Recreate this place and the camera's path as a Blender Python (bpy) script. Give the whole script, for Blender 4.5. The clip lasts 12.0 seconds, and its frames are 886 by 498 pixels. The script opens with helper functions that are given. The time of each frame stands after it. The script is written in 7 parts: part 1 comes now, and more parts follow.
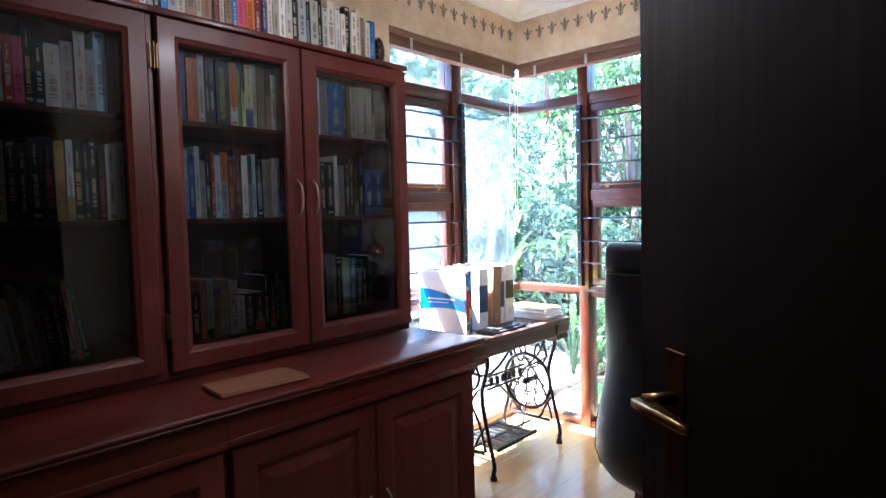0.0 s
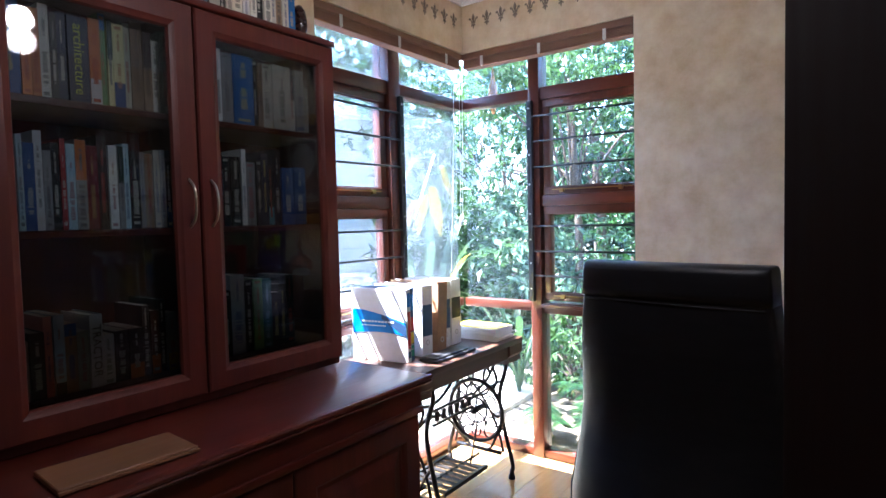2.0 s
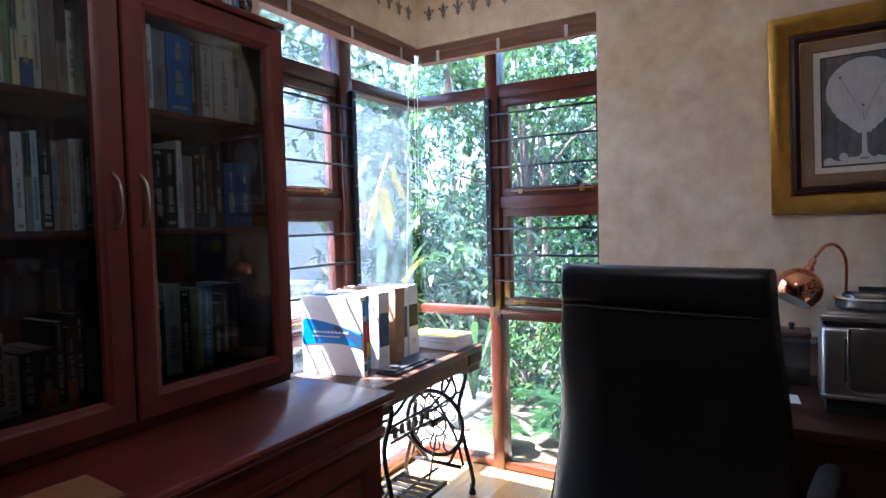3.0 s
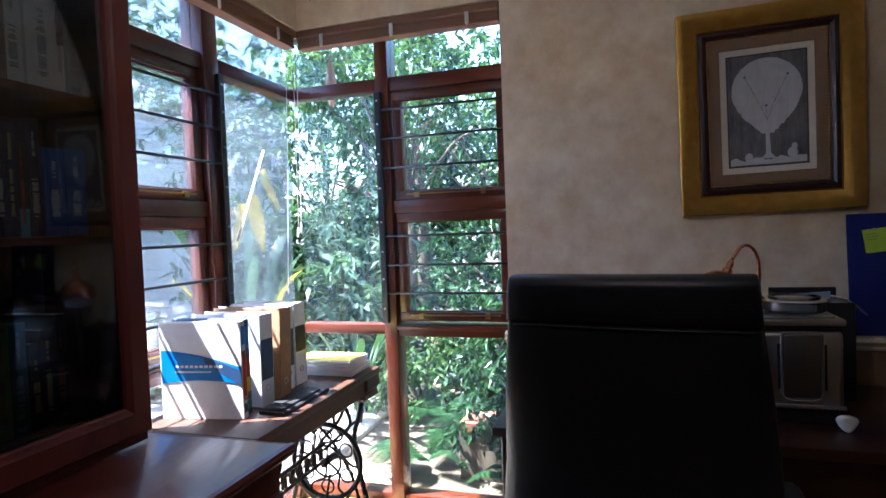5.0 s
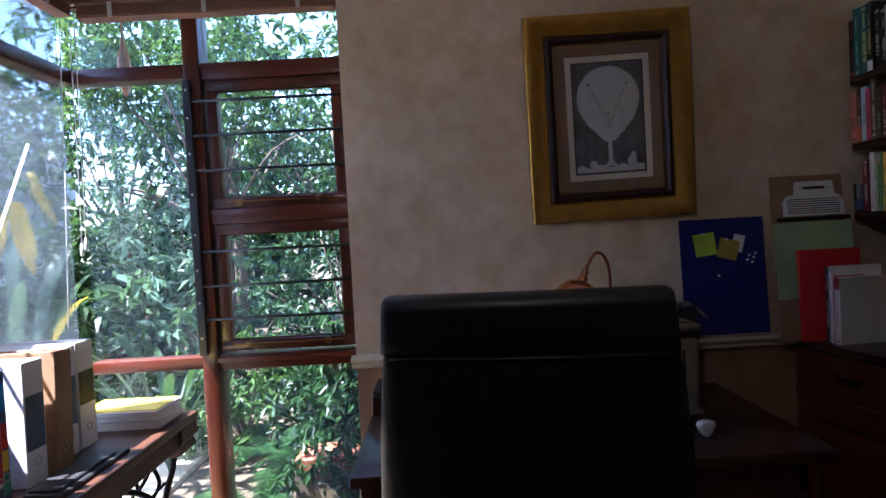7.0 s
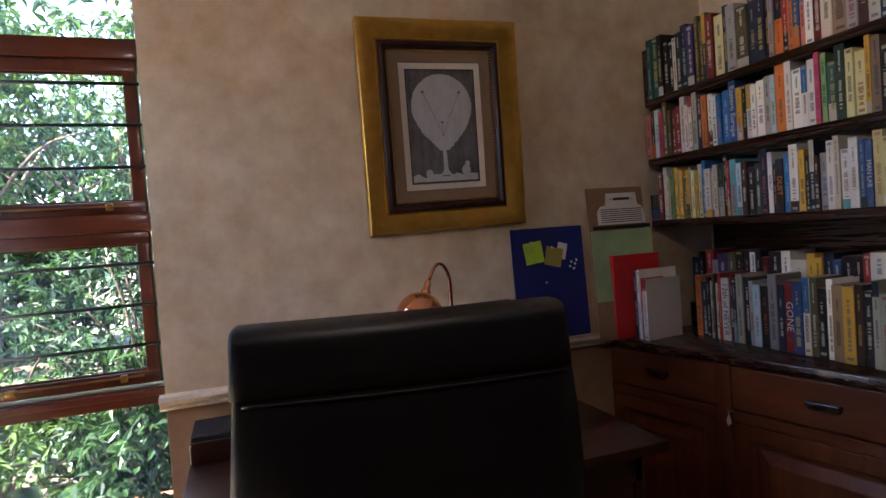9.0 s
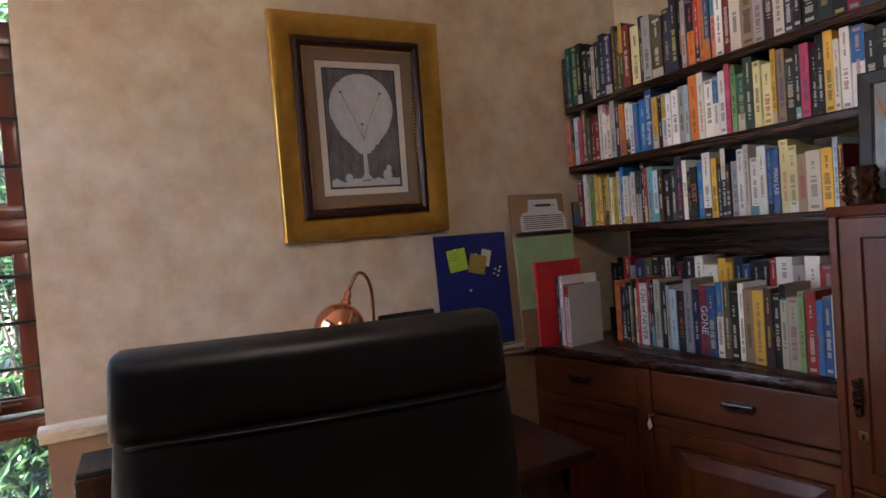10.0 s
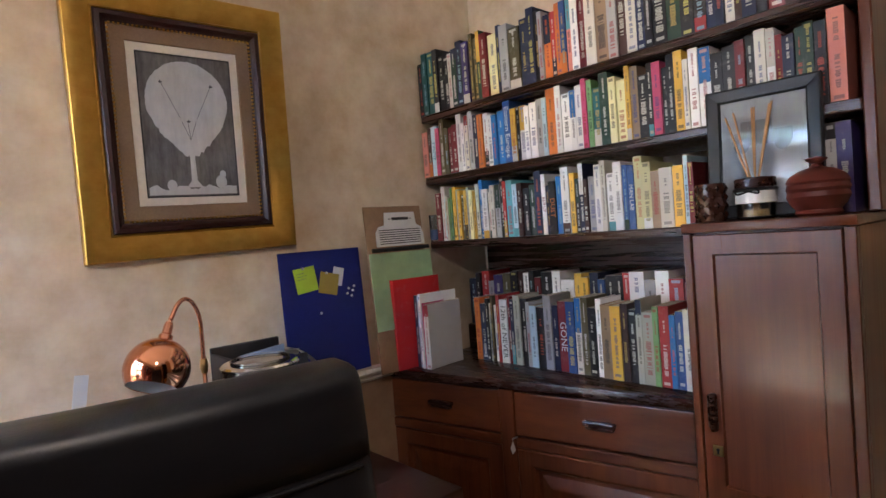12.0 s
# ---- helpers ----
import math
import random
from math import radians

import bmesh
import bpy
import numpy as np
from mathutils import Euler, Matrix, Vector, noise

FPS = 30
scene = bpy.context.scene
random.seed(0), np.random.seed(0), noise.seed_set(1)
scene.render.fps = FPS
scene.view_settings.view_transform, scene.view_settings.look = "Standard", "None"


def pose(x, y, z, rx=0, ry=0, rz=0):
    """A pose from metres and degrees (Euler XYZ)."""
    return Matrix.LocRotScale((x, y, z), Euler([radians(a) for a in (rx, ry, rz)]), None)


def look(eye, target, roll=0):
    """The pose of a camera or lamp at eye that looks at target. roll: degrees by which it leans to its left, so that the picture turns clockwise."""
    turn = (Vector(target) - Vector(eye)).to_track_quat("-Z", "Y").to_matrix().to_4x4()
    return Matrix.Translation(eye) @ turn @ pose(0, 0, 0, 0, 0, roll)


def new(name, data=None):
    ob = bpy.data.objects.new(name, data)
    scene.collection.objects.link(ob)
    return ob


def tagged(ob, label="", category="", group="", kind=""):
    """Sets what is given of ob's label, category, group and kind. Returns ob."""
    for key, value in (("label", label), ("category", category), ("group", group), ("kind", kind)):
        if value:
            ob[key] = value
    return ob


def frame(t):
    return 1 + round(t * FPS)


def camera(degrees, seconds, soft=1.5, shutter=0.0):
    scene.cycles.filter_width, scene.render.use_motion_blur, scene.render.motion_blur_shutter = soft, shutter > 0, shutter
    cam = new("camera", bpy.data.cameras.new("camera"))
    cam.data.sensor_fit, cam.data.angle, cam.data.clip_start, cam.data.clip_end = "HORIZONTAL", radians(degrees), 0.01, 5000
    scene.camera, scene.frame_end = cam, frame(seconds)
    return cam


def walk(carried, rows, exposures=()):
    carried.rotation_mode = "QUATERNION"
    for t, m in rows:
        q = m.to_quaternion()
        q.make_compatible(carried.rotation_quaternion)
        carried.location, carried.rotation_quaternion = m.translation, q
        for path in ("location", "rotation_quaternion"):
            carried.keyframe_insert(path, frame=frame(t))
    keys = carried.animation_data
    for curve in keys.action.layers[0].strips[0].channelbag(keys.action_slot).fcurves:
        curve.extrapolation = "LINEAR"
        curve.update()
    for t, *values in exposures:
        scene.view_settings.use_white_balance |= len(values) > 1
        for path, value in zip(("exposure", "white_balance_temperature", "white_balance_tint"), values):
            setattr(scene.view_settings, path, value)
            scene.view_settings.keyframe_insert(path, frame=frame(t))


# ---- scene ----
cam = camera(74.8, 12.0)
PATH = [
    (0, (0.181, -0.133, 1.321), (-1.170, 1.337, 1.210), -1.4),
    (0.5, (0.109, -0.042, 1.329), (-1.216, 1.452, 1.222), -1.4),
    (1, (0.045, 0.035, 1.329), (-1.249, 1.556, 1.219), -1.4),
    (1.5, (-0.035, 0.113, 1.335), (-1.287, 1.670, 1.227), -1.3),
    (2, (-0.111, 0.164, 1.335), (-1.285, 1.780, 1.237), -1.4),
    (2.5, (-0.181, 0.207, 1.332), (-1.270, 1.881, 1.240), -1.4),
    (4.5, (-0.432, 0.438, 1.322), (-1.176, 2.292, 1.246), -2.0),
    (5, (-0.494, 0.481, 1.320), (-1.091, 2.389, 1.249), -2.2),
    (5.5, (-0.552, 0.501, 1.317), (-0.992, 2.451, 1.251), -2.4),
    (6, (-0.585, 0.546, 1.315), (-0.874, 2.524, 1.253), -2.6),
    (6.5, (-0.613, 0.634, 1.318), (-0.756, 2.628, 1.258), -2.8),
    (7, (-0.626, 0.718, 1.321), (-0.614, 2.717, 1.262), -3.1),
    (9, (-0.705, 0.869, 1.325), (-0.041, 2.755, 1.267), -4.0),
    (9.5, (-0.705, 0.896, 1.321), (0.092, 2.730, 1.269), -4.0),
    (10, (-0.683, 0.943, 1.324), (0.235, 2.719, 1.272), -4.2),
    (10.5, (-0.657, 0.993, 1.329), (0.395, 2.693, 1.278), -4.2),
    (11, (-0.637, 1.035, 1.331), (0.533, 2.656, 1.278), -4.3),
    (11.5, (-0.614, 1.074, 1.337), (0.644, 2.627, 1.282), -4.3),
    (12, (-0.591, 1.098, 1.342), (0.747, 2.584, 1.287), -4.3),
]

walk_exposures = [(0.0, 4.97, 5280, 18), (1.0, 4.68, 5280, 18), (2.5, 4.24, 5290, 18), (4.5, 3.76, 5310, 18), (5.0, 3.6, 5310, 18), (6.0, 3.28, 5300, 20), (6.5, 3.0, 5300, 22), (8.0, 3.4, 5900, 24), (9.5, 4.13, 6400, 26), (10.5, 4.6, 6250, 21), (11.0, 4.68, 6220, 21), (12.0, 5.13, 6100, 19)]
walk(cam, [(t, look(eye, target, roll)) for t, eye, target, roll in PATH], walk_exposures)

# ---- world, sun, sky light ----
TO_SUN = Vector((-1.0, -0.42, 2.05)).normalized()
world = bpy.data.worlds.new("sky")
scene.world = world
world.use_nodes = True
wn = world.node_tree.nodes
sky = wn.new("ShaderNodeTexSky")
sky.sky_type = "NISHITA"
sky.sun_disc = False
sky.sun_elevation = math.asin(TO_SUN.z)
sky.sun_rotation = math.atan2(TO_SUN.x, TO_SUN.y)
world.node_tree.links.new(sky.outputs[0], wn["Background"].inputs[0])
wn["Background"].inputs[1].default_value = 0.15

sun_data = bpy.data.lights.new("sun", "SUN")
sun_data.energy, sun_data.angle, sun_data.color = 5.0, radians(0.53), (1.0, 0.95, 0.86)
sun = new("sun", sun_data)
sun.matrix_world = look(TO_SUN * 20, (0, 0, 0))

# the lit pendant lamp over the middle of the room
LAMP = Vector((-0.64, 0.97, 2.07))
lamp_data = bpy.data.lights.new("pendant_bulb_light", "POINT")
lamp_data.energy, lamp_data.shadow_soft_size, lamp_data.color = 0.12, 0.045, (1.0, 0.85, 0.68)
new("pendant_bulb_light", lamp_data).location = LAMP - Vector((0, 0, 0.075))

# ---- materials ----


def material(name, base, rough=0.5, metal=0.0, spec=0.5, coat=0.0):
    m = bpy.data.materials.new(name)
    m.use_nodes = True
    b = m.node_tree.nodes["Principled BSDF"]
    b.inputs["Base Color"].default_value = (*base, 1)
    b.inputs["Roughness"].default_value = rough
    b.inputs["Metallic"].default_value = metal
    b.inputs["Specular IOR Level"].default_value = spec
    b.inputs["Coat Weight"].default_value = coat
    b.inputs["Coat Roughness"].default_value = 0.12
    return m


class Nodes:
    """Short ways to add nodes to a material."""

    def __init__(self, m):
        self.t = m.node_tree
        self.b = self.t.nodes["Principled BSDF"]

    def add(self, kind, **inputs):
        n = self.t.nodes.new(kind)
        for k, v in inputs.items():
            n.inputs[k.replace("_", " ")].default_value = v
        return n

    def link(self, a, b):
        self.t.links.new(a, b)

    def coords(self, scale=(1, 1, 1), kind="Object"):
        c, m = self.add("ShaderNodeTexCoord"), self.add("ShaderNodeMapping")
        m.inputs["Scale"].default_value = scale
        self.link(c.outputs[kind], m.inputs[0])
        return m.outputs[0]

    def world_coords(self, scale=(1, 1, 1)):
        c, m = self.add("ShaderNodeNewGeometry"), self.add("ShaderNodeMapping")
        m.inputs["Scale"].default_value = scale
        self.link(c.outputs["Position"], m.inputs[0])
        return m.outputs[0]

    def noise(self, vec, scale, detail=4, rough=0.55):
        n = self.add("ShaderNodeTexNoise", Scale=scale, Detail=detail, Roughness=rough)
        self.link(vec, n.inputs["Vector"])
        return n.outputs["Fac"]

    def ramp(self, fac, stops):
        n = self.add("ShaderNodeValToRGB")
        e = n.color_ramp.elements
        while len(e) < len(stops):
            e.new(0.5)
        for el, (p, c) in zip(e, stops):
            el.position, el.color = p, (*c, 1)
        self.link(fac, n.inputs[0])
        return n.outputs[0]

    def mix(self, fac, a, b, blend="MIX"):
        n = self.t.nodes.new("ShaderNodeMix")
        n.data_type, n.blend_type = "RGBA", blend
        for sock, v in ((n.inputs[0], fac), (n.inputs[6], a), (n.inputs[7], b)):
            if isinstance(v, (int, float)):
                sock.default_value = v
            elif isinstance(v, tuple):
                sock.default_value = (*v, 1)
            else:
                self.link(v, sock)
        return n.outputs[2]

    def bump(self, height, strength, distance=0.002):
        n = self.add("ShaderNodeBump", Strength=strength, Distance=distance)
        self.link(height, n.inputs["Height"])
        self.link(n.outputs[0], self.b.inputs["Normal"])

    def base(self, out):
        self.link(out, self.b.inputs["Base Color"])

    def rough(self, fac, lo, hi):
        n = self.add("ShaderNodeMapRange")
        n.inputs["To Min"].default_value, n.inputs["To Max"].default_value = lo, hi
        self.link(fac, n.inputs[0])
        self.link(n.outputs[0], self.b.inputs["Roughness"])


def wood(name, dark, light, rough=0.35, scale=(1, 1, 1), coat=0.0, axis=2, pores=0.25):
    """Wood with long grain along the axis."""
    m = material(name, light, rough, coat=coat)
    n = Nodes(m)
    s = [14.0, 14.0, 14.0]
    s[axis] = 1.1
    v = n.world_coords(tuple(a * b for a, b in zip(s, scale)))
    broad = n.noise(v, 1.0, 5, 0.6)
    s2 = [90.0, 90.0, 90.0]
    s2[axis] = 3.0
    fine = n.noise(n.world_coords(tuple(s2)), 1.0, 3, 0.6)
    blotch = n.noise(n.world_coords(), 2.3, 3, 0.5)
    c = n.ramp(broad, [(0.3, dark), (0.7, light)])
    c = n.mix(pores, c, n.ramp(fine, [(0.35, dark), (0.65, light)]))
    c = n.mix(0.35, c, n.ramp(blotch, [(0.35, dark), (0.75, light)]))
    n.base(c)
    n.rough(fine, rough * 0.75, rough * 1.35)
    n.bump(fine, 0.12, 0.0006)
    return m


def plaster(name, a, b, c):
    """Ragged paint in three tones over uneven plaster."""
    m = material(name, a, 0.75)
    n = Nodes(m)
    v = n.world_coords()
    big = n.noise(v, 2.1, 5, 0.62)
    mid = n.noise(v, 9.0, 4, 0.65)
    fine = n.noise(v, 60.0, 4, 0.6)
    col = n.ramp(big, [(0.34, c), (0.5, a), (0.68, b)])
    col = n.mix(0.6, col, n.ramp(mid, [(0.3, c), (0.55, a), (0.75, b)]))
    n.base(col)
    n.bump(fine, 0.15, 0.0015)
    n.rough(mid, 0.6, 0.85)
    return m


MAT = {}
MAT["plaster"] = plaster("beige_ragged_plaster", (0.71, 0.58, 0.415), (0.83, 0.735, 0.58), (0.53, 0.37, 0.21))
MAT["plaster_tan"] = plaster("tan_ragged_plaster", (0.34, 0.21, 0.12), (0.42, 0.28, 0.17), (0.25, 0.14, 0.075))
MAT["ceiling"] = material("ceiling_paint", (0.82, 0.81, 0.79), 0.8)
MAT["mahogany"] = wood("mahogany", (0.062, 0.009, 0.006), (0.16, 0.026, 0.016), 0.42, coat=0.05)
MAT["mahogany_y"] = wood("mahogany_lengthwise", (0.062, 0.009, 0.006), (0.16, 0.026, 0.016), 0.3, coat=0.2, axis=1)
MAT["walnut"] = wood("dark_walnut", (0.022, 0.007, 0.004), (0.06, 0.018, 0.01), 0.26, axis=1, coat=0.3)
MAT["teak"] = wood("cupboard_wood", (0.055, 0.012, 0.005), (0.21, 0.055, 0.018), 0.3, coat=0.2)
MAT["teak_y"] = wood("cupboard_wood_lengthwise", (0.055, 0.012, 0.005), (0.21, 0.055, 0.018), 0.3, axis=1, coat=0.2)
for key in ("teak", "teak_y"):
    MAT[key].node_tree.nodes["Principled BSDF"].inputs["Specular IOR Level"].default_value = 0.32
MAT["desk"] = wood("desk_wood", (0.022, 0.007, 0.004), (0.06, 0.018, 0.01), 0.3, axis=0, coat=0.2)
MAT["meranti"] = wood("window_wood", (0.04, 0.008, 0.003), (0.125, 0.026, 0.009), 0.32, coat=0.4)
MAT["meranti_x"] = wood("window_wood_x", (0.04, 0.008, 0.003), (0.125, 0.026, 0.009), 0.32, axis=0, coat=0.4)
MAT["meranti_y"] = wood("window_wood_y", (0.04, 0.008, 0.003), (0.125, 0.026, 0.009), 0.32, axis=1, coat=0.4)
MAT["table_wood"] = wood("old_oak", (0.042, 0.015, 0.008), (0.12, 0.048, 0.023), 0.4, axis=1)
MAT["plank"] = wood("pale_oak", (0.2, 0.085, 0.04), (0.37, 0.18, 0.09), 0.45, axis=1)
MAT["blind"] = wood("blind_wood", (0.16, 0.075, 0.045), (0.3, 0.16, 0.1), 0.5, axis=0)
MAT["blind_y"] = wood("blind_wood_y", (0.16, 0.075, 0.045), (0.3, 0.16, 0.1), 0.5, axis=1)
MAT["door"] = wood("dark_door_wood", (0.012, 0.005, 0.004), (0.026, 0.010, 0.007), 0.75)
MAT["door"].node_tree.nodes["Principled BSDF"].inputs["Specular IOR Level"].default_value = 0.15


def floor_wood():
    m = material("laminate", (0.5, 0.3, 0.12), 0.16, coat=0.35)
    n = Nodes(m)
    info = n.add("ShaderNodeObjectInfo")
    grain = n.noise(n.world_coords((30, 2.2, 30)), 1.0, 6, 0.6)
    broad = n.noise(n.world_coords((6, 0.8, 6)), 1.0, 3, 0.5)
    c = n.ramp(grain, [(0.3, (0.27, 0.14, 0.042)), (0.7, (0.46, 0.27, 0.1))])
    c = n.mix(0.4, c, n.ramp(broad, [(0.3, (0.3, 0.155, 0.05)), (0.7, (0.48, 0.29, 0.11))]))
    c = n.mix(0.35, c, n.ramp(info.outputs["Random"], [(0.0, (0.33, 0.18, 0.06)), (1.0, (0.46, 0.28, 0.11))]))
    n.base(c)
    n.rough(grain, 0.12, 0.24)
    return m


MAT["floor"] = floor_wood()


def leather():
    m = material("black_leather", (0.007, 0.007, 0.009), 0.34, spec=0.4)
    n = Nodes(m)
    v = n.coords()
    cells = n.add("ShaderNodeTexVoronoi", Scale=420.0)
    n.link(v, cells.inputs["Vector"])
    wrinkle = n.noise(n.coords((6, 6, 22)), 1.6, 5, 0.6)
    mixh = n.mix(0.6, cells.outputs["Distance"], wrinkle)
    n.bump(mixh, 0.16, 0.0016)
    n.rough(wrinkle, 0.36, 0.5)
    n.base(n.ramp(wrinkle, [(0.3, (0.005, 0.005, 0.007)), (0.8, (0.012, 0.012, 0.015))]))
    return m


MAT["leather"] = leather()
MAT["black_plastic"] = material("black_plastic", (0.015, 0.015, 0.017), 0.4)
MAT["iron"] = material("cast_iron", (0.018, 0.018, 0.019), 0.5, 0.6)
MAT["bar"] = material("black_bar_paint", (0.012, 0.014, 0.016), 0.4)
MAT["brass"] = material("worn_brass", (0.42, 0.27, 0.1), 0.3, 1.0)
MAT["old_brass"] = material("tarnished_brass", (0.13, 0.075, 0.035), 0.45, 0.9)
MAT["pewter"] = material("satin_steel", (0.62, 0.6, 0.56), 0.28, 1.0)
MAT["steel"] = material("brushed_steel", (0.5, 0.5, 0.5), 0.32, 1.0)
MAT["copper"] = material("polished_copper", (0.75, 0.33, 0.19), 0.1, 1.0)
MAT["white_enamel"] = material("white_enamel", (0.75, 0.77, 0.78), 0.4)
MAT["white_plastic"] = material("white_plastic", (0.75, 0.77, 0.78), 0.3)


def gold():
    m = material("gold_leaf", (0.62, 0.36, 0.07), 0.34, 0.8)
    n = Nodes(m)
    a = n.noise(n.world_coords(), 24, 4, 0.6)
    b = n.noise(n.world_coords((3, 3, 160)), 1, 3, 0.6)
    n.base(n.mix(0.12, n.ramp(a, [(0.3, (0.52, 0.29, 0.045)), (0.75, (0.68, 0.41, 0.085))]), n.ramp(b, [(0.3, (0.5, 0.28, 0.05)), (0.7, (0.7, 0.45, 0.12))])))
    n.rough(a, 0.26, 0.36)
    n.bump(a, 0.05, 0.0006)
    return m


MAT["gold"] = gold()


def glass(name, dust, tint=(1, 1, 1), gloss=1.0):
    """A thin clear pane with a little dust that catches the sun."""
    m = bpy.data.materials.new(name)
    m.use_nodes = True
    t = m.node_tree
    t.nodes.remove(t.nodes["Principled BSDF"])
    out = t.nodes["Material Output"]
    clear, shine, powder = t.nodes.new("ShaderNodeBsdfTransparent"), t.nodes.new("ShaderNodeBsdfGlossy"), t.nodes.new("ShaderNodeBsdfTranslucent")
    clear.inputs[0].default_value = (*tint, 1)
    shine.inputs["Roughness"].default_value = 0.02
    # Blue tint in the dust puts a bluish haze into its colour.
    powder.inputs[0].default_value = (0.72, 0.87, 1.0, 1)
    fres = t.nodes.new("ShaderNodeFresnel")
    fres.inputs[0].default_value = 1.45
    mult = t.nodes.new("ShaderNodeMath")
    mult.operation = "MULTIPLY"
    mult.inputs[1].default_value = gloss
    t.links.new(fres.outputs[0], mult.inputs[0])
    geo = t.nodes.new("ShaderNodeNewGeometry")
    nz = t.nodes.new("ShaderNodeTexNoise")
    nz.inputs["Scale"].default_value, nz.inputs["Detail"].default_value = 3.2, 6.0
    t.links.new(geo.outputs["Position"], nz.inputs["Vector"])
    mr = t.nodes.new("ShaderNodeMapRange")
    mr.inputs["From Min"].default_value, mr.inputs["From Max"].default_value = 0.3, 0.75
    mr.inputs["To Min"].default_value, mr.inputs["To Max"].default_value = dust * 0.25, dust
    t.links.new(nz.outputs["Fac"], mr.inputs[0])
    m1, m2 = t.nodes.new("ShaderNodeMixShader"), t.nodes.new("ShaderNodeMixShader")
    t.links.new(mr.outputs[0], m1.inputs[0])
    t.links.new(clear.outputs[0], m1.inputs[1])
    t.links.new(powder.outputs[0], m1.inputs[2])
    t.links.new(mult.outputs[0], m2.inputs[0])
    t.links.new(m1.outputs[0], m2.inputs[1])
    t.links.new(shine.outputs[0], m2.inputs[2])
    t.links.new(m2.outputs[0], out.inputs[0])
    return m


MAT["pane"] = glass("window_glass", 0.03, (0.93, 0.97, 0.97), 0.8)
MAT["pane_dusty"] = glass("dusty_window_glass", 0.035, (0.93, 0.97, 0.98), 0.8)
MAT["cabinet_glass"] = glass("cabinet_glass", 0.012, (0.73, 0.76, 0.78), 1.2)
MAT["picture_glass"] = glass("picture_glass", 0.01, (0.96, 0.97, 0.97), 0.8)
# Heavier powder here only whitens the jar glass so it reads lighter.
MAT["clear"] = glass("jar_glass", 0.16, (0.88, 0.9, 0.9), 1.4)


def plain(name, color, rough=0.6, grain=0.12, scale=40.0, metal=0.0):
    """A plain surface with faint uneven tone."""
    m = material(name, color, rough, metal)
    n = Nodes(m)
    f = n.noise(n.world_coords(), scale, 4, 0.6)
    lo, hi = tuple(c * (1 - grain) for c in color), tuple(min(1, c * (1 + grain)) for c in color)
    n.base(n.ramp(f, [(0.3, lo), (0.7, hi)]))
    n.bump(f, 0.08, 0.001)
    return m


def per_object(name, rough=0.45, wear=0.25):
    """The object's own colour, a little worn and faded."""
    m = material(name, (0.5, 0.5, 0.5), rough)
    n = Nodes(m)
    info = n.add("ShaderNodeObjectInfo")
    f = n.noise(n.world_coords(), 35, 5, 0.65)
    g = n.noise(n.world_coords((8, 8, 8)), 1.0, 3, 0.6)
    c = n.mix(n.ramp(f, [(0.55, (0, 0, 0)), (0.85, (wear, wear, wear))]), info.outputs["Color"], (0.55, 0.5, 0.45))
    c = n.mix(n.ramp(g, [(0.3, (0.12, 0.12, 0.12)), (0.7, (0, 0, 0))]), c, (0.05, 0.045, 0.04))
    n.base(c)
    n.rough(f, rough * 0.7, rough * 1.3)
    return m


MAT["cover"] = per_object("book_cover")


def mixed_covers():
    """Covers of the packed rows: each book's own tint, a little worn."""
    m = material("mixed_covers", (0.5, 0.5, 0.5), 0.45)
    n = Nodes(m)
    tint = n.add("ShaderNodeAttribute")
    tint.attribute_name = "tint"
    f = n.noise(n.world_coords(), 35, 5, 0.65)
    n.base(n.mix(n.ramp(f, [(0.55, (0, 0, 0)), (0.85, (0.22, 0.22, 0.22))]), tint.outputs["Color"], (0.55, 0.5, 0.45)))
    n.rough(f, 0.32, 0.58)
    return m


MAT["mixed_covers"] = mixed_covers()
MAT["ink"] = per_object("printed_ink", 0.5, 0.05)
MAT["paper"] = plain("page_edges", (0.62, 0.54, 0.42), 0.8, 0.2, 120)
MAT["white_paper"] = plain("white_paper", (0.8, 0.8, 0.79), 0.7, 0.05)
MAT["white_card"] = plain("white_card", (0.8, 0.81, 0.83), 0.4, 0.04)
MAT["blue_card"] = plain("blue_card", (0.01, 0.2, 0.6), 0.35, 0.05)
MAT["pale_blue_card"] = plain("pale_blue_card", (0.3, 0.42, 0.62), 0.5, 0.05)
MAT["navy_card"] = plain("navy_card", (0.03, 0.07, 0.16), 0.4, 0.08)
MAT["brown_card"] = plain("brown_card", (0.32, 0.19, 0.1), 0.6, 0.1)
MAT["yellow_card"] = plain("yellow_card", (0.8, 0.6, 0.03), 0.5, 0.06)
MAT["leaf_green_card"] = plain("green_card", (0.05, 0.32, 0.2), 0.5, 0.06)
MAT["black_card"] = plain("black_card", (0.02, 0.02, 0.022), 0.5, 0.1)
MAT["blue_felt"] = plain("blue_felt", (0.012, 0.018, 0.16), 0.95, 0.2, 300)
MAT["note_green"] = plain("green_note", (0.5, 0.72, 0.05), 0.7, 0.04)
MAT["note_mustard"] = plain("mustard_note", (0.4, 0.3, 0.05), 0.7, 0.06)
MAT["mat_brown"] = plain("brown_mount", (0.23, 0.15, 0.09), 0.85, 0.1, 200)
MAT["cream"] = plain("cream_moulding", (0.62, 0.54, 0.42), 0.6, 0.1)
MAT["stencil"] = plain("stencil_paint", (0.20, 0.16, 0.13), 0.7, 0.35, 60)
MAT["red_cloth"] = plain("red_cloth", (0.5, 0.015, 0.012), 0.5, 0.1)


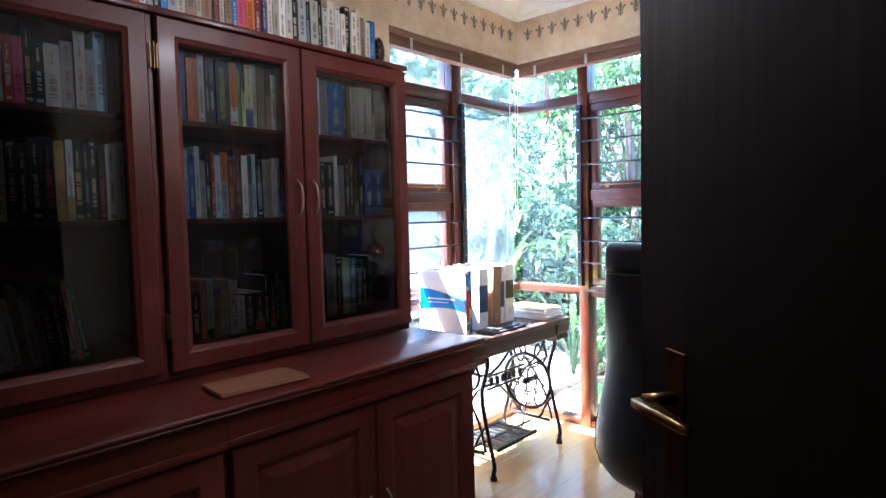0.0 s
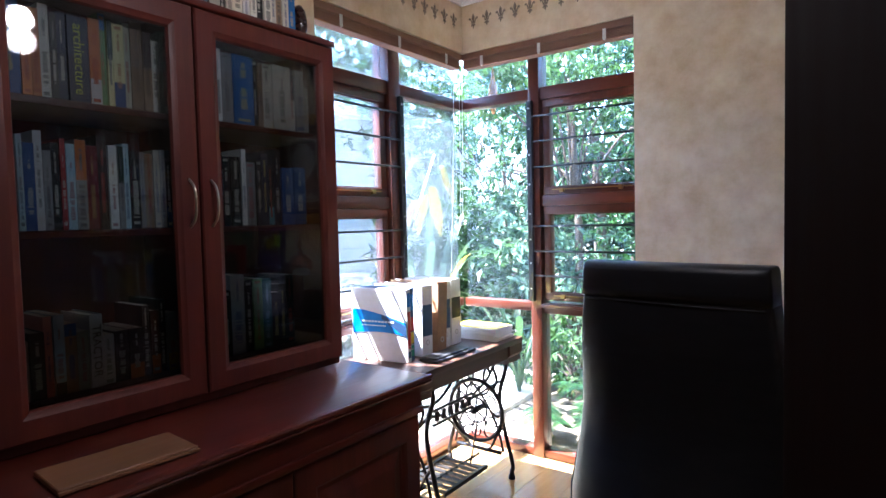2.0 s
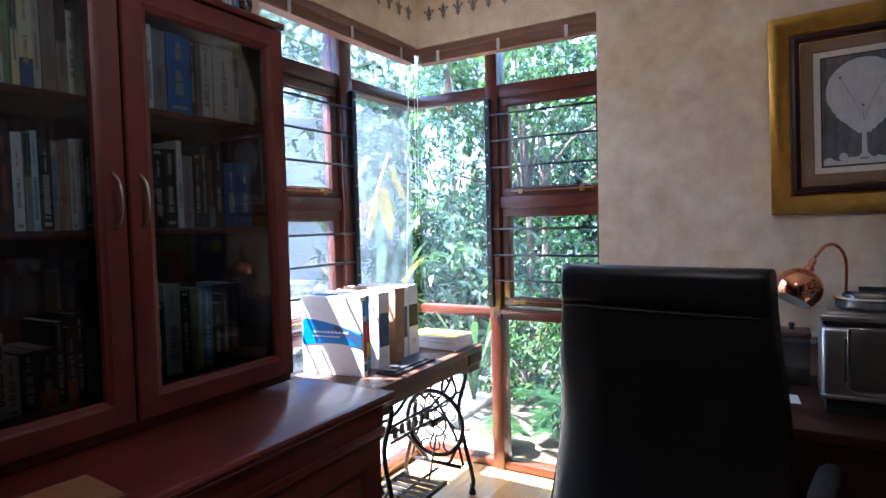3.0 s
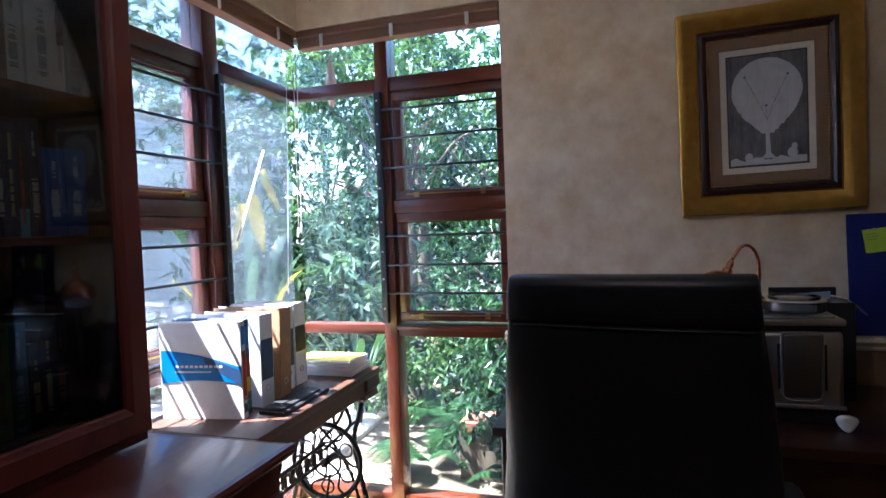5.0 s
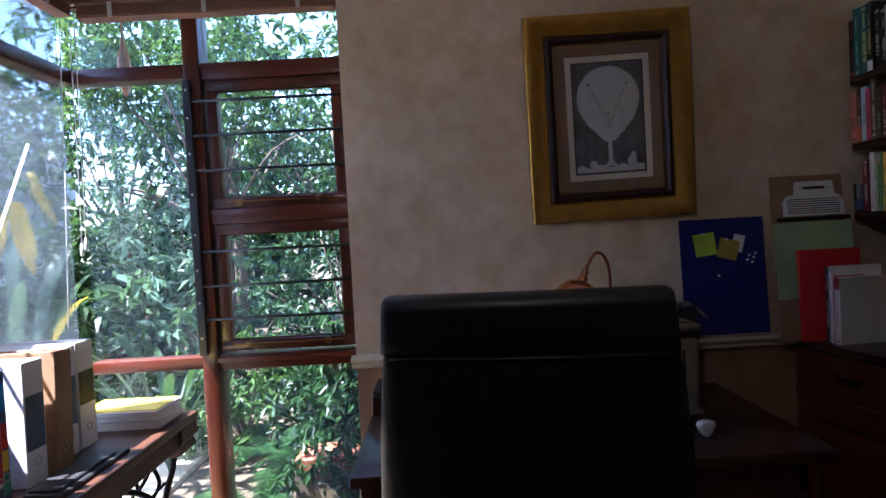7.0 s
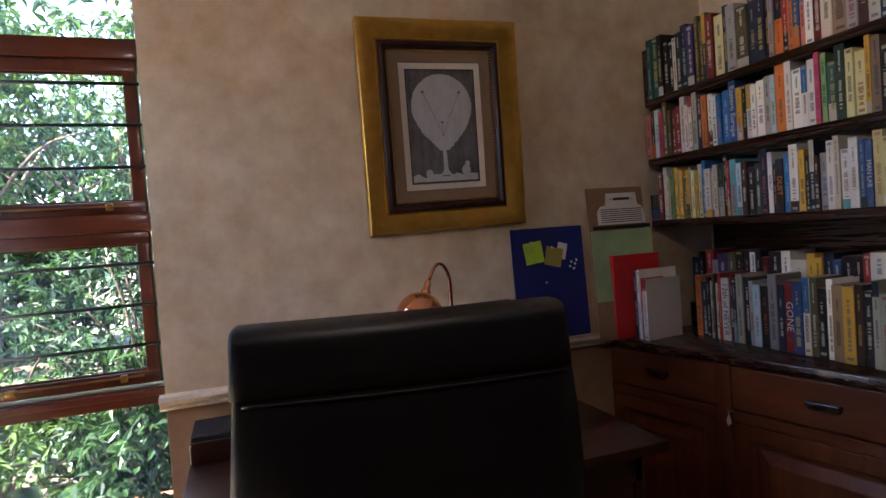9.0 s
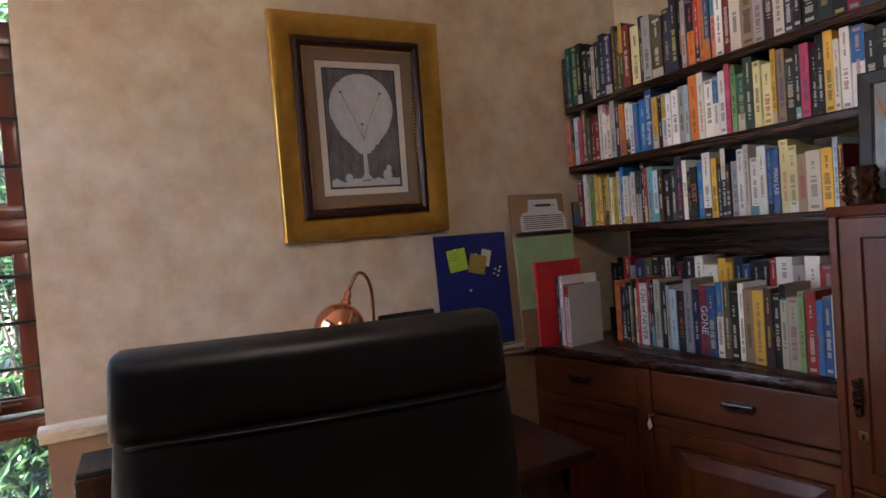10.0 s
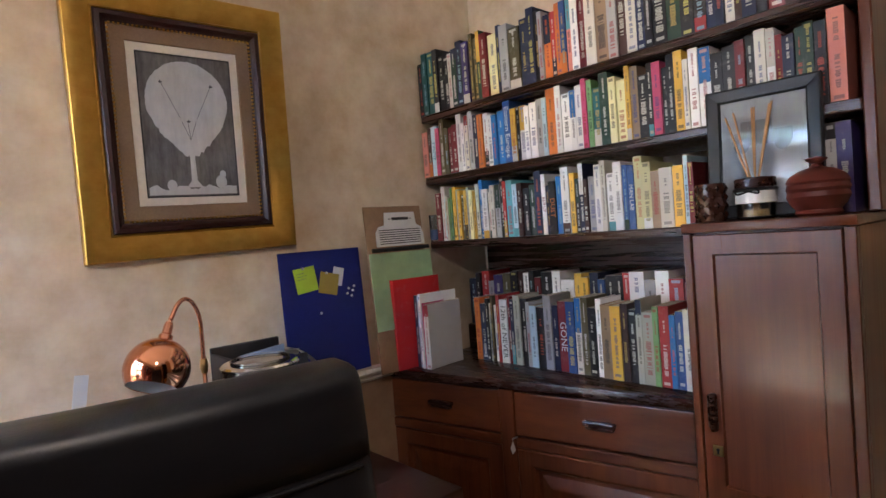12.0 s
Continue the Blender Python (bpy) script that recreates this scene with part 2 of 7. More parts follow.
def milky(name, color):
    """White plastic or cotton thin enough for sunlight to shine through."""
    m = material(name, color, 0.4)
    n = Nodes(m)
    tr = n.add("ShaderNodeBsdfTranslucent")
    tr.inputs[0].default_value = (*color, 1)
    mx = n.add("ShaderNodeMixShader")
    mx.inputs[0].default_value = 0.55
    n.link(n.b.outputs[0], mx.inputs[1])
    n.link(tr.outputs[0], mx.inputs[2])
    n.link(mx.outputs[0], n.t.nodes["Material Output"].inputs[0])
    return m


MAT["wand"] = milky("milky_plastic", (0.82, 0.86, 0.88))
MAT["cord"] = milky("white_cord", (0.82, 0.83, 0.82))

# ---- building blocks ----
ORIGIN = {}


def thing(name, base, label, category, group="", kind=""):
    """An Empty at the foot of a thing, to carry its parts."""
    ob = new(name)
    ob.empty_display_size = 0.05
    ob.location = base
    ORIGIN[ob] = Vector(base)
    return tagged(ob, label, category, group, kind)


def part(name, bm, mat, parent=None, label="", smooth=False):
    """Links a bmesh as one mesh, its origin at its own middle, under a thing or a part."""
    lo = Vector([min(v.co[i] for v in bm.verts) for i in range(3)])
    hi = Vector([max(v.co[i] for v in bm.verts) for i in range(3)])
    mid = (lo + hi) / 2
    bmesh.ops.translate(bm, verts=bm.verts, vec=-mid)
    me = bpy.data.meshes.new(name)
    bm.normal_update()
    bm.to_mesh(me)
    bm.free()
    me.materials.append(MAT[mat] if isinstance(mat, str) else mat)
    if smooth:
        for p in me.polygons:
            p.use_smooth = True
        if smooth is not True:
            me.set_sharp_from_angle(angle=radians(smooth))
    ob = new(name, me)
    ORIGIN[ob] = mid
    if parent:
        ob.parent = parent
        ob.location = mid - ORIGIN[parent]
    else:
        ob.location = mid
    if label:
        ob["label"] = label
    return ob


def solid(name, bm, mat, label, category, group="", kind="", smooth=False):
    return tagged(part(name, bm, mat, None, "", smooth), label, category, group, kind)


def join(*parts_):
    """Puts several bmeshes into one."""
    out = bmesh.new()
    for b in parts_:
        me = bpy.data.meshes.new("tmp")
        b.to_mesh(me)
        b.free()
        out.from_mesh(me)
        bpy.data.meshes.remove(me)
    return out


def box(x0, y0, z0, x1, y1, z1, bevel=0.0, seg=1):
    bm = bmesh.new()
    bmesh.ops.create_cube(bm, size=1)
    for v in bm.verts:
        v.co = Vector((x0 + (x1 - x0) * (v.co.x + 0.5), y0 + (y1 - y0) * (v.co.y + 0.5), z0 + (z1 - z0) * (v.co.z + 0.5)))
    if (x1 < x0) ^ (y1 < y0) ^ (z1 < z0):
        bmesh.ops.reverse_faces(bm, faces=bm.faces)
    if bevel:
        bmesh.ops.bevel(bm, geom=bm.edges, offset=bevel, segments=seg, affect="EDGES", profile=0.5)
    return bm


def moved(bm, m):
    bmesh.ops.transform(bm, matrix=m, verts=bm.verts)
    return bm


def lathe(profile, at=(0, 0, 0), seg=32):
    """Turns (radius, height) pairs round the z axis."""
    bm = bmesh.new()
    rings = []
    for r, z in profile:
        rings.append([bm.verts.new((at[0] + max(r, 1e-5) * math.cos(2 * math.pi * i / seg), at[1] + max(r, 1e-5) * math.sin(2 * math.pi * i / seg), at[2] + z)) for i in range(seg)])
    for a, b in zip(rings, rings[1:]):
        for i in range(seg):
            j = (i + 1) % seg
            bm.faces.new((a[i], a[j], b[j], b[i]))
    bmesh.ops.remove_doubles(bm, verts=bm.verts, dist=2e-5)
    return bm


def tube(points, r, seg=10, closed=False, taper=None):
    """A round bar along points."""
    bm = bmesh.new()
    pts = [Vector(p) for p in points]
    n = len(pts)
    rings = []
    up = Vector((0.13, 0.31, 0.94)).normalized()
    for i, p in enumerate(pts):
        a = pts[(i - 1) % n] if closed or i else p
        b = pts[(i + 1) % n] if closed or i < n - 1 else p
        d = (b - a).normalized()
        u = d.cross(up)
        if u.length < 1e-3:
            u = d.cross(Vector((1, 0, 0)))
        u.normalize()
        w = d.cross(u)
        rr = r if taper is None else r + (taper - r) * i / (n - 1)
        rings.append([bm.verts.new(p + (u * math.cos(2 * math.pi * k / seg) + w * math.sin(2 * math.pi * k / seg)) * rr) for k in range(seg)])
    for i in range(n if closed else n - 1):
        a, b = rings[i], rings[(i + 1) % n]
        for k in range(seg):
            j = (k + 1) % seg
            bm.faces.new((a[k], a[j], b[j], b[k]))
    if not closed:
        bm.faces.new(rings[0][::-1])
        bm.faces.new(rings[-1])
    bmesh.ops.recalc_face_normals(bm, faces=bm.faces)
    return bm


def curve_points(pts, steps=8):
    """A smooth line through a few points."""
    p = [Vector(q) for q in pts]
    p = [p[0] * 2 - p[1]] + p + [p[-1] * 2 - p[-2]]
    out = []
    for i in range(1, len(p) - 2):
        for k in range(steps):
            t = k / steps
            a, b, c, d = p[i - 1:i + 3]
            out.append(0.5 * (2 * b + (c - a) * t + (2 * a - 5 * b + 4 * c - d) * t * t + (3 * b - a - 3 * c + d) * t ** 3))
    return out + [p[-2]]


def sweep(outline, depth_axis, lo, hi):
    """Draws a closed outline, (u, v) pairs, out along an axis."""
    bm = bmesh.new()
    order = {"x": lambda u, v, w: (w, u, v), "y": lambda u, v, w: (u, w, v), "z": lambda u, v, w: (u, v, w)}[depth_axis]
    a = [bm.verts.new(order(u, v, lo)) for u, v in outline]
    b = [bm.verts.new(order(u, v, hi)) for u, v in outline]
    n = len(a)
    for i in range(n):
        j = (i + 1) % n
        bm.faces.new((a[i], a[j], b[j], b[i]))
    bm.faces.new(a[::-1])
    bm.faces.new(b)
    bmesh.ops.recalc_face_normals(bm, faces=bm.faces)
    return bm


def ring_frame(u0, v0, u1, v1, profile, plane, w0):
    """A mitred frame: profile is (inset, height) pairs from the outer to the inner edge, standing on w0 in the plane 'xz' or 'yz'."""
    bm = bmesh.new()
    loops = []
    for inset, h in profile:
        cs = [(u0 + inset, v0 + inset), (u1 - inset, v0 + inset), (u1 - inset, v1 - inset), (u0 + inset, v1 - inset)]
        loops.append([bm.verts.new((u, w0 + h, v) if plane == "xz" else (w0 + h, u, v)) for u, v in cs])
    for a, b in zip(loops, loops[1:]):
        for i in range(4):
            j = (i + 1) % 4
            bm.faces.new((a[i], a[j], b[j], b[i]))
    bmesh.ops.recalc_face_normals(bm, faces=bm.faces)
    return bm


def text_mesh(words, size, mat, place, parent, name="title", fit=None):
    """Raised lettering in the built-in font, facing +z before it is placed."""
    cu = bpy.data.curves.new("letters", "FONT")
    cu.body, cu.size, cu.extrude = words, size, 0.0002
    cu.align_x, cu.align_y = "CENTER", "CENTER"
    cu.resolution_u = 2
    tmp = new("letters", cu)
    bpy.context.view_layer.update()
    me = bpy.data.meshes.new_from_object(tmp.evaluated_get(bpy.context.evaluated_depsgraph_get()))
    bpy.data.objects.remove(tmp)
    bm = bmesh.new()
    bm.from_mesh(me)
    bpy.data.meshes.remove(me)
    if fit:
        w = max(v.co.x for v in bm.verts) - min(v.co.x for v in bm.verts)
        if w > fit:
            bmesh.ops.scale(bm, vec=(fit / w, fit / w, 1), verts=bm.verts)
    moved(bm, place)
    return part(name, bm, mat, parent)

# ---- the room: floor, walls, ceiling ----
NORTH, WEST, EAST, SOUTH = 2.79, -1.86, 1.17, -1.6
WIN_N, WIN_W = 3.045, -2.05          # room faces of the window frames
JAMB_N, JAMB_W, HEAD = -0.945, 1.75, 2.225
WHEAD = 2.33                     # top of the window frames, above the blinds
CEIL = 2.6
THICK = 0.36

solid("floor", join(box(WEST - 0.3, SOUTH - 0.15, -0.12, EAST + 0.19, NORTH + 0.3, -0.0125), box(0.6, -1.88, -0.12, 2.19, 0.19, -0.0135)), "floor", "screed under the laminate floor", "floor", kind="structure")


def structure(name, bm, mat, label, category):
    return solid(name, bm, mat, label, category, kind="structure")


structure("wall_north", join(box(JAMB_N, NORTH, -0.1, EAST + 0.3, NORTH + THICK, 2.7), box(WEST - 0.10, NORTH, HEAD, JAMB_N, NORTH + 0.10, 2.7), box(WEST - 0.36, NORTH + 0.10, WHEAD, JAMB_N, NORTH + THICK, 2.7)),
          "plaster", "beige ragged plaster wall beside the corner window", "wall")
structure("wall_west", join(box(WEST - THICK, SOUTH - 0.1, -0.1, WEST, JAMB_W, 2.7), box(WEST - 0.10, JAMB_W, HEAD, WEST, NORTH, 2.7), box(WEST - THICK, JAMB_W, WHEAD, WEST - 0.10, NORTH + 0.10, 2.7)),
          "plaster", "beige ragged plaster wall behind the tall bookcase", "wall")
structure("wall_east", box(EAST, 0.2, -0.1, EAST + 0.2, NORTH, 2.7), "plaster", "beige ragged plaster wall behind the bookshelves", "wall")
# Unseen walls, given the darker tan to lower the room's bounced light.
structure("wall_south", box(WEST, SOUTH - 0.2, -0.1, 0.731, SOUTH, 2.7), "plaster_tan", "unseen back wall of the study, tan to cut bounced light", "wall")
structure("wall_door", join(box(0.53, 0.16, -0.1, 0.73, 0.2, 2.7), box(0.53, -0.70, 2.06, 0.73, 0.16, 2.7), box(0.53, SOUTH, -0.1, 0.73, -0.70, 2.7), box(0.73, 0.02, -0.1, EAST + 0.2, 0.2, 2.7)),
          "plaster_tan", "unseen wall round the doorway, tan to cut bounced light", "wall")
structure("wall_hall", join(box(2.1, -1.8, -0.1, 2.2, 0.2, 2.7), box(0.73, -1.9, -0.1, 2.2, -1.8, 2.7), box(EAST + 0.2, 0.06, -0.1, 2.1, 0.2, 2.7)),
          "plaster_tan", "unseen hall walls outside, tan to cut bounced light", "wall")
structure("wall_dado", box(JAMB_N + 0.001, NORTH - 0.003, 0.0, EAST - 0.001, NORTH + 0.01, 0.847), "plaster_tan", "tan plaster below the dado moulding", "wall")
# Unseen strip added to shade the west panes from the sun, kept narrow.
structure("trim_added_eave", box(WEST - 0.40, SOUTH - 0.4, 2.62, WEST - 0.361, NORTH + 0.36, 2.72), "ceiling", "unseen white eave strip added to shade the west window", "eave")
structure("ceiling", box(WEST - 0.36, SOUTH - 0.4, CEIL, 2.2, NORTH + 0.36, CEIL + 0.1), "ceiling", "white painted ceiling", "ceiling")

# cornice in steps round the window corner
CORNICE = [(0.0, 2.47), (0.012, 2.47), (0.016, 2.485), (0.03, 2.495), (0.034, 2.51), (0.05, 2.535), (0.075, 2.555), (0.082, 2.572), (0.1, 2.58), (0.105, 2.597), (0.0, 2.597)]
structure("trim_cornice_north", sweep([(NORTH - 0.001 - a, z) for a, z in CORNICE], "x", WEST, EAST), "ceiling", "stepped white plaster cornice", "cornice")
structure("trim_cornice_west", sweep([(WEST + 0.001 + a, z) for a, z in CORNICE], "y", SOUTH, NORTH), "ceiling", "stepped white plaster cornice", "cornice")
structure("trim_cornice_east", sweep([(EAST - 0.001 - a, z) for a, z in CORNICE], "y", 0.2, NORTH), "ceiling", "stepped white plaster cornice", "cornice")
DADO = [(NORTH, 0.848), (NORTH - 0.018, 0.85), (NORTH - 0.024, 0.858), (NORTH - 0.020, 0.866), (NORTH - 0.034, 0.873), (NORTH - 0.04, 0.882), (NORTH - 0.034, 0.893), (NORTH, 0.896)]
structure("trim_dado", sweep(DADO, "x", JAMB_N - 0.015, 0.82), "cream", "cream plaster dado moulding along the wall", "moulding")

# ---- corner window ----


def window_side(name, along, u_corner, u_m0, u_m1, u_end, plane, label):
    """One side of the corner window: a fixed pane by the corner, a post, and two opening sashes over a low pane."""
    sgn = 1 if u_end > u_corner else -1
    root = thing(name, ((u_end + u_corner) / 2, plane, 0) if along == "x" else (plane, (u_end + u_corner) / 2, 0), label, "window", kind="structure")
    wv, wh = "meranti", "meranti_" + along

    def bx(u0, u1, w0, w1, z0, z1, bevel=0.004):
        u0, u1 = min(u0, u1), max(u0, u1)
        if along == "x":
            return box(u0, plane + w0, z0, u1, plane + w1, z1, bevel, 2)
        return box(plane - w1, u0, z0, plane - w0, u1, z1, bevel, 2)

    part("mullion", bx(u_m0, u_m1, -0.012, 0.09, 0, WHEAD), wv, root, smooth=40)
    part("jamb", bx(u_end, u_end - sgn * 0.035, 0, 0.09, 0, WHEAD), wv, root, smooth=40)
    part("bottom_rail", bx(u_corner, u_end, 0.0, 0.085, 0.0, 0.045), wh, root, smooth=40)
    part("head_rail", bx(u_corner, u_end, 0.002, 0.085, WHEAD - 0.05, WHEAD), wh, root, smooth=40)
    part("transom", join(bx(u_corner - sgn * 0.03, u_m0, 0.0, 0.08, 1.985, 2.042), bx(u_m1, u_end, 0.0, 0.08, 1.975, 2.042)), wh, root, smooth=40)
    part("sill_rail", join(bx(u_corner, u_m0, 0.004, 0.08, 0.82, 0.868), bx(u_m1, u_end, 0.0, 0.08, 0.812, 0.872), bx(u_m1, u_end, -0.02, 0.0, 0.845, 0.866)), wh, root, smooth=40)
    part("middle_rail", bx(u_m1, u_end, 0.0, 0.08, 1.40, 1.46), wh, root, smooth=40)
    for z0, z1, stay in ((0.885, 1.40, 0.905), (1.46, 1.975, 1.478)):
        a, b = u_m1 + sgn * 0.008, u_end - sgn * 0.043
        s = 0.042
        sash = part("sash", join(bx(a, a + sgn * s, 0.012, 0.06, z0, z1), bx(b, b - sgn * s, 0.012, 0.06, z0, z1), bx(a, b, 0.010, 0.062, z0, z0 + s), bx(a, b, 0.010, 0.062, z1 - s, z1)), wv, root, smooth=40)
        p = part("pane", bx(a + sgn * s * 0.9, b - sgn * s * 0.9, 0.034, 0.038, z0 + s * 0.9, z1 - s * 0.9, 0), "pane" if along == "x" else "pane_dusty", sash)
        p.visible_shadow = False
        part("bead", join(*[bx(a + sgn * s, b - sgn * s, 0.026, 0.034, z, z + 0.006, 0) for z in (z0 + s, z1 - s - 0.006)]), wh, sash)
        stay_bm = join(bx(a + sgn * 0.06, b - sgn * 0.05, -0.004, 0.004, stay + 0.006, stay + 0.012, 0), bx(a + sgn * 0.1, a + sgn * 0.125, -0.006, 0.012, stay - 0.006, stay + 0.016, 0.002), bx(b - sgn * 0.12, b - sgn * 0.10, -0.006, 0.012, stay - 0.006, stay + 0.018, 0.002))
        part("casement_stay", stay_bm, "brass", sash)
    for u0, u1, z0, z1 in ((u_corner, u_m0, 0.045, 0.82), (u_corner, u_m0, 0.868, 1.985), (u_corner, u_m0, 2.042, WHEAD - 0.05), (u_m1, u_end, 0.045, 0.812), (u_m1, u_end, 2.042, WHEAD - 0.05)):
        p = part("pane", bx(u0, u1, 0.040, 0.046, z0, z1, 0), "pane" if along == "x" and u0 != u_corner else "pane_dusty", root)
        p.visible_shadow = False
    # burglar bars and the strips that hold them
    for z in (1.885, 1.75, 1.612, 1.292, 1.155, 1.022):
        pts = [(u_m0 + (u_m1 - u_m0) * 0.1, -0.026, z), (u_end - sgn * 0.002, -0.026, z)]
        w = [(p[0], plane + p[1], p[2]) if along == "x" else (plane - p[1], p[0], p[2]) for p in pts]
        part("burglar_bar", tube(w, 0.0058, 8), "bar", root, smooth=True)
    part("bar_strip", join(bx(u_m0 - sgn * 0.0, u_m0 + sgn * 0.03, -0.034, -0.0125, 0.88, 1.97, 0.002), bx(u_end - sgn * 0.018, u_end + sgn * 0.002, -0.034, -0.012, 0.88, 1.97, 0.002)), "bar", root)
    screws = [bx(u - 0.004, u + 0.004, -0.037, -0.034, z - 0.004, z + 0.004, 0) for u in (u_m0 + sgn * 0.015, u_end - sgn * 0.008) for z in (0.95, 1.09, 1.22, 1.36, 1.52, 1.68, 1.82, 1.93)]
    part("screws", join(*screws), "steel", root)
    return root


window_side("window_1", "x", WIN_W, -1.60, -1.535, JAMB_N + 0.002, WIN_N, "red-brown hardwood window with black burglar bars and garden view")
window_side("window_2", "y", WIN_N, 2.475, 2.39, JAMB_W + 0.002, WIN_W, "red-brown hardwood window with black burglar bars beside the bookcase")

# ---- tall bookcase on the west wall ----
COUNTER, FRONT_LOW, FRONT_UP = 0.85, -1.235, -1.55
CASE_TOP, CASE_FOOT, CASE_END = 1.94, 0.855, 1.552


def panel_bm(y0, y1, z0, z1, x, thick, rail, sign):
    """A framed door leaf with a raised field, facing sign * x."""
    s = sign
    frame_bm = ring_frame(y0, z0, y1, z1, [(0.0, -thick * s), (0.0, -0.004 * s), (0.004, 0.0), (rail - 0.012, 0.0), (rail - 0.004, -0.004 * s), (rail, -0.012 * s)], "yz", x)
    field = ring_frame(y0 + rail, z0 + rail, y1 - rail, z1 - rail, [(0.0, -0.012 * s), (0.012, -0.012 * s), (0.045, -0.002 * s), (0.05, -0.001 * s)], "yz", x)
    cap = box(x - 0.012 * s, y0 + rail + 0.05, z0 + rail + 0.05, x - 0.001 * s, y1 - rail - 0.05, z1 - rail - 0.05)
    return join(frame_bm, field, cap)


def arc_pull(x, y, z0, z1, bulge, r=0.004):
    zm = (z0 + z1) / 2
    return tube(curve_points([(x, y, z0), (x + bulge * 0.75, y, z0 + (zm - z0) * 0.35), (x + bulge, y, zm), (x + bulge * 0.75, y, z1 - (z1 - zm) * 0.35), (x, y, z1)], 6), r, 8)


def base_unit(y0, y1):
    root = thing("base_cabinet", (-1.55, (y0 + y1) / 2, 0), "dark mahogany base cabinet with raised panel doors under the bookcase", "cabinet", "base cabinets of the bookcase")
    part("body", join(box(WEST + 0.004, y0, 0.07, FRONT_LOW - 0.024, y1, 0.818), box(WEST + 0.004, y0 + 0.01, 0, FRONT_LOW - 0.07, y1 - 0.01, 0.07)), "mahogany", root)
    part("frieze", join(box(FRONT_LOW - 0.024, y0, 0.755, FRONT_LOW + 0.002, y1, 0.818, 0.003), box(FRONT_LOW - 0.02, y0, 0.735, FRONT_LOW + 0.01, y1, 0.757, 0.005, 2)), "mahogany_y", root, smooth=40)
    mid = (y0 + y1) / 2
    for a, b, hy in ((y0 + 0.012, mid - 0.003, mid - 0.035), (mid + 0.003, y1 - 0.012, mid + 0.035)):
        leaf = part("door", panel_bm(a, b, 0.09, 0.728, FRONT_LOW, 0.02, 0.075, 1), "mahogany", root)
        part("handle", arc_pull(FRONT_LOW, hy, 0.31, 0.43, 0.028), "pewter", leaf, "curved satin metal handle", smooth=True)
    return root


def glazed_unit(y0, y1):
    root = thing("glazed_bookcase", (-1.7, (y0 + y1) / 2, CASE_FOOT), "dark mahogany bookcase top with glazed doors, full of books", "bookcase", "glazed bookcase tops")
    xb, xf = WEST + 0.005, FRONT_UP - 0.022
    for ya in (y0, y1 - 0.018):
        part("side_panel", box(xb, ya, CASE_FOOT, xf, ya + 0.018, CASE_TOP - 0.02), "mahogany", root)
    part("back_panel", box(xb, y0 + 0.018, CASE_FOOT, xb + 0.008, y1 - 0.018, CASE_TOP - 0.02), "mahogany", root)
    part("divider", box(xb + 0.008, (y0 + y1) / 2 - 0.009, CASE_FOOT + 0.095, xf, (y0 + y1) / 2 + 0.009, CASE_TOP - 0.02), "mahogany", root)
    part("plinth", box(xb + 0.008, y0 + 0.018, CASE_FOOT, xf, y1 - 0.018, CASE_FOOT + 0.095), "mahogany", root)
    part("top", box(xb, y0 - 0.003, CASE_TOP - 0.02, FRONT_UP + 0.004, y1 + 0.003, CASE_TOP, 0.004, 2), "mahogany_y", root, smooth=40)
    for z in (1.315, 1.615):
        part("shelf", box(xb + 0.009, y0 + 0.019, z, xf - 0.02, y1 - 0.019, z + 0.018, 0.002), "mahogany_y", root)
    mid = (y0 + y1) / 2
    for a, b, hy, hinge in ((y0 + 0.022, mid - 0.003, mid - 0.032, y0 + 0.012), (mid + 0.003, y1 - 0.004, mid + 0.032, None)):
        leaf = part("door", ring_frame(a, CASE_FOOT + 0.025, b, CASE_TOP - 0.024, [(0.0, -0.02), (0.0, -0.004), (0.004, 0.0), (0.05, 0.0), (0.056, -0.003), (0.064, -0.006), (0.068, -0.014), (0.068, -0.02)], "yz", FRONT_UP), "mahogany", root)
        p = part("pane", box(FRONT_UP - 0.016, a + 0.064, CASE_FOOT + 0.089, FRONT_UP - 0.013, b - 0.064, CASE_TOP - 0.088), "cabinet_glass", leaf)
        part("handle", arc_pull(FRONT_UP, hy, 1.335, 1.46, 0.03, 0.0035), "pewter", leaf, "curved satin metal handle", smooth=True)
        if hinge:
            for z in (1.02, 1.80):
                part("hinge", join(box(FRONT_UP - 0.004, hinge - 0.012, z - 0.035, FRONT_UP + 0.001, hinge - 0.006, z + 0.035, 0.001), box(FRONT_UP - 0.004, hinge + 0.006, z - 0.035, FRONT_UP + 0.001, hinge + 0.012, z + 0.035, 0.001), tube([(FRONT_UP + 0.001, hinge, z - 0.038), (FRONT_UP + 0.001, hinge, z + 0.038)], 0.0035, 8)), "old_brass", leaf, "small brass butt hinge")
    return root


UNIT = 1.01
Y_SPLIT = CASE_END - UNIT
for y in (Y_SPLIT, Y_SPLIT - UNIT):
    base_unit(y + 0.022, y + UNIT + 0.022)
    glazed_unit(y, y + UNIT)
counter = thing("countertop", (-1.5, 0.5, 0.82), "polished dark mahogany top running along the bookcase", "countertop")
part("top_board", box(WEST + 0.003, Y_SPLIT - UNIT - 0.01, 0.826, -1.226, CASE_END + 0.049, COUNTER, 0.004, 2), "mahogany_y", counter, smooth=40)
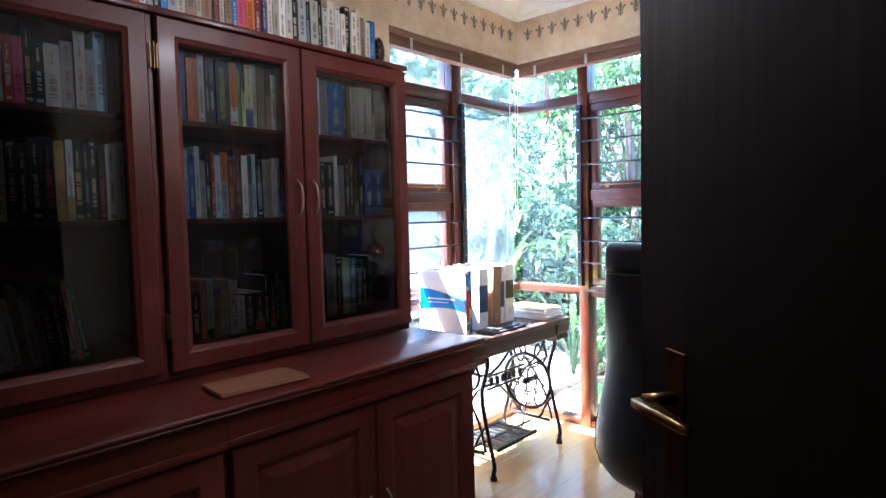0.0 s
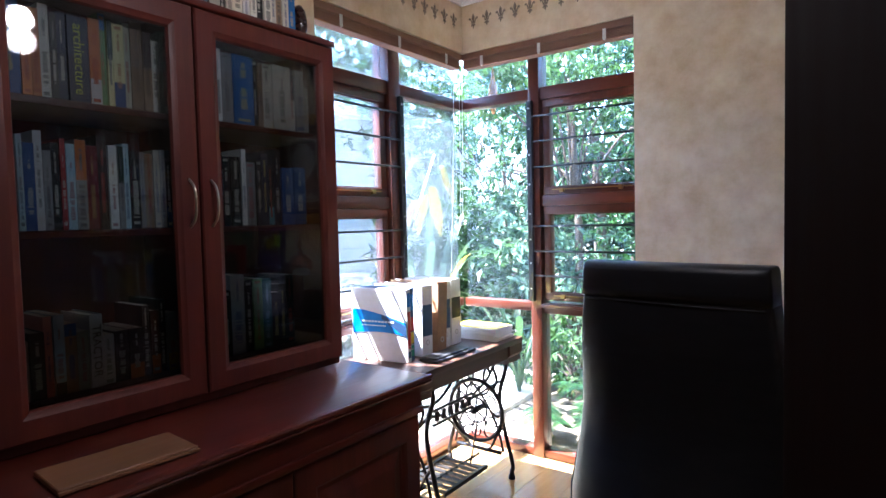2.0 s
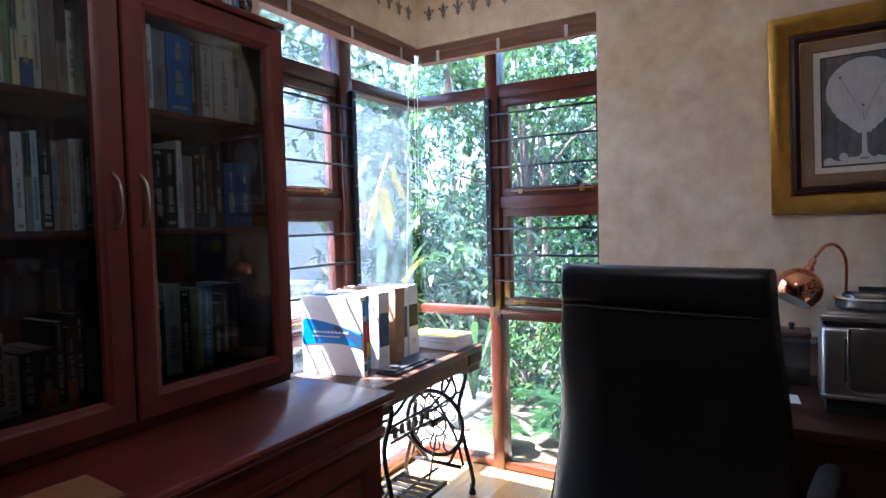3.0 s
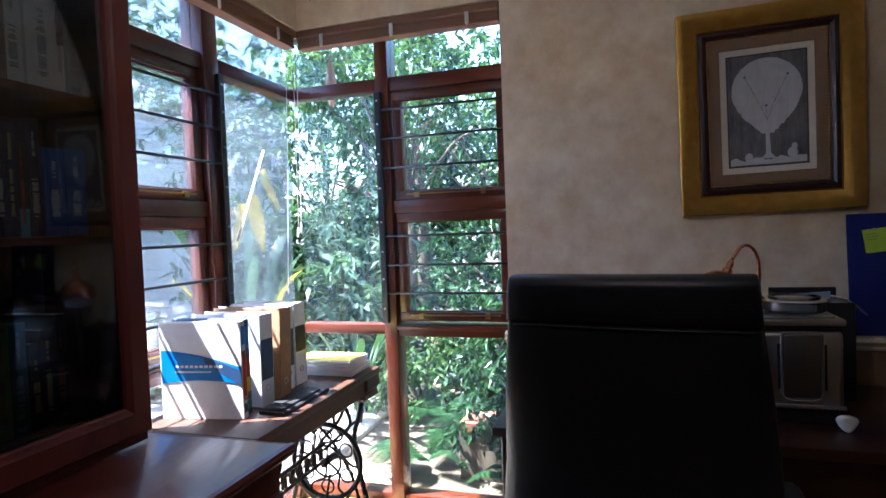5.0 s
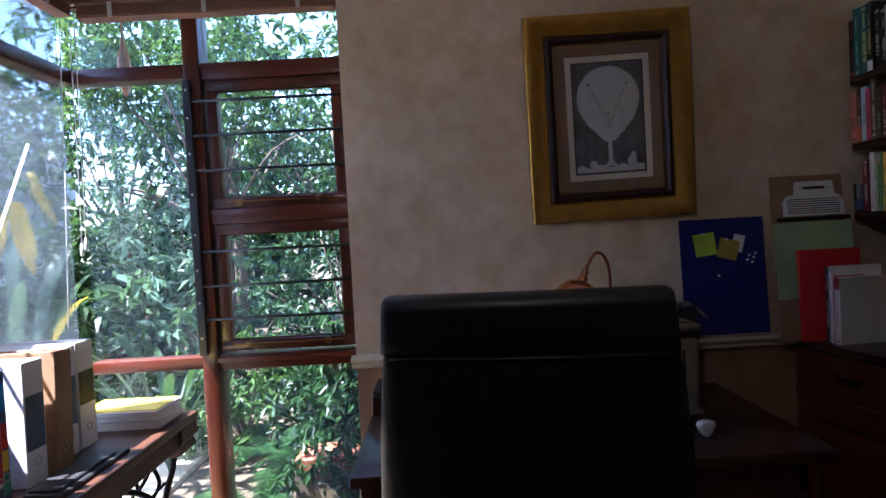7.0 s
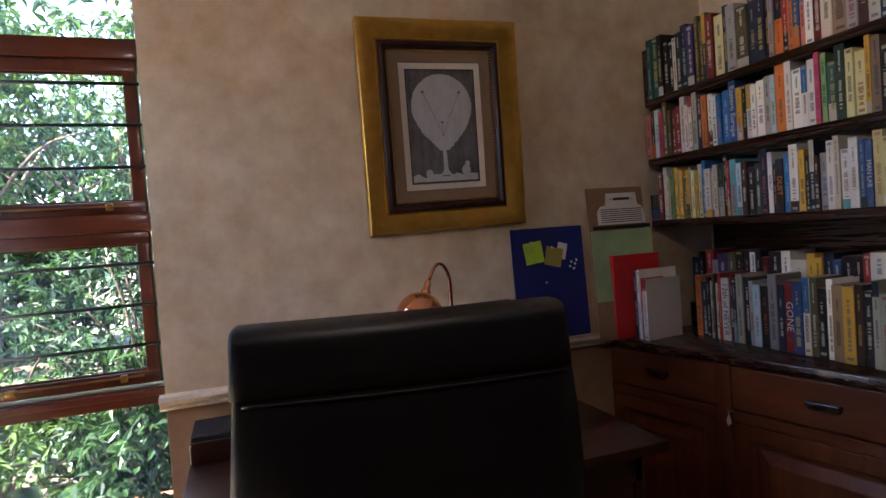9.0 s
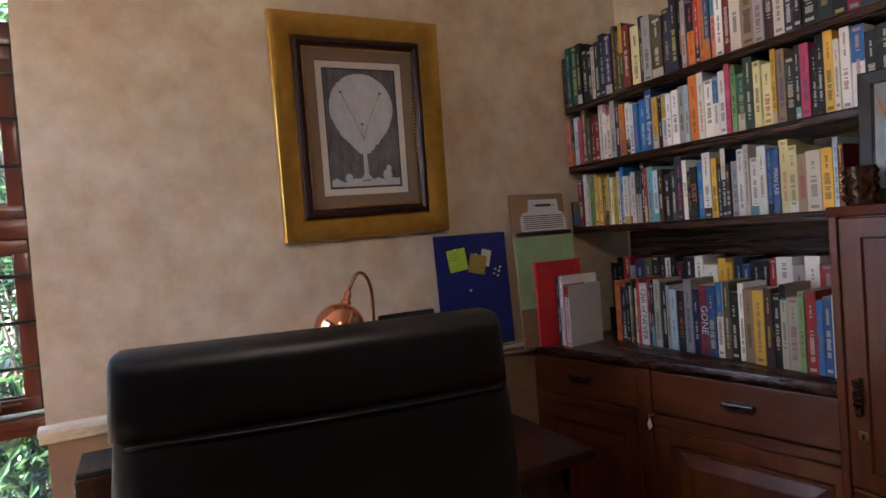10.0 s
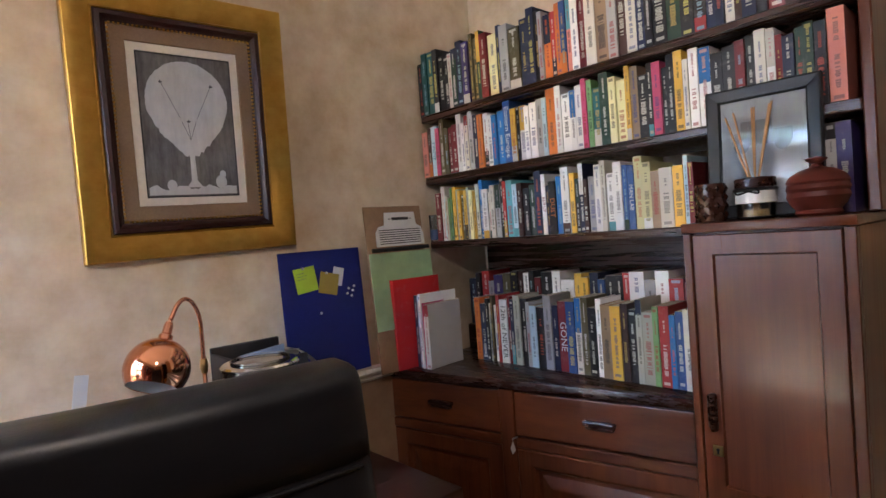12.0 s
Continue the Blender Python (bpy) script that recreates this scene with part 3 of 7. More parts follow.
part("edge_moulding", sweep([(-1.2265, 0.8215), (-1.221, 0.822), (-1.217, 0.828), (-1.2215, 0.832), (-1.2155, 0.836), (-1.2145, 0.842), (-1.218, 0.8475), (-1.2255, 0.8495)], "y", Y_SPLIT - UNIT - 0.01, CASE_END + 0.06), "mahogany_y", counter, "moulded front edge")
part("end_moulding", sweep([(CASE_END + 0.0495, 0.8215), (CASE_END + 0.055, 0.822), (CASE_END + 0.058, 0.828), (CASE_END + 0.054, 0.832), (CASE_END + 0.06, 0.838), (CASE_END + 0.058, 0.8475), (CASE_END + 0.0495, 0.8495)], "x", WEST + 0.003, -1.2275), "mahogany", counter)
part("underlay", box(WEST + 0.003, Y_SPLIT - UNIT, 0.8185, -1.235, CASE_END + 0.045, 0.8255), "mahogany_y", counter)

# loose board on the counter
solid("wooden_board", moved(join(box(-0.072, -0.132, 0.0005, 0.066, 0.132, 0.0135, 0.002), box(0.066, -0.132, 0.004, 0.074, 0.132, 0.009)), Matrix.Translation((-1.345, 0.715, COUNTER)) @ Matrix.Rotation(radians(-4), 4, "Z")), "plank",
      "short pale oak floor board offcut lying on the mahogany counter", "board")

# ---- treadle table in the window corner ----
TX0, TX1, TY0, TY1, TZ = -2.0, -1.525, 1.9, 2.79, 0.73


def scroll(points, r=0.006):
    return tube(curve_points(points, 6), r, 8)


def treadle_table():
    root = thing("treadle_table", ((TX0 + TX1) / 2, (TY0 + TY1) / 2, 0), "old treadle sewing machine table with black iron stand", "table")
    part("tabletop", join(box(TX0, TY0, TZ - 0.028, TX1, TY1, TZ, 0.005, 2), box(TX0 + 0.14, TY0 + 0.06, TZ - 0.0275, TX1 - 0.06, TY1 - 0.06, TZ - 0.03)), "table_wood", root, smooth=40)
    part("apron", join(box(TX1 - 0.035, TY0 + 0.03, TZ - 0.095, TX1 - 0.015, TY1 - 0.13, TZ - 0.028, 0.003), box(TX0 + 0.02, TY0 + 0.03, TZ - 0.09, TX0 + 0.04, TY1 - 0.03, TZ - 0.028, 0.003)), "table_wood", root)
    for y in (TY1 - 0.125, TY0 + 0.005):
        part("drawer", sweep([(TX1 - 0.004, TZ - 0.03), (TX1 - 0.004, TZ - 0.075), (TX1 - 0.018, TZ - 0.09), (TX1 - 0.01, TZ - 0.115), (TX1 - 0.03, TZ - 0.125), (TX1 - 0.36, TZ - 0.125), (TX1 - 0.36, TZ - 0.03)], "y", y, y + 0.12), "table_wood", root)
    for y in (2.10, 2.72):
        frames_ = []
        for s, xx in ((1, TX1 - 0.07), (-1, TX0 + 0.08)):
            frames_.append(scroll([(xx - 0.02 * s, y, TZ - 0.03), (xx + 0.005 * s, y, 0.58), (xx - 0.035 * s, y, 0.42), (xx - 0.005 * s, y, 0.24), (xx + 0.035 * s, y, 0.08), (xx + 0.03 * s, y, 0.035)], 0.011))
            frames_.append(scroll([(xx - 0.02 * s, y, 0.66), (xx - 0.07 * s, y, 0.58), (xx - 0.05 * s, y, 0.50), (xx - 0.09 * s, y, 0.44), (xx - 0.13 * s, y, 0.50), (xx - 0.11 * s, y, 0.56), (xx - 0.085 * s, y, 0.53)], 0.007))
            frames_.append(scroll([(xx - 0.01 * s, y, 0.27), (xx - 0.06 * s, y, 0.20), (xx - 0.10 * s, y, 0.13), (xx - 0.16 * s, y, 0.12)], 0.008))
            frames_.append(lathe([(0.0, 0), (0.018, 0), (0.018, 0.012), (0.011, 0.03), (0.011, 0.05), (0, 0.05)], (xx + 0.03 * s, y, 0.0), 12))
        xm = (TX0 + TX1) / 2
        for z, r in ((0.62, 0.008), (0.12, 0.010)):
            frames_.append(tube([(TX0 + 0.10, y, z), (TX1 - 0.10, y, z)], r, 8))
        frames_.append(scroll([(xm - 0.12, y, 0.62), (xm - 0.06, y, 0.50), (xm + 0.03, y, 0.40), (xm + 0.11, y, 0.27), (xm + 0.15, y, 0.13)], 0.007))
        frames_.append(scroll([(xm + 0.12, y, 0.62), (xm + 0.06, y, 0.50), (xm - 0.03, y, 0.40), (xm - 0.11, y, 0.27), (xm - 0.15, y, 0.13)], 0.007))
        part("side_frame", join(*frames_), "iron", root, smooth=True)
    # cross brace with a name plate
    braces = [scroll([(TX0 + 0.16, 2.10, 0.60), (TX0 + 0.16, 2.28, 0.46), (TX0 + 0.16, 2.41, 0.42), (TX0 + 0.16, 2.54, 0.46), (TX0 + 0.16, 2.72, 0.60)], 0.008),
              scroll([(TX0 + 0.16, 2.10, 0.14), (TX0 + 0.16, 2.28, 0.32), (TX0 + 0.16, 2.41, 0.36), (TX0 + 0.16, 2.54, 0.32), (TX0 + 0.16, 2.72, 0.14)], 0.008)]
    part("cross_brace", join(*braces), "iron", root, smooth=True)
    plate_x = TX1 - 0.10
    plate = part("name_plate", join(box(plate_x - 0.004, 2.14, 0.435, plate_x + 0.004, 2.46, 0.445), box(plate_x - 0.004, 2.14, 0.50, plate_x + 0.004, 2.46, 0.51),
                                    *[box(plate_x - 0.004, 2.16 + 0.05 * i, 0.452, plate_x + 0.005, 2.185 + 0.05 * i, 0.495) for i in range(6)]), "iron", root, "pierced iron maker's plate")
    part("plate_stay", tube([(plate_x, 2.10, 0.5), (plate_x, 2.15, 0.48)], 0.006, 6), "iron", root)
    part("plate_stay", tube([(plate_x, 2.45, 0.48), (plate_x, 2.72, 0.5)], 0.006, 6), "iron", root)
    # flywheel
    hx, hy, hz, R = -1.70, 2.60, 0.37, 0.155
    ringpts = [(hx + R * math.cos(a), hy, hz + R * math.sin(a)) for a in [2 * math.pi * i / 40 for i in range(40)]]
    ring2 = [(hx + 0.065 * math.cos(a), hy, hz + 0.065 * math.sin(a)) for a in [2 * math.pi * i / 24 for i in range(24)]]
    spokes = [scroll([(hx, hy, hz), (hx + 0.07 * math.cos(a + 0.35), hy, hz + 0.07 * math.sin(a + 0.35)), (hx + 0.12 * math.cos(a - 0.1), hy, hz + 0.12 * math.sin(a - 0.1)), (hx + R * math.cos(a), hy, hz + R * math.sin(a))], 0.005) for a in [2 * math.pi * i / 6 for i in range(6)]]
    loops = [tube([(hx + 0.105 * math.cos(b) + 0.028 * math.cos(c), hy, hz + 0.105 * math.sin(b) + 0.028 * math.sin(c)) for c in [2 * math.pi * k / 14 for k in range(14)]], 0.004, 6, True) for b in [2 * math.pi * (i + 0.5) / 6 for i in range(6)]]
    part("flywheel", join(tube(ringpts, 0.0105, 8, True), tube(ring2, 0.005, 8, True), tube([(hx, hy - 0.03, hz), (hx, hy + 0.1, hz)], 0.016, 12), *spokes, *loops), "iron", root, smooth=True)
    for i in range(8):
        part("pedal_bar", box(TX0 + 0.125, 2.24 + 0.045 * i, 0.085, TX1 - 0.125, 2.265 + 0.045 * i, 0.095), "iron", root)
    part("pedal_frame", join(box(TX0 + 0.11, 2.23, 0.08, TX0 + 0.125, 2.60, 0.1), box(TX1 - 0.125, 2.23, 0.08, TX1 - 0.11, 2.60, 0.1), tube([(xm, 2.10, 0.09), (xm, 2.72, 0.09)], 0.007, 8)), "iron", root)
    part("pitman_rod", tube([(hx + 0.03, hy - 0.03, hz - 0.04), (xm + 0.05, 2.56, 0.1)], 0.005, 8), "iron", root)
    return root


treadle_table()

# ---- study chair ----


def loft(sections):
    """Skins a stack of closed rings with the same number of points."""
    bm = bmesh.new()
    rings = [[bm.verts.new(p) for p in s] for s in sections]
    n = len(rings[0])
    for a, b in zip(rings, rings[1:]):
        for i in range(n):
            j = (i + 1) % n
            bm.faces.new((a[i], a[j], b[j], b[i]))
    bm.faces.new(rings[0][::-1])
    bm.faces.new(rings[-1])
    bmesh.ops.recalc_face_normals(bm, faces=bm.faces)
    return bm


def slab_ring(cx, cy, z, w, th, power=5.0, n=36, hollow=0.0):
    pts = []
    for i in range(n):
        a = 2 * math.pi * i / n
        c, s = math.cos(a), math.sin(a)
        x = w * math.copysign(abs(c) ** (2 / power), c)
        y = th * math.copysign(abs(s) ** (2 / power), s)
        pts.append((cx + x, cy + y + hollow * (x / w) ** 2, z))
    return pts


CHAIR = (-0.494, 1.65)


def office_chair():
    cx, cy = CHAIR
    root = thing("office_chair", (cx, cy, 0), "high-backed black leather office chair drawn up to the desk", "chair")
    side = ((0.42, 0.20, -0.03, 0.03, 3.2), (0.435, 0.225, -0.045, 0.042, 3.2), (0.47, 0.247, -0.058, 0.05, 3.2), (0.53, 0.262, -0.07, 0.054, 3.2), (0.60, 0.268, -0.058, 0.056, 3.2), (0.67, 0.268, -0.03, 0.056, 3.2), (0.74, 0.267, -0.004, 0.055, 3.4), (0.81, 0.264, 0.012, 0.053, 3.8), (0.90, 0.258, 0.012, 0.05, 5.0), (0.98, 0.25, 0.006, 0.0475, 7.0), (1.06, 0.241, 0.001, 0.0455, 10.0), (1.12, 0.2345, 0.0, 0.0445, 12.0), (1.14, 0.232, 0.0, 0.043, 12.0))
    part("backrest", loft([slab_ring(cx, cy + dy, z, w, th, pw, 72, 0.012 + 0.024 * max(0.0, min(1.0, (1.02 - z) / 0.4))) for z, w, dy, th, pw in side]), "leather", root, smooth=True)
    head = []
    for z, w, dy, th in ((1.126, 0.232, 0.0, 0.0425), (1.1265, 0.2355, 0.0, 0.0462), (1.15, 0.2345, 0.0, 0.0465), (1.175, 0.233, 0.0, 0.0465), (1.196, 0.2315, 0.0, 0.0465), (1.206, 0.2308, 0.0, 0.044), (1.2125, 0.2298, 0.0, 0.037), (1.2162, 0.2275, 0.001, 0.025), (1.2175, 0.222, 0.001, 0.010)):
        head.append(slab_ring(cx - 0.002, cy + dy, z, w, th, 13.0, 72, 0.012))
    part("headrest", loft(head), "leather", root, "black leather flap folded over the top", smooth=True)
    part("seam", tube([(cx + 0.22 * k / 10, cy - 0.0458 + 0.012 * (k / 10) ** 2, 1.119) for k in range(-10, 11)], 0.0024, 6), "leather", root, smooth=True)
    for s in (-1, 1):
        part("piping", tube([(cx + s * w * 0.985, cy + dy + 0.012, z) for z, w, dy, th, pw in side[2:-2]], 0.0035, 6), "leather", root, smooth=True)
    part("seat", loft([slab_ring(cx, cy + 0.27, z, w, d, 4.5, 40) for z, w, d in ((0.42, 0.225, 0.235), (0.435, 0.242, 0.25), (0.48, 0.248, 0.258), (0.52, 0.242, 0.25), (0.535, 0.21, 0.22))]), "leather", root, smooth=True)
    for s in (-1, 1):
        part("armrest", join(loft([slab_ring(cx + s * 0.295, cy + 0.27, z, w, d, 3.5, 24) for z, w, d in ((0.655, 0.022, 0.13), (0.665, 0.03, 0.14), (0.685, 0.03, 0.14), (0.695, 0.02, 0.125))]),
                             tube(curve_points([(cx + s * 0.295, cy + 0.17, 0.66), (cx + s * 0.30, cy + 0.2, 0.52), (cx + s * 0.235, cy + 0.26, 0.43)], 5), 0.014, 8)), "black_plastic", root, smooth=60)
    part("gas_lift", tube([(cx, cy + 0.27, 0.08), (cx, cy + 0.27, 0.42)], 0.026, 14), "black_plastic", root, smooth=True)
    for i in range(5):
        a = 2 * math.pi * i / 5 + 0.3
        ex, ey = cx + 0.29 * math.cos(a), cy + 0.27 + 0.29 * math.sin(a)
        leg = part("base_leg", tube([(cx, cy + 0.27, 0.13), (ex, ey, 0.075)], 0.026, 8, taper=0.016), "black_plastic", root, smooth=60)
        part("castor", join(tube([(ex - 0.022, ey, 0.028), (ex - 0.006, ey, 0.028)], 0.028, 14), tube([(ex + 0.006, ey, 0.028), (ex + 0.022, ey, 0.028)], 0.028, 14), tube([(ex, ey, 0.03), (ex, ey, 0.08)], 0.007, 8)), "black_plastic", leg)
    root.rotation_euler = (0, 0, radians(-8.8))
    return root


office_chair()

# ---- desk under the picture ----
DESK = 0.74


def writing_desk():
    root = thing("writing_desk", (-0.25, 2.45, 0), "dark wooden writing desk against the plaster wall", "desk")
    part("desktop", box(-0.875, 2.10, DESK - 0.03, 0.32, 2.745, DESK, 0.006, 2), "desk", root, smooth=40)
    part("apron", join(box(-0.83, 2.16, DESK - 0.12, 0.27, 2.18, DESK - 0.03), box(-0.83, 2.70, 0.2, 0.27, 2.715, DESK - 0.03)), "desk", root)
    for x in (-0.86, 0.25):
        part("pedestal", join(box(x, 2.16, 0.06, x + 0.03, 2.72, DESK - 0.03, 0.003), box(x, 2.15, 0, x + 0.03, 2.73, 0.06, 0.003)), "desk", root)
    part("modesty_rail", box(-0.83, 2.17, 0.55, 0.25, 2.185, 0.62, 0.003), "desk", root)
    return root


writing_desk()

# ---- shelves and cupboard on the east wall ----
EF = 0.85                     # front of shelves and cupboard
SH1, SH2, SH3, WORK = 1.785, 1.555, 1.312, 0.872   # tops of shelves and worktop
CUP0, CUP1, CUPTOP = 1.394, 1.74, 1.32
CF = 0.752                    # front of the tall cupboard


def wall_shelves():
    root = thing("wall_bookshelf", (1.0, 2.1, WORK), "dark wooden bookshelves on the plaster wall, crowded with books", "bookshelf")
    for z, y0 in ((SH1, CUP0), (SH2, CUP0), (SH3, CUP1 + 0.001)):
        part("shelf", box(EF, y0, z - 0.026, EAST - 0.002, NORTH - 0.022, z, 0.003), "walnut", root)
    part("upright", box(EF - 0.004, CUP0 - 0.024, CUPTOP + 0.002, EAST - 0.002, CUP0 - 0.001, 2.2, 0.003), "teak", root)
    part("back_panel", box(EAST - 0.012, CUP1 + 0.002, WORK + 0.001, EAST - 0.003, NORTH - 0.023, SH3 - 0.028), "walnut", root)
    part("riser", box(EF + 0.165, CUP1 + 0.003, WORK + 0.001, EAST - 0.014, NORTH - 0.024, WORK + 0.10, 0.003), "walnut", root)
    return root


wall_shelves()


def splay(bm):
    """The low cabinet grows deeper towards the window wall."""
    for v in bm.verts:
        if v.co.x < EF + 0.06:
            v.co.x -= 0.21 * (v.co.y - CUP1)
    return bm


def side_cabinet():
    root = thing("side_cabinet", (1.0, 2.28, 0), "low brown wooden cabinet with drawers under the bookshelves", "cabinet")
    part("body", splay(box(EF + 0.022, CUP1 + 0.001, 0.0, EAST - 0.002, NORTH - 0.002, WORK - 0.032)), "teak", root)
    part("worktop", splay(box(EF - 0.004, CUP1 + 0.001, WORK - 0.03, EAST - 0.002, NORTH - 0.002, WORK, 0.004, 2)), "walnut", root, "polished dark worktop", smooth=40)
    part("stile", splay(box(EF, 2.30, 0.0, EF + 0.021, 2.35, WORK - 0.031, 0.002)), "teak", root)
    for y0, y1 in ((CUP1 + 0.016, 2.298), (2.352, NORTH - 0.004)):
        dr = part("drawer", splay(box(EF + 0.003, y0, 0.70, EF + 0.02, y1, WORK - 0.036, 0.003, 2)), "teak_y", root)
        ym = (y0 + y1) / 2
        part("pull", splay(join(box(EF - 0.016, ym - 0.045, 0.765, EF + 0.003, ym + 0.045, 0.78, 0.004, 2), box(EF - 0.012, ym - 0.04, 0.755, EF + 0.003, ym + 0.04, 0.767, 0.003))), "walnut", dr, "dark wooden finger pull")
        rail = part("rail", splay(box(EF, y0, 0.662, EF + 0.021, y1, 0.695, 0.003)), "teak_y", root)
        leaf = part("door", splay(panel_bm(y0, y1, 0.04, 0.659, EF + 0.002, 0.018, 0.06, -1)), "teak", root)
    return root


side_cabinet()


def tall_cupboard():
    root = thing("cupboard", (1.0, (CUP0 + CUP1) / 2, 0), "brown wooden cupboard with one panelled door and brass keyhole", "cupboard")
    part("body", box(CF + 0.022, CUP0, 0.0, EAST - 0.002, CUP1 - 0.001, CUPTOP - 0.024), "teak", root)
    part("top", box(CF - 0.006, CUP0 - 0.004, CUPTOP - 0.023, EAST - 0.002, CUP1 + 0.0005, CUPTOP, 0.004, 2), "teak_y", root, smooth=40)
    part("stile", join(box(CF, CUP1 - 0.02, 0, CF + 0.021, CUP1 - 0.001, CUPTOP - 0.024, 0.002), box(CF, CUP0, 0, CF + 0.021, CUP0 + 0.022, CUPTOP - 0.024, 0.002)), "teak", root)
    leaf = part("door", join(ring_frame(CUP0 + 0.024, 0.66, CUP1 - 0.022, CUPTOP - 0.028, [(0.0, 0.018), (0.0, 0.004), (0.002, 0.002), (0.045, 0.002), (0.049, 0.010)], "yz", CF),
                             box(CF + 0.0085, CUP0 + 0.07, 0.70, CF + 0.018, CUP1 - 0.068, CUPTOP - 0.075)), "teak", root)
    part("lower_door", panel_bm(CUP0 + 0.024, CUP1 - 0.022, 0.04, 0.655, CF + 0.002, 0.018, 0.05, -1), "teak", root)
    part("pull", join(box(CF - 0.018, CUP1 - 0.06, 0.835, CF + 0.002, CUP1 - 0.045, 0.925, 0.006, 2), box(CF - 0.010, CUP1 - 0.046, 0.84, CF + 0.002, CUP1 - 0.038, 0.92, 0.003)), "walnut", leaf, "dark wooden pull")
    part("keyhole_plate", join(box(CF - 0.0005, CUP1 - 0.066, 0.775, CF + 0.0025, CUP1 - 0.042, 0.80, 0.001)), "brass", leaf, "small brass keyhole plate")
    part("keyhole", join(box(CF - 0.0015, CUP1 - 0.0565, 0.780, CF, CUP1 - 0.0515, 0.789), tube([(CF - 0.0015, CUP1 - 0.054, 0.79), (CF, CUP1 - 0.054, 0.79)], 0.004, 8)), "black_plastic", leaf)
    return root


tall_cupboard()

# ---- door, standing open ----


def room_door():
    hinge, way = Vector((0.506, 0.138, 0)), Vector((-0.664, 0.499, 0)).normalized()
    turn = Matrix.Translation(hinge) @ Matrix.Rotation(math.atan2(way.y, way.x), 4, "Z")
    root = thing("door_1", hinge, "dark stained wooden door standing open with a brass lever", "door", kind="structure")
    part("leaf", moved(box(0, -0.04, 0.008, 0.83, 0, 2.03, 0.003, 2), turn), "door", root, smooth=40)
    turn = turn @ Matrix.Translation((-0.002, 0, 0))
    plate = part("back_plate", moved(box(0.725, 0.0, 0.973, 0.765, 0.004, 1.148, 0.002, 2), turn), "old_brass", root, "tarnished brass back plate")
    part("door_handle", moved(join(tube([(0.745, 0.003, 1.088), (0.745, 0.045, 1.088)], 0.009, 10), sweep([(0.758, 0.034), (0.758, 0.056), (0.735, 0.060), (0.66, 0.054), (0.648, 0.048), (0.652, 0.042), (0.70, 0.038)], "z", 1.080, 1.089)), turn), "brass", root, "tarnished brass lever handle", smooth=True)
    return root


room_door()
structure("trim_door_frame", join(box(0.50, 0.142, 0, 0.74, 0.16, 2.06), box(0.50, -0.72, 0, 0.74, -0.70, 2.06), box(0.50, -0.70, 2.035, 0.74, 0.142, 2.06)), "door", "dark wooden door frame", "door frame")

# ---- framed print ----


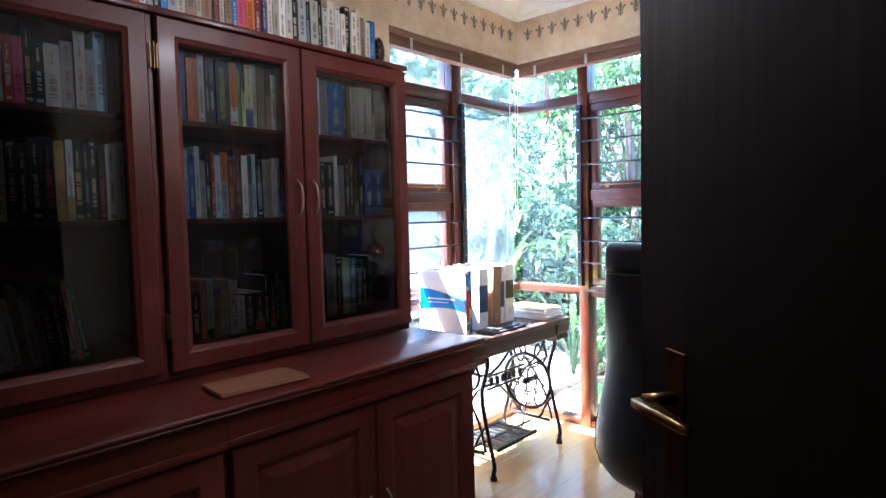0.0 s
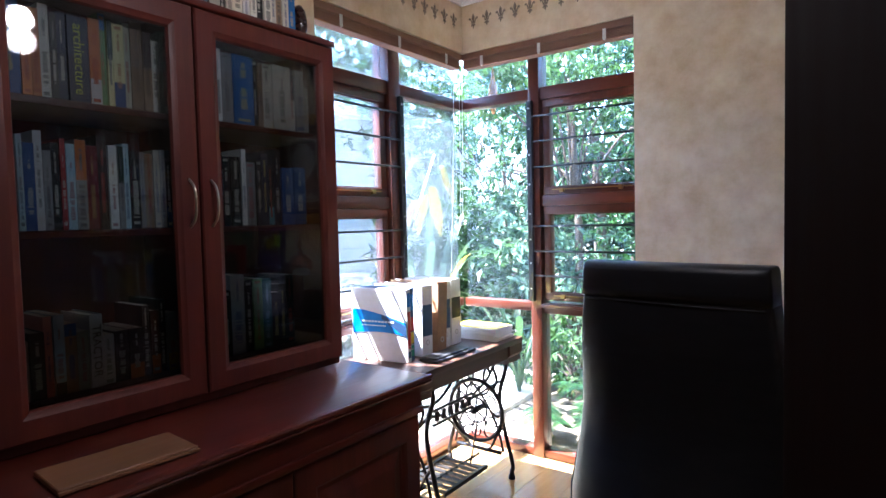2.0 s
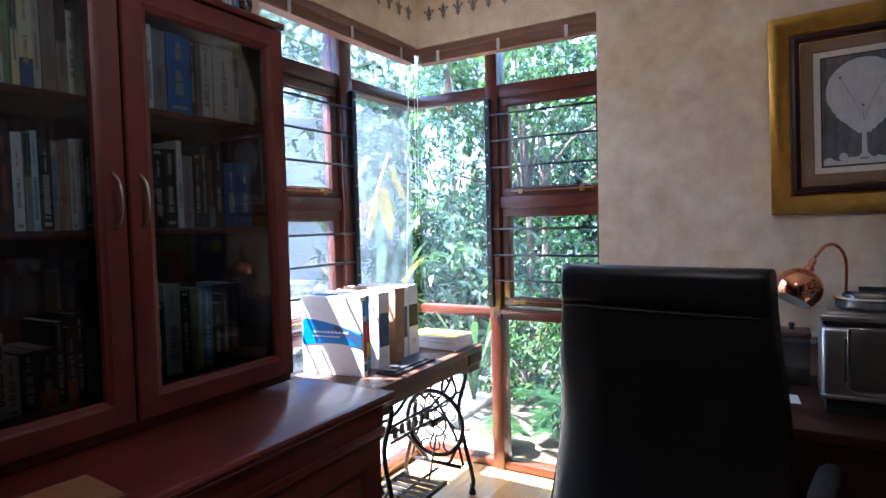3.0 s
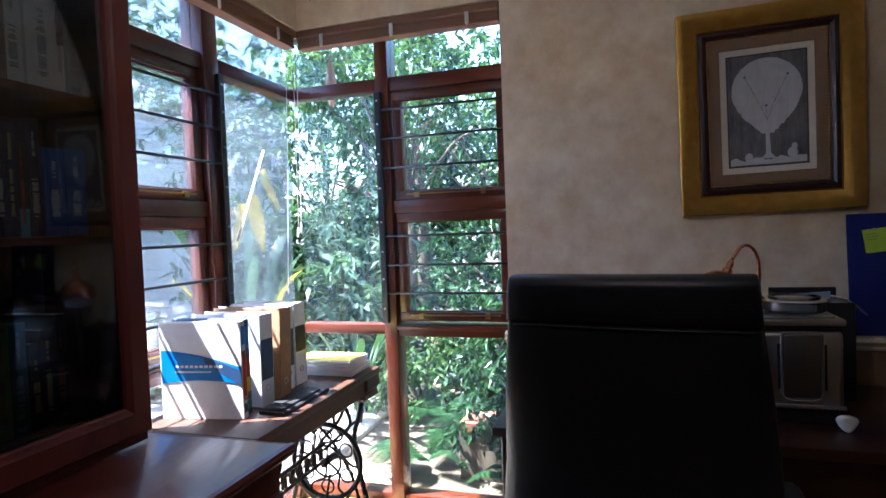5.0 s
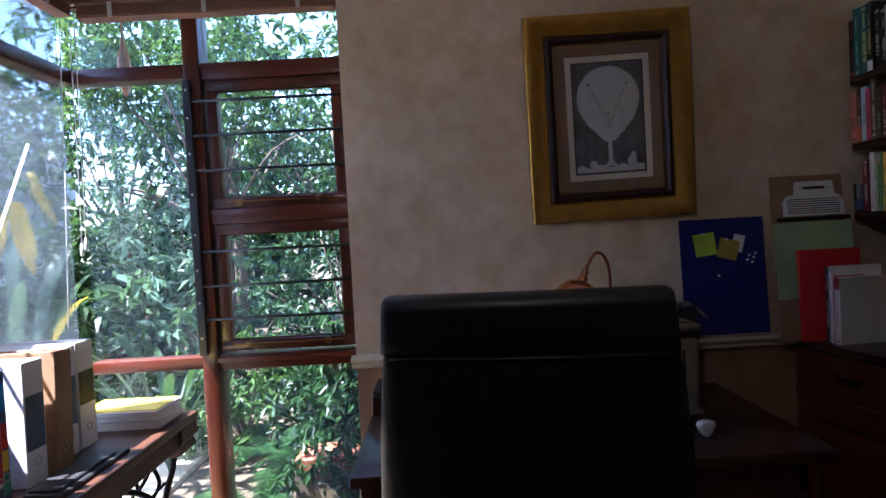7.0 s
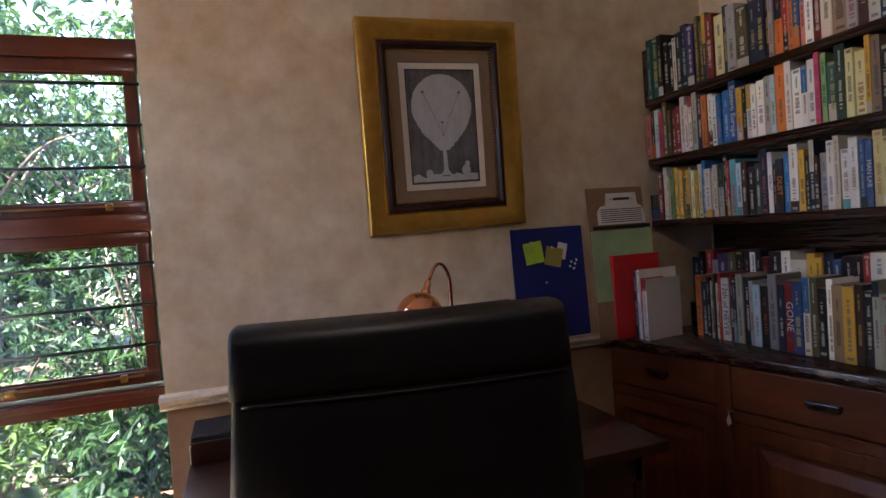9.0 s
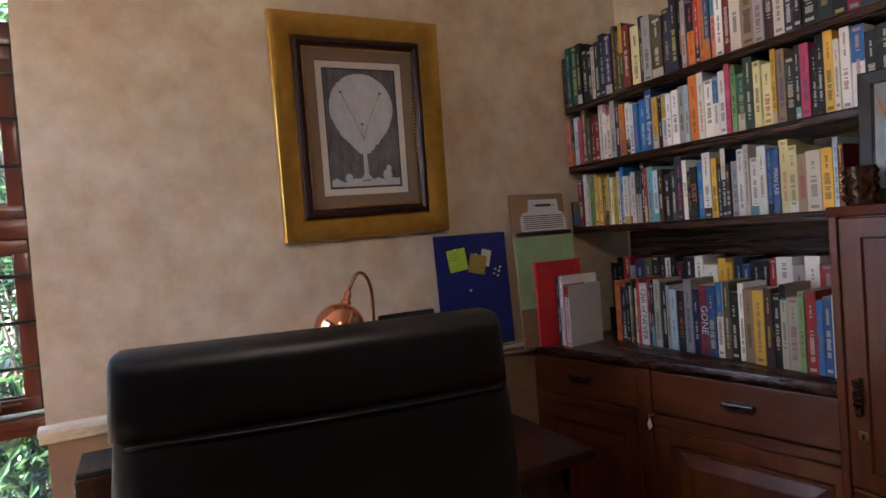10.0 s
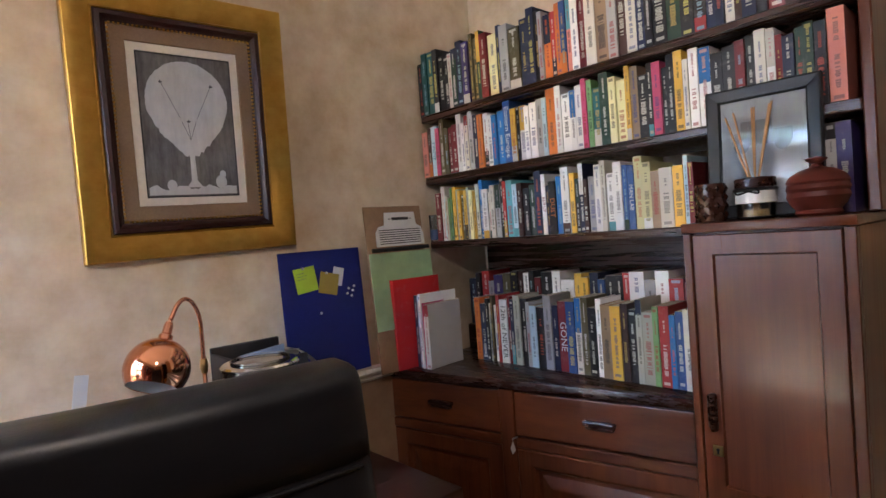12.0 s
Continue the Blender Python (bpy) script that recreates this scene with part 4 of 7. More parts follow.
def framed_print():
    y = NORTH - 0.006
    root = thing("framed_print", (0, y, 1.335), "print of a balloon-like tree in a broad gold frame", "picture")
    x0, x1, z0, z1 = -0.288, 0.286, 1.335, 2.045
    part("gold_frame", ring_frame(x0, z0, x1, z1, [(0.0, 0.0), (0.0, -0.03), (0.003, -0.034), (0.012, -0.035), (0.03, -0.031), (0.046, -0.024), (0.060, -0.016), (0.063, -0.015), (0.066, -0.019), (0.070, -0.016), (0.070, 0.0)], "xz", y), "gold", root, "broad satin gold outer frame", smooth=35)
    a = 0.070
    part("inner_frame", ring_frame(x0 + a, z0 + a, x1 - a, z1 - a, [(0.0, -0.004), (0.0, -0.02), (0.004, -0.024), (0.014, -0.025), (0.022, -0.016), (0.028, -0.014), (0.028, -0.002)], "xz", y), "dark_frame", root, "dark red-brown inner frame")
    b = a + 0.028
    beads = [box(x, y - 0.016, z, x + 0.005, y - 0.011, z + 0.005) for x in (x0 + b, x1 - b - 0.005) for z in np.arange(z0 + b, z1 - b, 0.011)]
    beads += [box(x, y - 0.016, z, x + 0.005, y - 0.011, z + 0.005) for z in (z0 + b, z1 - b - 0.005) for x in np.arange(x0 + b + 0.006, x1 - b - 0.006, 0.011)]
    part("beading", join(*beads), "gold", root, "fine gilt beading")
    c = b + 0.004
    part("outer_mount", ring_frame(x0 + c, z0 + c, x1 - c, z1 - c, [(0.0, -0.012), (0.036, -0.012), (0.038, -0.009)], "xz", y), "mat_brown", root, "brown mount")
    d = c + 0.038
    part("inner_mount", ring_frame(x0 + d, z0 + d, x1 - d, z1 - d, [(0.0, -0.009), (0.020, -0.009), (0.022, -0.007)], "xz", y), "cream_mount", root, "cream inner mount")
    e = d + 0.022
    part("key_line", ring_frame(x0 + e - 0.001, z0 + e - 0.001, x1 - e + 0.001, z1 - e + 0.001, [(0.0, -0.0082), (0.0035, -0.0082), (0.0035, -0.0075)], "xz", y), "black_card", root, "thin black line round the drawing")
    part("sheet", box(x0 + e - 0.002, y - 0.007, z0 + e - 0.002, x1 - e + 0.002, y - 0.004, z1 - e + 0.002), MAT_PRINT, root, "dark grey pencil drawing")
    cx, zt, zb = (x0 + x1) / 2, z1 - e, z0 + e
    rng = random.Random(8)
    cz = zt - 0.124
    outline = []
    for i in range(96):
        t = 2 * math.pi * i / 96
        s_, c_ = math.sin(t), math.cos(t)
        low = max(0.0, -s_)
        r = 1 + rng.uniform(-0.012, 0.012) * (1 + 2 * low)
        outline.append((cx + 0.110 * r * c_ * (1 - 0.12 * low ** 2), cz + (0.109 if s_ > 0 else 0.128 + 0.022 * low ** 6) * r * s_))
    part("balloon", sweep(outline, "y", y - 0.0085, y - 0.0072), MAT_BALLOON, root, "pale balloon-shaped crown")
    foot = cz - 0.142
    ink = [tube([(cx + u0, y - 0.0087, cz + v0), (cx + u1, y - 0.0087, cz + v1)], 0.0007, 5) for u0, v0, u1, v1 in ((-0.066, 0.045, -0.024, -0.045), (-0.02, -0.055, 0.0, -0.105), (0.064, 0.043, 0.022, -0.045), (0.018, -0.055, 0.0, -0.105), (-0.004, -0.06, 0.0, -0.1))]
    ink += [lathe([(0, 0), (0.006, 0.003), (0, 0.009)], (cx + u, y - 0.0087, cz + v), 8) for u, v in ((-0.068, 0.045), (0.066, 0.043), (-0.002, -0.058))]
    part("ink_lines", join(*ink), "ink_grey", root)
    trunk = sweep([(cx - 0.02, zb + 0.026), (cx + 0.024, zb + 0.026), (cx + 0.009, zb + 0.045), (cx + 0.007, foot - 0.01), (cx + 0.022, foot + 0.02), (cx - 0.022, foot + 0.02), (cx - 0.006, foot - 0.01), (cx - 0.007, zb + 0.045)], "y", y - 0.0082, y - 0.0072)
    part("tree_trunk", trunk, MAT_BALLOON, root)
    hills = [(x0 + e + 0.006, zb + 0.006)] + [(x0 + e + 0.006 + (x1 - x0 - 2 * e - 0.012) * k / 24, zb + 0.026 + 0.005 * math.sin(k * 0.9) + rng.uniform(-0.003, 0.003)) for k in range(25)] + [(x1 - e - 0.006, zb + 0.006)]
    part("ground_strip", sweep(hills, "y", y - 0.0081, y - 0.0072), MAT_BALLOON, root)
    for u, v, r in ((0.076, 0.04, 0.016), (0.082, 0.062, 0.009), (-0.06, 0.032, 0.013)):
        part("boulder", sweep([(cx + u + r * math.cos(t), zb + v + 1.2 * r * math.sin(t)) for t in [2 * math.pi * i / 18 for i in range(18)]], "y", y - 0.0083, y - 0.0073), MAT_BALLOON, root)
    root.rotation_euler = (radians(2.8), radians(-1.1), 0)
    return root


def pencil(name, dark, light, scale):
    m = material(name, light, 0.7)
    n = Nodes(m)
    f = n.noise(n.world_coords((60, 60, 9)), 1.0, 5, 0.7)
    g = n.noise(n.world_coords(), scale, 4, 0.6)
    n.base(n.mix(0.4, n.ramp(f, [(0.3, dark), (0.7, light)]), n.ramp(g, [(0.3, dark), (0.7, light)])))
    return m


MAT["dark_frame"] = plain("dark_red_lacquer", (0.035, 0.009, 0.007), 0.42, 0.2, 60)
MAT["cream_mount"] = plain("cream_mount", (0.66, 0.6, 0.52), 0.8, 0.05, 80)
MAT["ink_grey"] = material("grey_ink", (0.12, 0.12, 0.14), 0.8)
MAT_PRINT = pencil("pencil_shading", (0.035, 0.033, 0.035), (0.2, 0.19, 0.19), 14)
MAT_BALLOON = pencil("pale_pencil", (0.42, 0.43, 0.45), (0.58, 0.59, 0.6), 30)
framed_print()

# ---- blinds, cords, stencilled border ----


def slat_blind(name, along, lo, hi, w0, z0):
    """A wooden venetian blind drawn right up, in the window head."""
    mat = "blind" if along == "x" else "blind_y"

    def bx(u0, u1, a, b, za, zb, bevel=0.0015):
        return box(u0, a, za, u1, b, zb, bevel) if along == "x" else box(a, u0, za, b, u1, zb, bevel)

    s = 1 if along == "x" else -1
    root = thing(name, ((lo + hi) / 2, w0, z0) if along == "x" else (w0, (lo + hi) / 2, z0), "brown wooden venetian blind drawn up to the window head", "blind", "blinds of the corner window")

    def rng(d0, d1):
        return (w0 + s * d0, w0 + s * d1) if s > 0 else (w0 + s * d1, w0 + s * d0)

    part("head_box", bx(lo, hi, *rng(0.0, 0.06), HEAD - 0.034, HEAD - 0.002), mat, root)
    part("valance", bx(lo, hi, *rng(-0.006, 0.0), HEAD - 0.032, HEAD - 0.003), mat, root)
    n = 9
    for i in range(n):
        z = z0 + 0.014 + i * (HEAD - 0.036 - z0 - 0.014) / n
        a, b = rng(0.004 + 0.002 * (i % 2), 0.052 + 0.002 * (i % 2))
        part("slat", bx(lo + 0.004, hi - 0.004, a, b, z, z + 0.0036, 0.0008), mat, root)
    part("bottom_rail", bx(lo + 0.004, hi - 0.004, *rng(0.002, 0.056), z0, z0 + 0.012), mat, root, "pale bottom rail")
    for f in (0.14, 0.5, 0.86):
        u = lo + (hi - lo) * f
        part("ladder_cord", join(bx(u - 0.008, u + 0.008, *rng(-0.009, -0.0065), z0 + 0.002, HEAD - 0.03, 0), bx(u - 0.004, u + 0.004, *rng(-0.010, -0.006), z0 - 0.002, z0 + 0.03, 0)), "cord", root)
    return root


BLIND = slat_blind("venetian_blind", "x", WEST - 0.012, JAMB_N - 0.006, NORTH + 0.012, 2.145)
slat_blind("venetian_blind", "y", JAMB_W + 0.006, NORTH + 0.004, WEST - 0.012, 2.145)


def pull_cord(points, tassel):
    cord = part("pull_cord", tube(points, 0.0018, 6), "cord", BLIND, "white pull cord", smooth=True)
    if tassel:
        x, y, z = points[-1]
        part("tassel", lathe([(0, 0.01), (0.004, 0.008), (0.006, -0.02), (0.008, -0.035), (0, -0.037)], (x, y, z), 10), "white_plastic", cord, smooth=True)


pull_cord([(-1.9, 2.815, 2.15), (-1.905, 2.815, 1.7), (-1.912, 2.815, 1.34)], True)
pull_cord([(-1.885, 2.82, 2.15), (-1.892, 2.82, 1.7), (-1.9, 2.82, 1.36)], True)
pull_cord([(-1.925, 2.80, 2.15), (-1.945, 2.80, 1.6), (-1.972, 2.80, 1.05)], False)
solid("blind_wand", tube([(-2.03, 2.745, 1.70), (-1.985, 2.47, 1.30)], 0.005, 8), "wand", "white plastic blind wand leaning in the window", "wand", smooth=True)


def fleur(u, z, s):
    """A fleur-de-lis as a thin painted shape: middle petal, two curls, band and foot."""
    shapes = []
    mid = [(0, 0.050), (0.007, 0.036), (0.010, 0.022), (0.006, 0.008), (0.003, 0.0), (-0.003, 0.0), (-0.006, 0.008), (-0.010, 0.022), (-0.007, 0.036)]
    shapes.append(mid)
    for k in (-1, 1):
        shapes.append([(k * a, b) for a, b in ((0.005, 0.0), (0.012, 0.012), (0.019, 0.026), (0.027, 0.028), (0.031, 0.020), (0.028, 0.012), (0.024, 0.017), (0.020, 0.014), (0.014, 0.002), (0.008, -0.004))])
        shapes.append([(k * a, b) for a, b in ((0.004, -0.008), (0.010, -0.012), (0.015, -0.018), (0.012, -0.024), (0.008, -0.020), (0.003, -0.016))])
    shapes.append([(-0.014, 0.0), (0.014, 0.0), (0.014, -0.006), (-0.014, -0.006)])
    shapes.append([(-0.004, -0.008), (0.004, -0.008), (0.005, -0.024), (0.0, -0.038), (-0.005, -0.024)])
    return [[(u + s * a, z + s * b) for a, b in sh] for sh in shapes]


def stencil_border():
    for along, w, lo, hi in (("x", NORTH, WEST + 0.05, EAST - 0.2), ("y", WEST, JAMB_W - 0.9, NORTH - 0.05)):
        root = thing("stencil_border", (lo, w, 2.36) if along == "x" else (w, lo, 2.36), "dark fleur-de-lis border stencilled on the plaster wall", "wall stencil", kind="structure")
        n = int((hi - lo) / 0.083)
        for i in range(n):
            u = lo + 0.083 * (i + 0.3) if along == "x" else hi - 0.083 * (i + 0.3)
            bits = [sweep(sh, "y", w - 0.0018, w - 0.0004) if along == "x" else sweep(sh, "x", w + 0.0004, w + 0.0018) for sh in fleur(u, 2.375, 0.92)]
            part("fleur_de_lis", join(*bits), "stencil", root)


stencil_border()

# ---- on the treadle table ----


def lever_arch(y0, thick, x_front, depth, height, mat_body, tilt=0.0, label="", bands=(), turn=0.0):
    """An upright box file: boards, rounded spine, label, finger ring; its spine faces the room."""
    root = thing("lever_arch_file", (x_front - depth / 2, y0 + thick / 2, TZ), label, "file", "files on the treadle table")
    x0 = x_front - depth
    z = TZ + 0.001
    m = Matrix.Translation((x_front, y0, z)) @ Matrix.Rotation(tilt, 4, "X") @ Matrix.Rotation(turn, 4, "Z") @ Matrix.Translation((-x_front, -y0, -z))
    for yb in (y0, y0 + thick - 0.003):
        part("board", moved(box(x0, yb, z, x_front - 0.001, yb + 0.003, z + height, 0.001), m), mat_body, root)
    part("spine", moved(box(x_front - 0.004, y0, z, x_front, y0 + thick, z + height, 0.0015), m), mat_body, root)
    part("papers", moved(box(x0 + 0.02, y0 + 0.006, z + 0.008, x_front - 0.03, y0 + thick * 0.8, z + height - 0.02), m), "white_paper", root)
    for zz, h, mt in bands:
        part("spine_label", moved(box(x_front - 0.0005, y0 + 0.004, z + zz, x_front + 0.0008, y0 + thick - 0.004, z + zz + h), m), mt, root)
    ring = [(x_front + 0.001, y0 + thick / 2 + 0.011 * math.cos(a), z + 0.06 + 0.011 * math.sin(a)) for a in [2 * math.pi * i / 16 for i in range(16)]]
    part("finger_ring", moved(tube(ring, 0.0018, 6, True), m), "steel", root)
    return root, m


BANDS_BLUE = ((0.02, 0.05, "white_card"), (0.09, 0.14, "navy_card"), (0.245, 0.055, "white_card"))
near, near_m = lever_arch(2.042, 0.03, -1.672, 0.285, 0.315, "white_card", 0.0, "white and blue file with printed wave cover on the table", ((0.02, 0.03, "navy_card"), (0.06, 0.16, "red_cloth"), (0.24, 0.06, "blue_card")), 0.15)


def printed_cover():
    """Blue wave and two lines of print on the near cover."""
    x0, x1, y, z = -1.953, -1.676, 2.042, TZ + 0.001
    top = [(x0 + (x1 - x0) * i / 16, z + 0.225 - 0.055 * (i / 16) ** 1.6) for i in range(17)]
    bot = [(x0 + (x1 - x0) * i / 16, z + 0.115 + 0.012 * math.sin(i / 16 * 3.1)) for i in range(16, -1, -1)]
    part("cover_wave", moved(sweep(top + bot, "y", y - 0.0012, y - 0.0002), near_m), "blue_card", near, "blue wave")
    top2 = [(x0 + (x1 - x0) * (0.55 + 0.45 * i / 10), z + 0.205 - 0.045 * (i / 10)) for i in range(11)]
    bot2 = [(x0 + (x1 - x0) * (0.55 + 0.45 * i / 10), z + 0.185 - 0.075 * (i / 10)) for i in range(10, -1, -1)]
    part("cover_band", moved(sweep(top2 + bot2, "y", y - 0.0016, y - 0.0013), near_m), "navy_card", near, "dark blue band")
    for zz, w, h in ((0.168, 0.17, 0.008), (0.152, 0.12, 0.005)):
        bars = [box(x0 + 0.05 + k, y - 0.0022, z + zz, x0 + 0.05 + k + 0.012 * h / 0.008, y - 0.0014, z + zz + h) for k in np.arange(0, w, 0.017 * h / 0.008)]
        part("print_line", moved(join(*bars), near_m), "white_card", near)


printed_cover()
lever_arch(2.082, 0.028, -1.69, 0.285, 0.315, "navy_card", 0.0, "thin coloured file squeezed between white files", ((0.02, 0.05, "leaf_green_card"), (0.075, 0.05, "yellow_card"), (0.13, 0.06, "red_cloth"), (0.22, 0.07, "blue_card")))
lever_arch(2.165, 0.075, -1.69, 0.285, 0.318, "white_card", -0.02, "white lever arch file with dark spine label", BANDS_BLUE)
lever_arch(2.262, 0.07, -1.68, 0.285, 0.325, "brown_card", -0.06, "brown card lever arch file leaning on the others", ())
lever_arch(2.352, 0.07, -1.72, 0.285, 0.318, "white_card", -0.03, "white lever arch file with dark spine label", BANDS_BLUE)
lever_arch(2.435, 0.08, -1.72, 0.285, 0.32, "white_card", 0.0, "plain white lever arch file on the treadle table", ((0.13, 0.1, "black_card"),))


def paper_stack(x0, y0, z, w, d, n, label, top=None):
    root = thing("paper_stack", (x0 + w / 2, y0 + d / 2, z), label, "papers")
    rng = random.Random(5)
    zz = z + 0.0005
    for i in range(n):
        a, b, h = rng.uniform(-0.008, 0.008), rng.uniform(-0.008, 0.008), rng.uniform(0.004, 0.009)
        part("sheaf", moved(box(x0 + a, y0 + b, zz, x0 + w + a, y0 + d + b, zz + h), Matrix.Identity(4)), "white_paper", root)
        zz += h + 0.0003
    if top:
        part("cover_sheet", box(x0 + 0.006, y0 + 0.004, zz, x0 + w - 0.004, y0 + d - 0.012, zz + 0.003), top, root, "yellow card")


paper_stack(-1.84, 2.595, TZ, 0.27, 0.17, 9, "stack of white papers under a yellow folder", "yellow_card")
solid("black_folder", box(-1.66, 2.10, TZ + 0.0005, -1.56, 2.40, TZ + 0.012, 0.003), "black_card", "flat black folder on the treadle table", "folder")
solid("black_folder", box(-1.655, 2.11, TZ + 0.0125, -1.575, 2.36, TZ + 0.02, 0.003), "black_card", "flat black folder on the treadle table", "folder")

# ---- on the desk ----


def desk_lamp():
    root = thing("desk_lamp", (-0.066, 2.64, DESK), "polished copper desk lamp with a round shade", "lamp")
    part("base", lathe([(0, 0), (0.075, 0), (0.075, 0.012), (0.03, 0.02), (0.012, 0.03), (0, 0.03)], (-0.066, 2.64, DESK + 0.0005), 32), "copper", root, smooth=40)
    part("stem", tube([(-0.066, 2.64, DESK + 0.02), (-0.066, 2.64, 1.045)], 0.0055, 10), "copper", root, smooth=True)
    part("joint", lathe([(0, -0.02), (0.008, -0.018), (0.011, 0.0), (0.008, 0.018), (0, 0.02)], (-0.066, 2.64, 1.045), 14), "brass", root, smooth=True)
    arc = curve_points([(-0.066, 2.64, 1.055), (-0.066, 2.64, 1.158), (-0.08, 2.63, 1.204), (-0.105, 2.612, 1.225), (-0.131, 2.593, 1.217), (-0.158, 2.573, 1.182)], 8)
    part("neck", tube(arc, 0.0055, 10), "copper", root, smooth=True)
    tilt = Matrix.Translation((-0.205, 2.54, 1.078)) @ Vector((0.40, 0.33, 0.85)).to_track_quat("Z", "Y").to_matrix().to_4x4()
    R = 0.072
    outer = [(R * math.sin(a), R * math.cos(a)) for a in [radians(d) for d in range(0, 130, 8)]]
    inner = [((R - 0.0025) * math.sin(a), (R - 0.0025) * math.cos(a)) for a in [radians(d) for d in range(128, -1, -8)]]
    shade = part("shade", moved(lathe(outer, (0, 0, 0), 40), tilt), "copper", root, "round copper shade", smooth=True)
    part("lining", moved(lathe(inner, (0, 0, 0), 40), tilt), "white_enamel", shade, "white inside", smooth=True)
    part("socket", moved(lathe([(0, 0.066), (0.016, 0.068), (0.016, 0.082), (0.011, 0.086), (0.011, 0.106), (0.008, 0.116), (0, 0.116)], (0, 0, 0), 16), tilt), "copper", shade, smooth=40)
    part("bulb", moved(lathe([(0, -0.03), (0.02, -0.02), (0.026, 0), (0.016, 0.03), (0.013, 0.05), (0, 0.05)], (0, 0, 0), 16), tilt), "white_plastic", shade, smooth=True)
    return root


desk_lamp()


def metal_canister():
    x0, x1, y0, y1, zb, zt = -0.152, 0.064, 2.27, 2.47, 0.79, 1.042
    root = thing("storage_canister", ((x0 + x1) / 2, (y0 + y1) / 2, DESK), "square brushed steel canister with a panelled front on the desk", "canister")
    part("stand", box(x0 + 0.012, y0 + 0.014, DESK + 0.0005, x1 - 0.012, y1 - 0.012, zb + 0.002, 0.004, 2), "black_plastic", root, "black stand")
    part("body", box(x0, y0, zb, x1, y1, zt - 0.04, 0.016, 3), "steel", root, smooth=40)
    part("foot_rim", box(x0 - 0.003, y0 - 0.003, zb - 0.002, x1 + 0.003, y1 + 0.003, zb + 0.010, 0.004, 2), "steel", root, smooth=40)
    # Black band put in as the shadow below the lid's rim.
    part("neck_band", box(x0 + 0.002, y0 + 0.002, zt - 0.041, x1 - 0.002, y1 - 0.002, zt - 0.012, 0.008, 2), "black_plastic", root, "black band standing for the shadow under the lid")
    part("lid", join(box(x0 - 0.004, y0 - 0.004, zt - 0.026, x1 + 0.004, y1 + 0.004, zt - 0.006, 0.006, 2), box(x0 + 0.016, y0 + 0.016, zt - 0.007, x1 - 0.016, y1 - 0.016, zt, 0.003, 2)), "steel", root, "pressed steel lid", smooth=40)
    px0, px1 = x0 + 0.068, x0 + 0.16
    part("front_panel", box(px0, y0 - 0.004, zb + 0.028, px1, y0 + 0.004, zt - 0.05, 0.0035, 2), "dull_steel", root, "darker raised front panel", smooth=40)
    rim = [(px0 - 0.004, zt - 0.048), (px0 - 0.004, zb + 0.04), (px0 + 0.004, zb + 0.026), (px0 + 0.02, zb + 0.02), (px1 - 0.02, zb + 0.02), (px1 - 0.004, zb + 0.026), (px1 + 0.004, zb + 0.04), (px1 + 0.004, zt - 0.048), (px1 - 0.004, zt - 0.042), (px0 + 0.004, zt - 0.042)]
    part("panel_rim", tube([(u, y0 - 0.003, v) for u, v in rim], 0.0028, 8, True), "steel", root, smooth=True)
    for u in (px0 - 0.010, px1 + 0.010):
        part("slot", box(u - 0.004, y0 - 0.0016, zb + 0.05, u + 0.004, y0 + 0.002, zt - 0.075, 0.0012), "black_plastic", root)
    return root


MAT["dull_steel"] = material("dull_steel", (0.22, 0.21, 0.21), 0.38, 1.0)
metal_canister()
DISH = (-0.03, 2.375, 1.0425)
jar = thing("glass_dish", DISH, "round clear glass dish with a lid on the steel canister", "dish")
part("bowl", lathe([(0, 0.001), (0.075, 0.001), (0.083, 0.006), (0.083, 0.026), (0.087, 0.028), (0.087, 0.032), (0.077, 0.033), (0.077, 0.008), (0, 0.007)], DISH, 44), "clear", jar, smooth=30)
part("lid", lathe([(0.0, 0.042), (0.06, 0.041), (0.084, 0.038), (0.089, 0.034), (0.084, 0.0335), (0.0, 0.038)], DISH, 44), "clear", jar, smooth=30)
part("lid_rim", tube([(DISH[0] + 0.064 * math.cos(a), DISH[1] + 0.064 * math.sin(a), DISH[2] + 0.043) for a in [2 * math.pi * i / 40 for i in range(40)]], 0.003, 8, True), "clear", jar, smooth=True)

tray = thing("letter_tray", (0.075, 2.62, DESK), "dark letter tray holding a blue folder and letters", "tray")
part("box", join(box(-0.025, 2.53, DESK + 0.001, 0.175, 2.54, 1.045, 0.002), box(-0.025, 2.70, DESK + 0.001, 0.175, 2.71, 1.075, 0.002), box(-0.025, 2.54, DESK + 0.001, -0.015, 2.70, 1.06, 0.002), box(0.165, 2.54, DESK + 0.001, 0.175, 2.70, 1.03, 0.002), box(-0.015, 2.54, DESK + 0.001, 0.165, 2.70, DESK + 0.012)), "black_card", tray)
for a, m, c, h in ((-0.2, "pale_blue_card", 0.03, 0.325), (0.25, "white_paper", 0.055, 0.31), (-0.1, "white_card", 0.08, 0.31)):
    part("letter", moved(box(-0.06, -0.0015, 0, 0.06, 0.0015, h), Matrix.Translation((0.075, 2.545 + c, DESK + 0.014)) @ Matrix.Rotation(a * 0.4, 4, "Y") @ Matrix.Rotation(0.12, 4, "X")), m, tray)
strip = bmesh.new()
prev = None
for i in range(9):
    k = i / 8
    row = [strip.verts.new((0.08 + 0.13 * k, yy, 1.056 + 0.016 * math.sin(math.pi * k) - 0.05 * k * k)) for yy in (2.535, 2.575)]
    if prev:
        strip.faces.new((prev[0], row[0], row[1], prev[1]))
    prev = row
bmesh.ops.solidify(strip, geom=strip.faces[:], thickness=0.002)
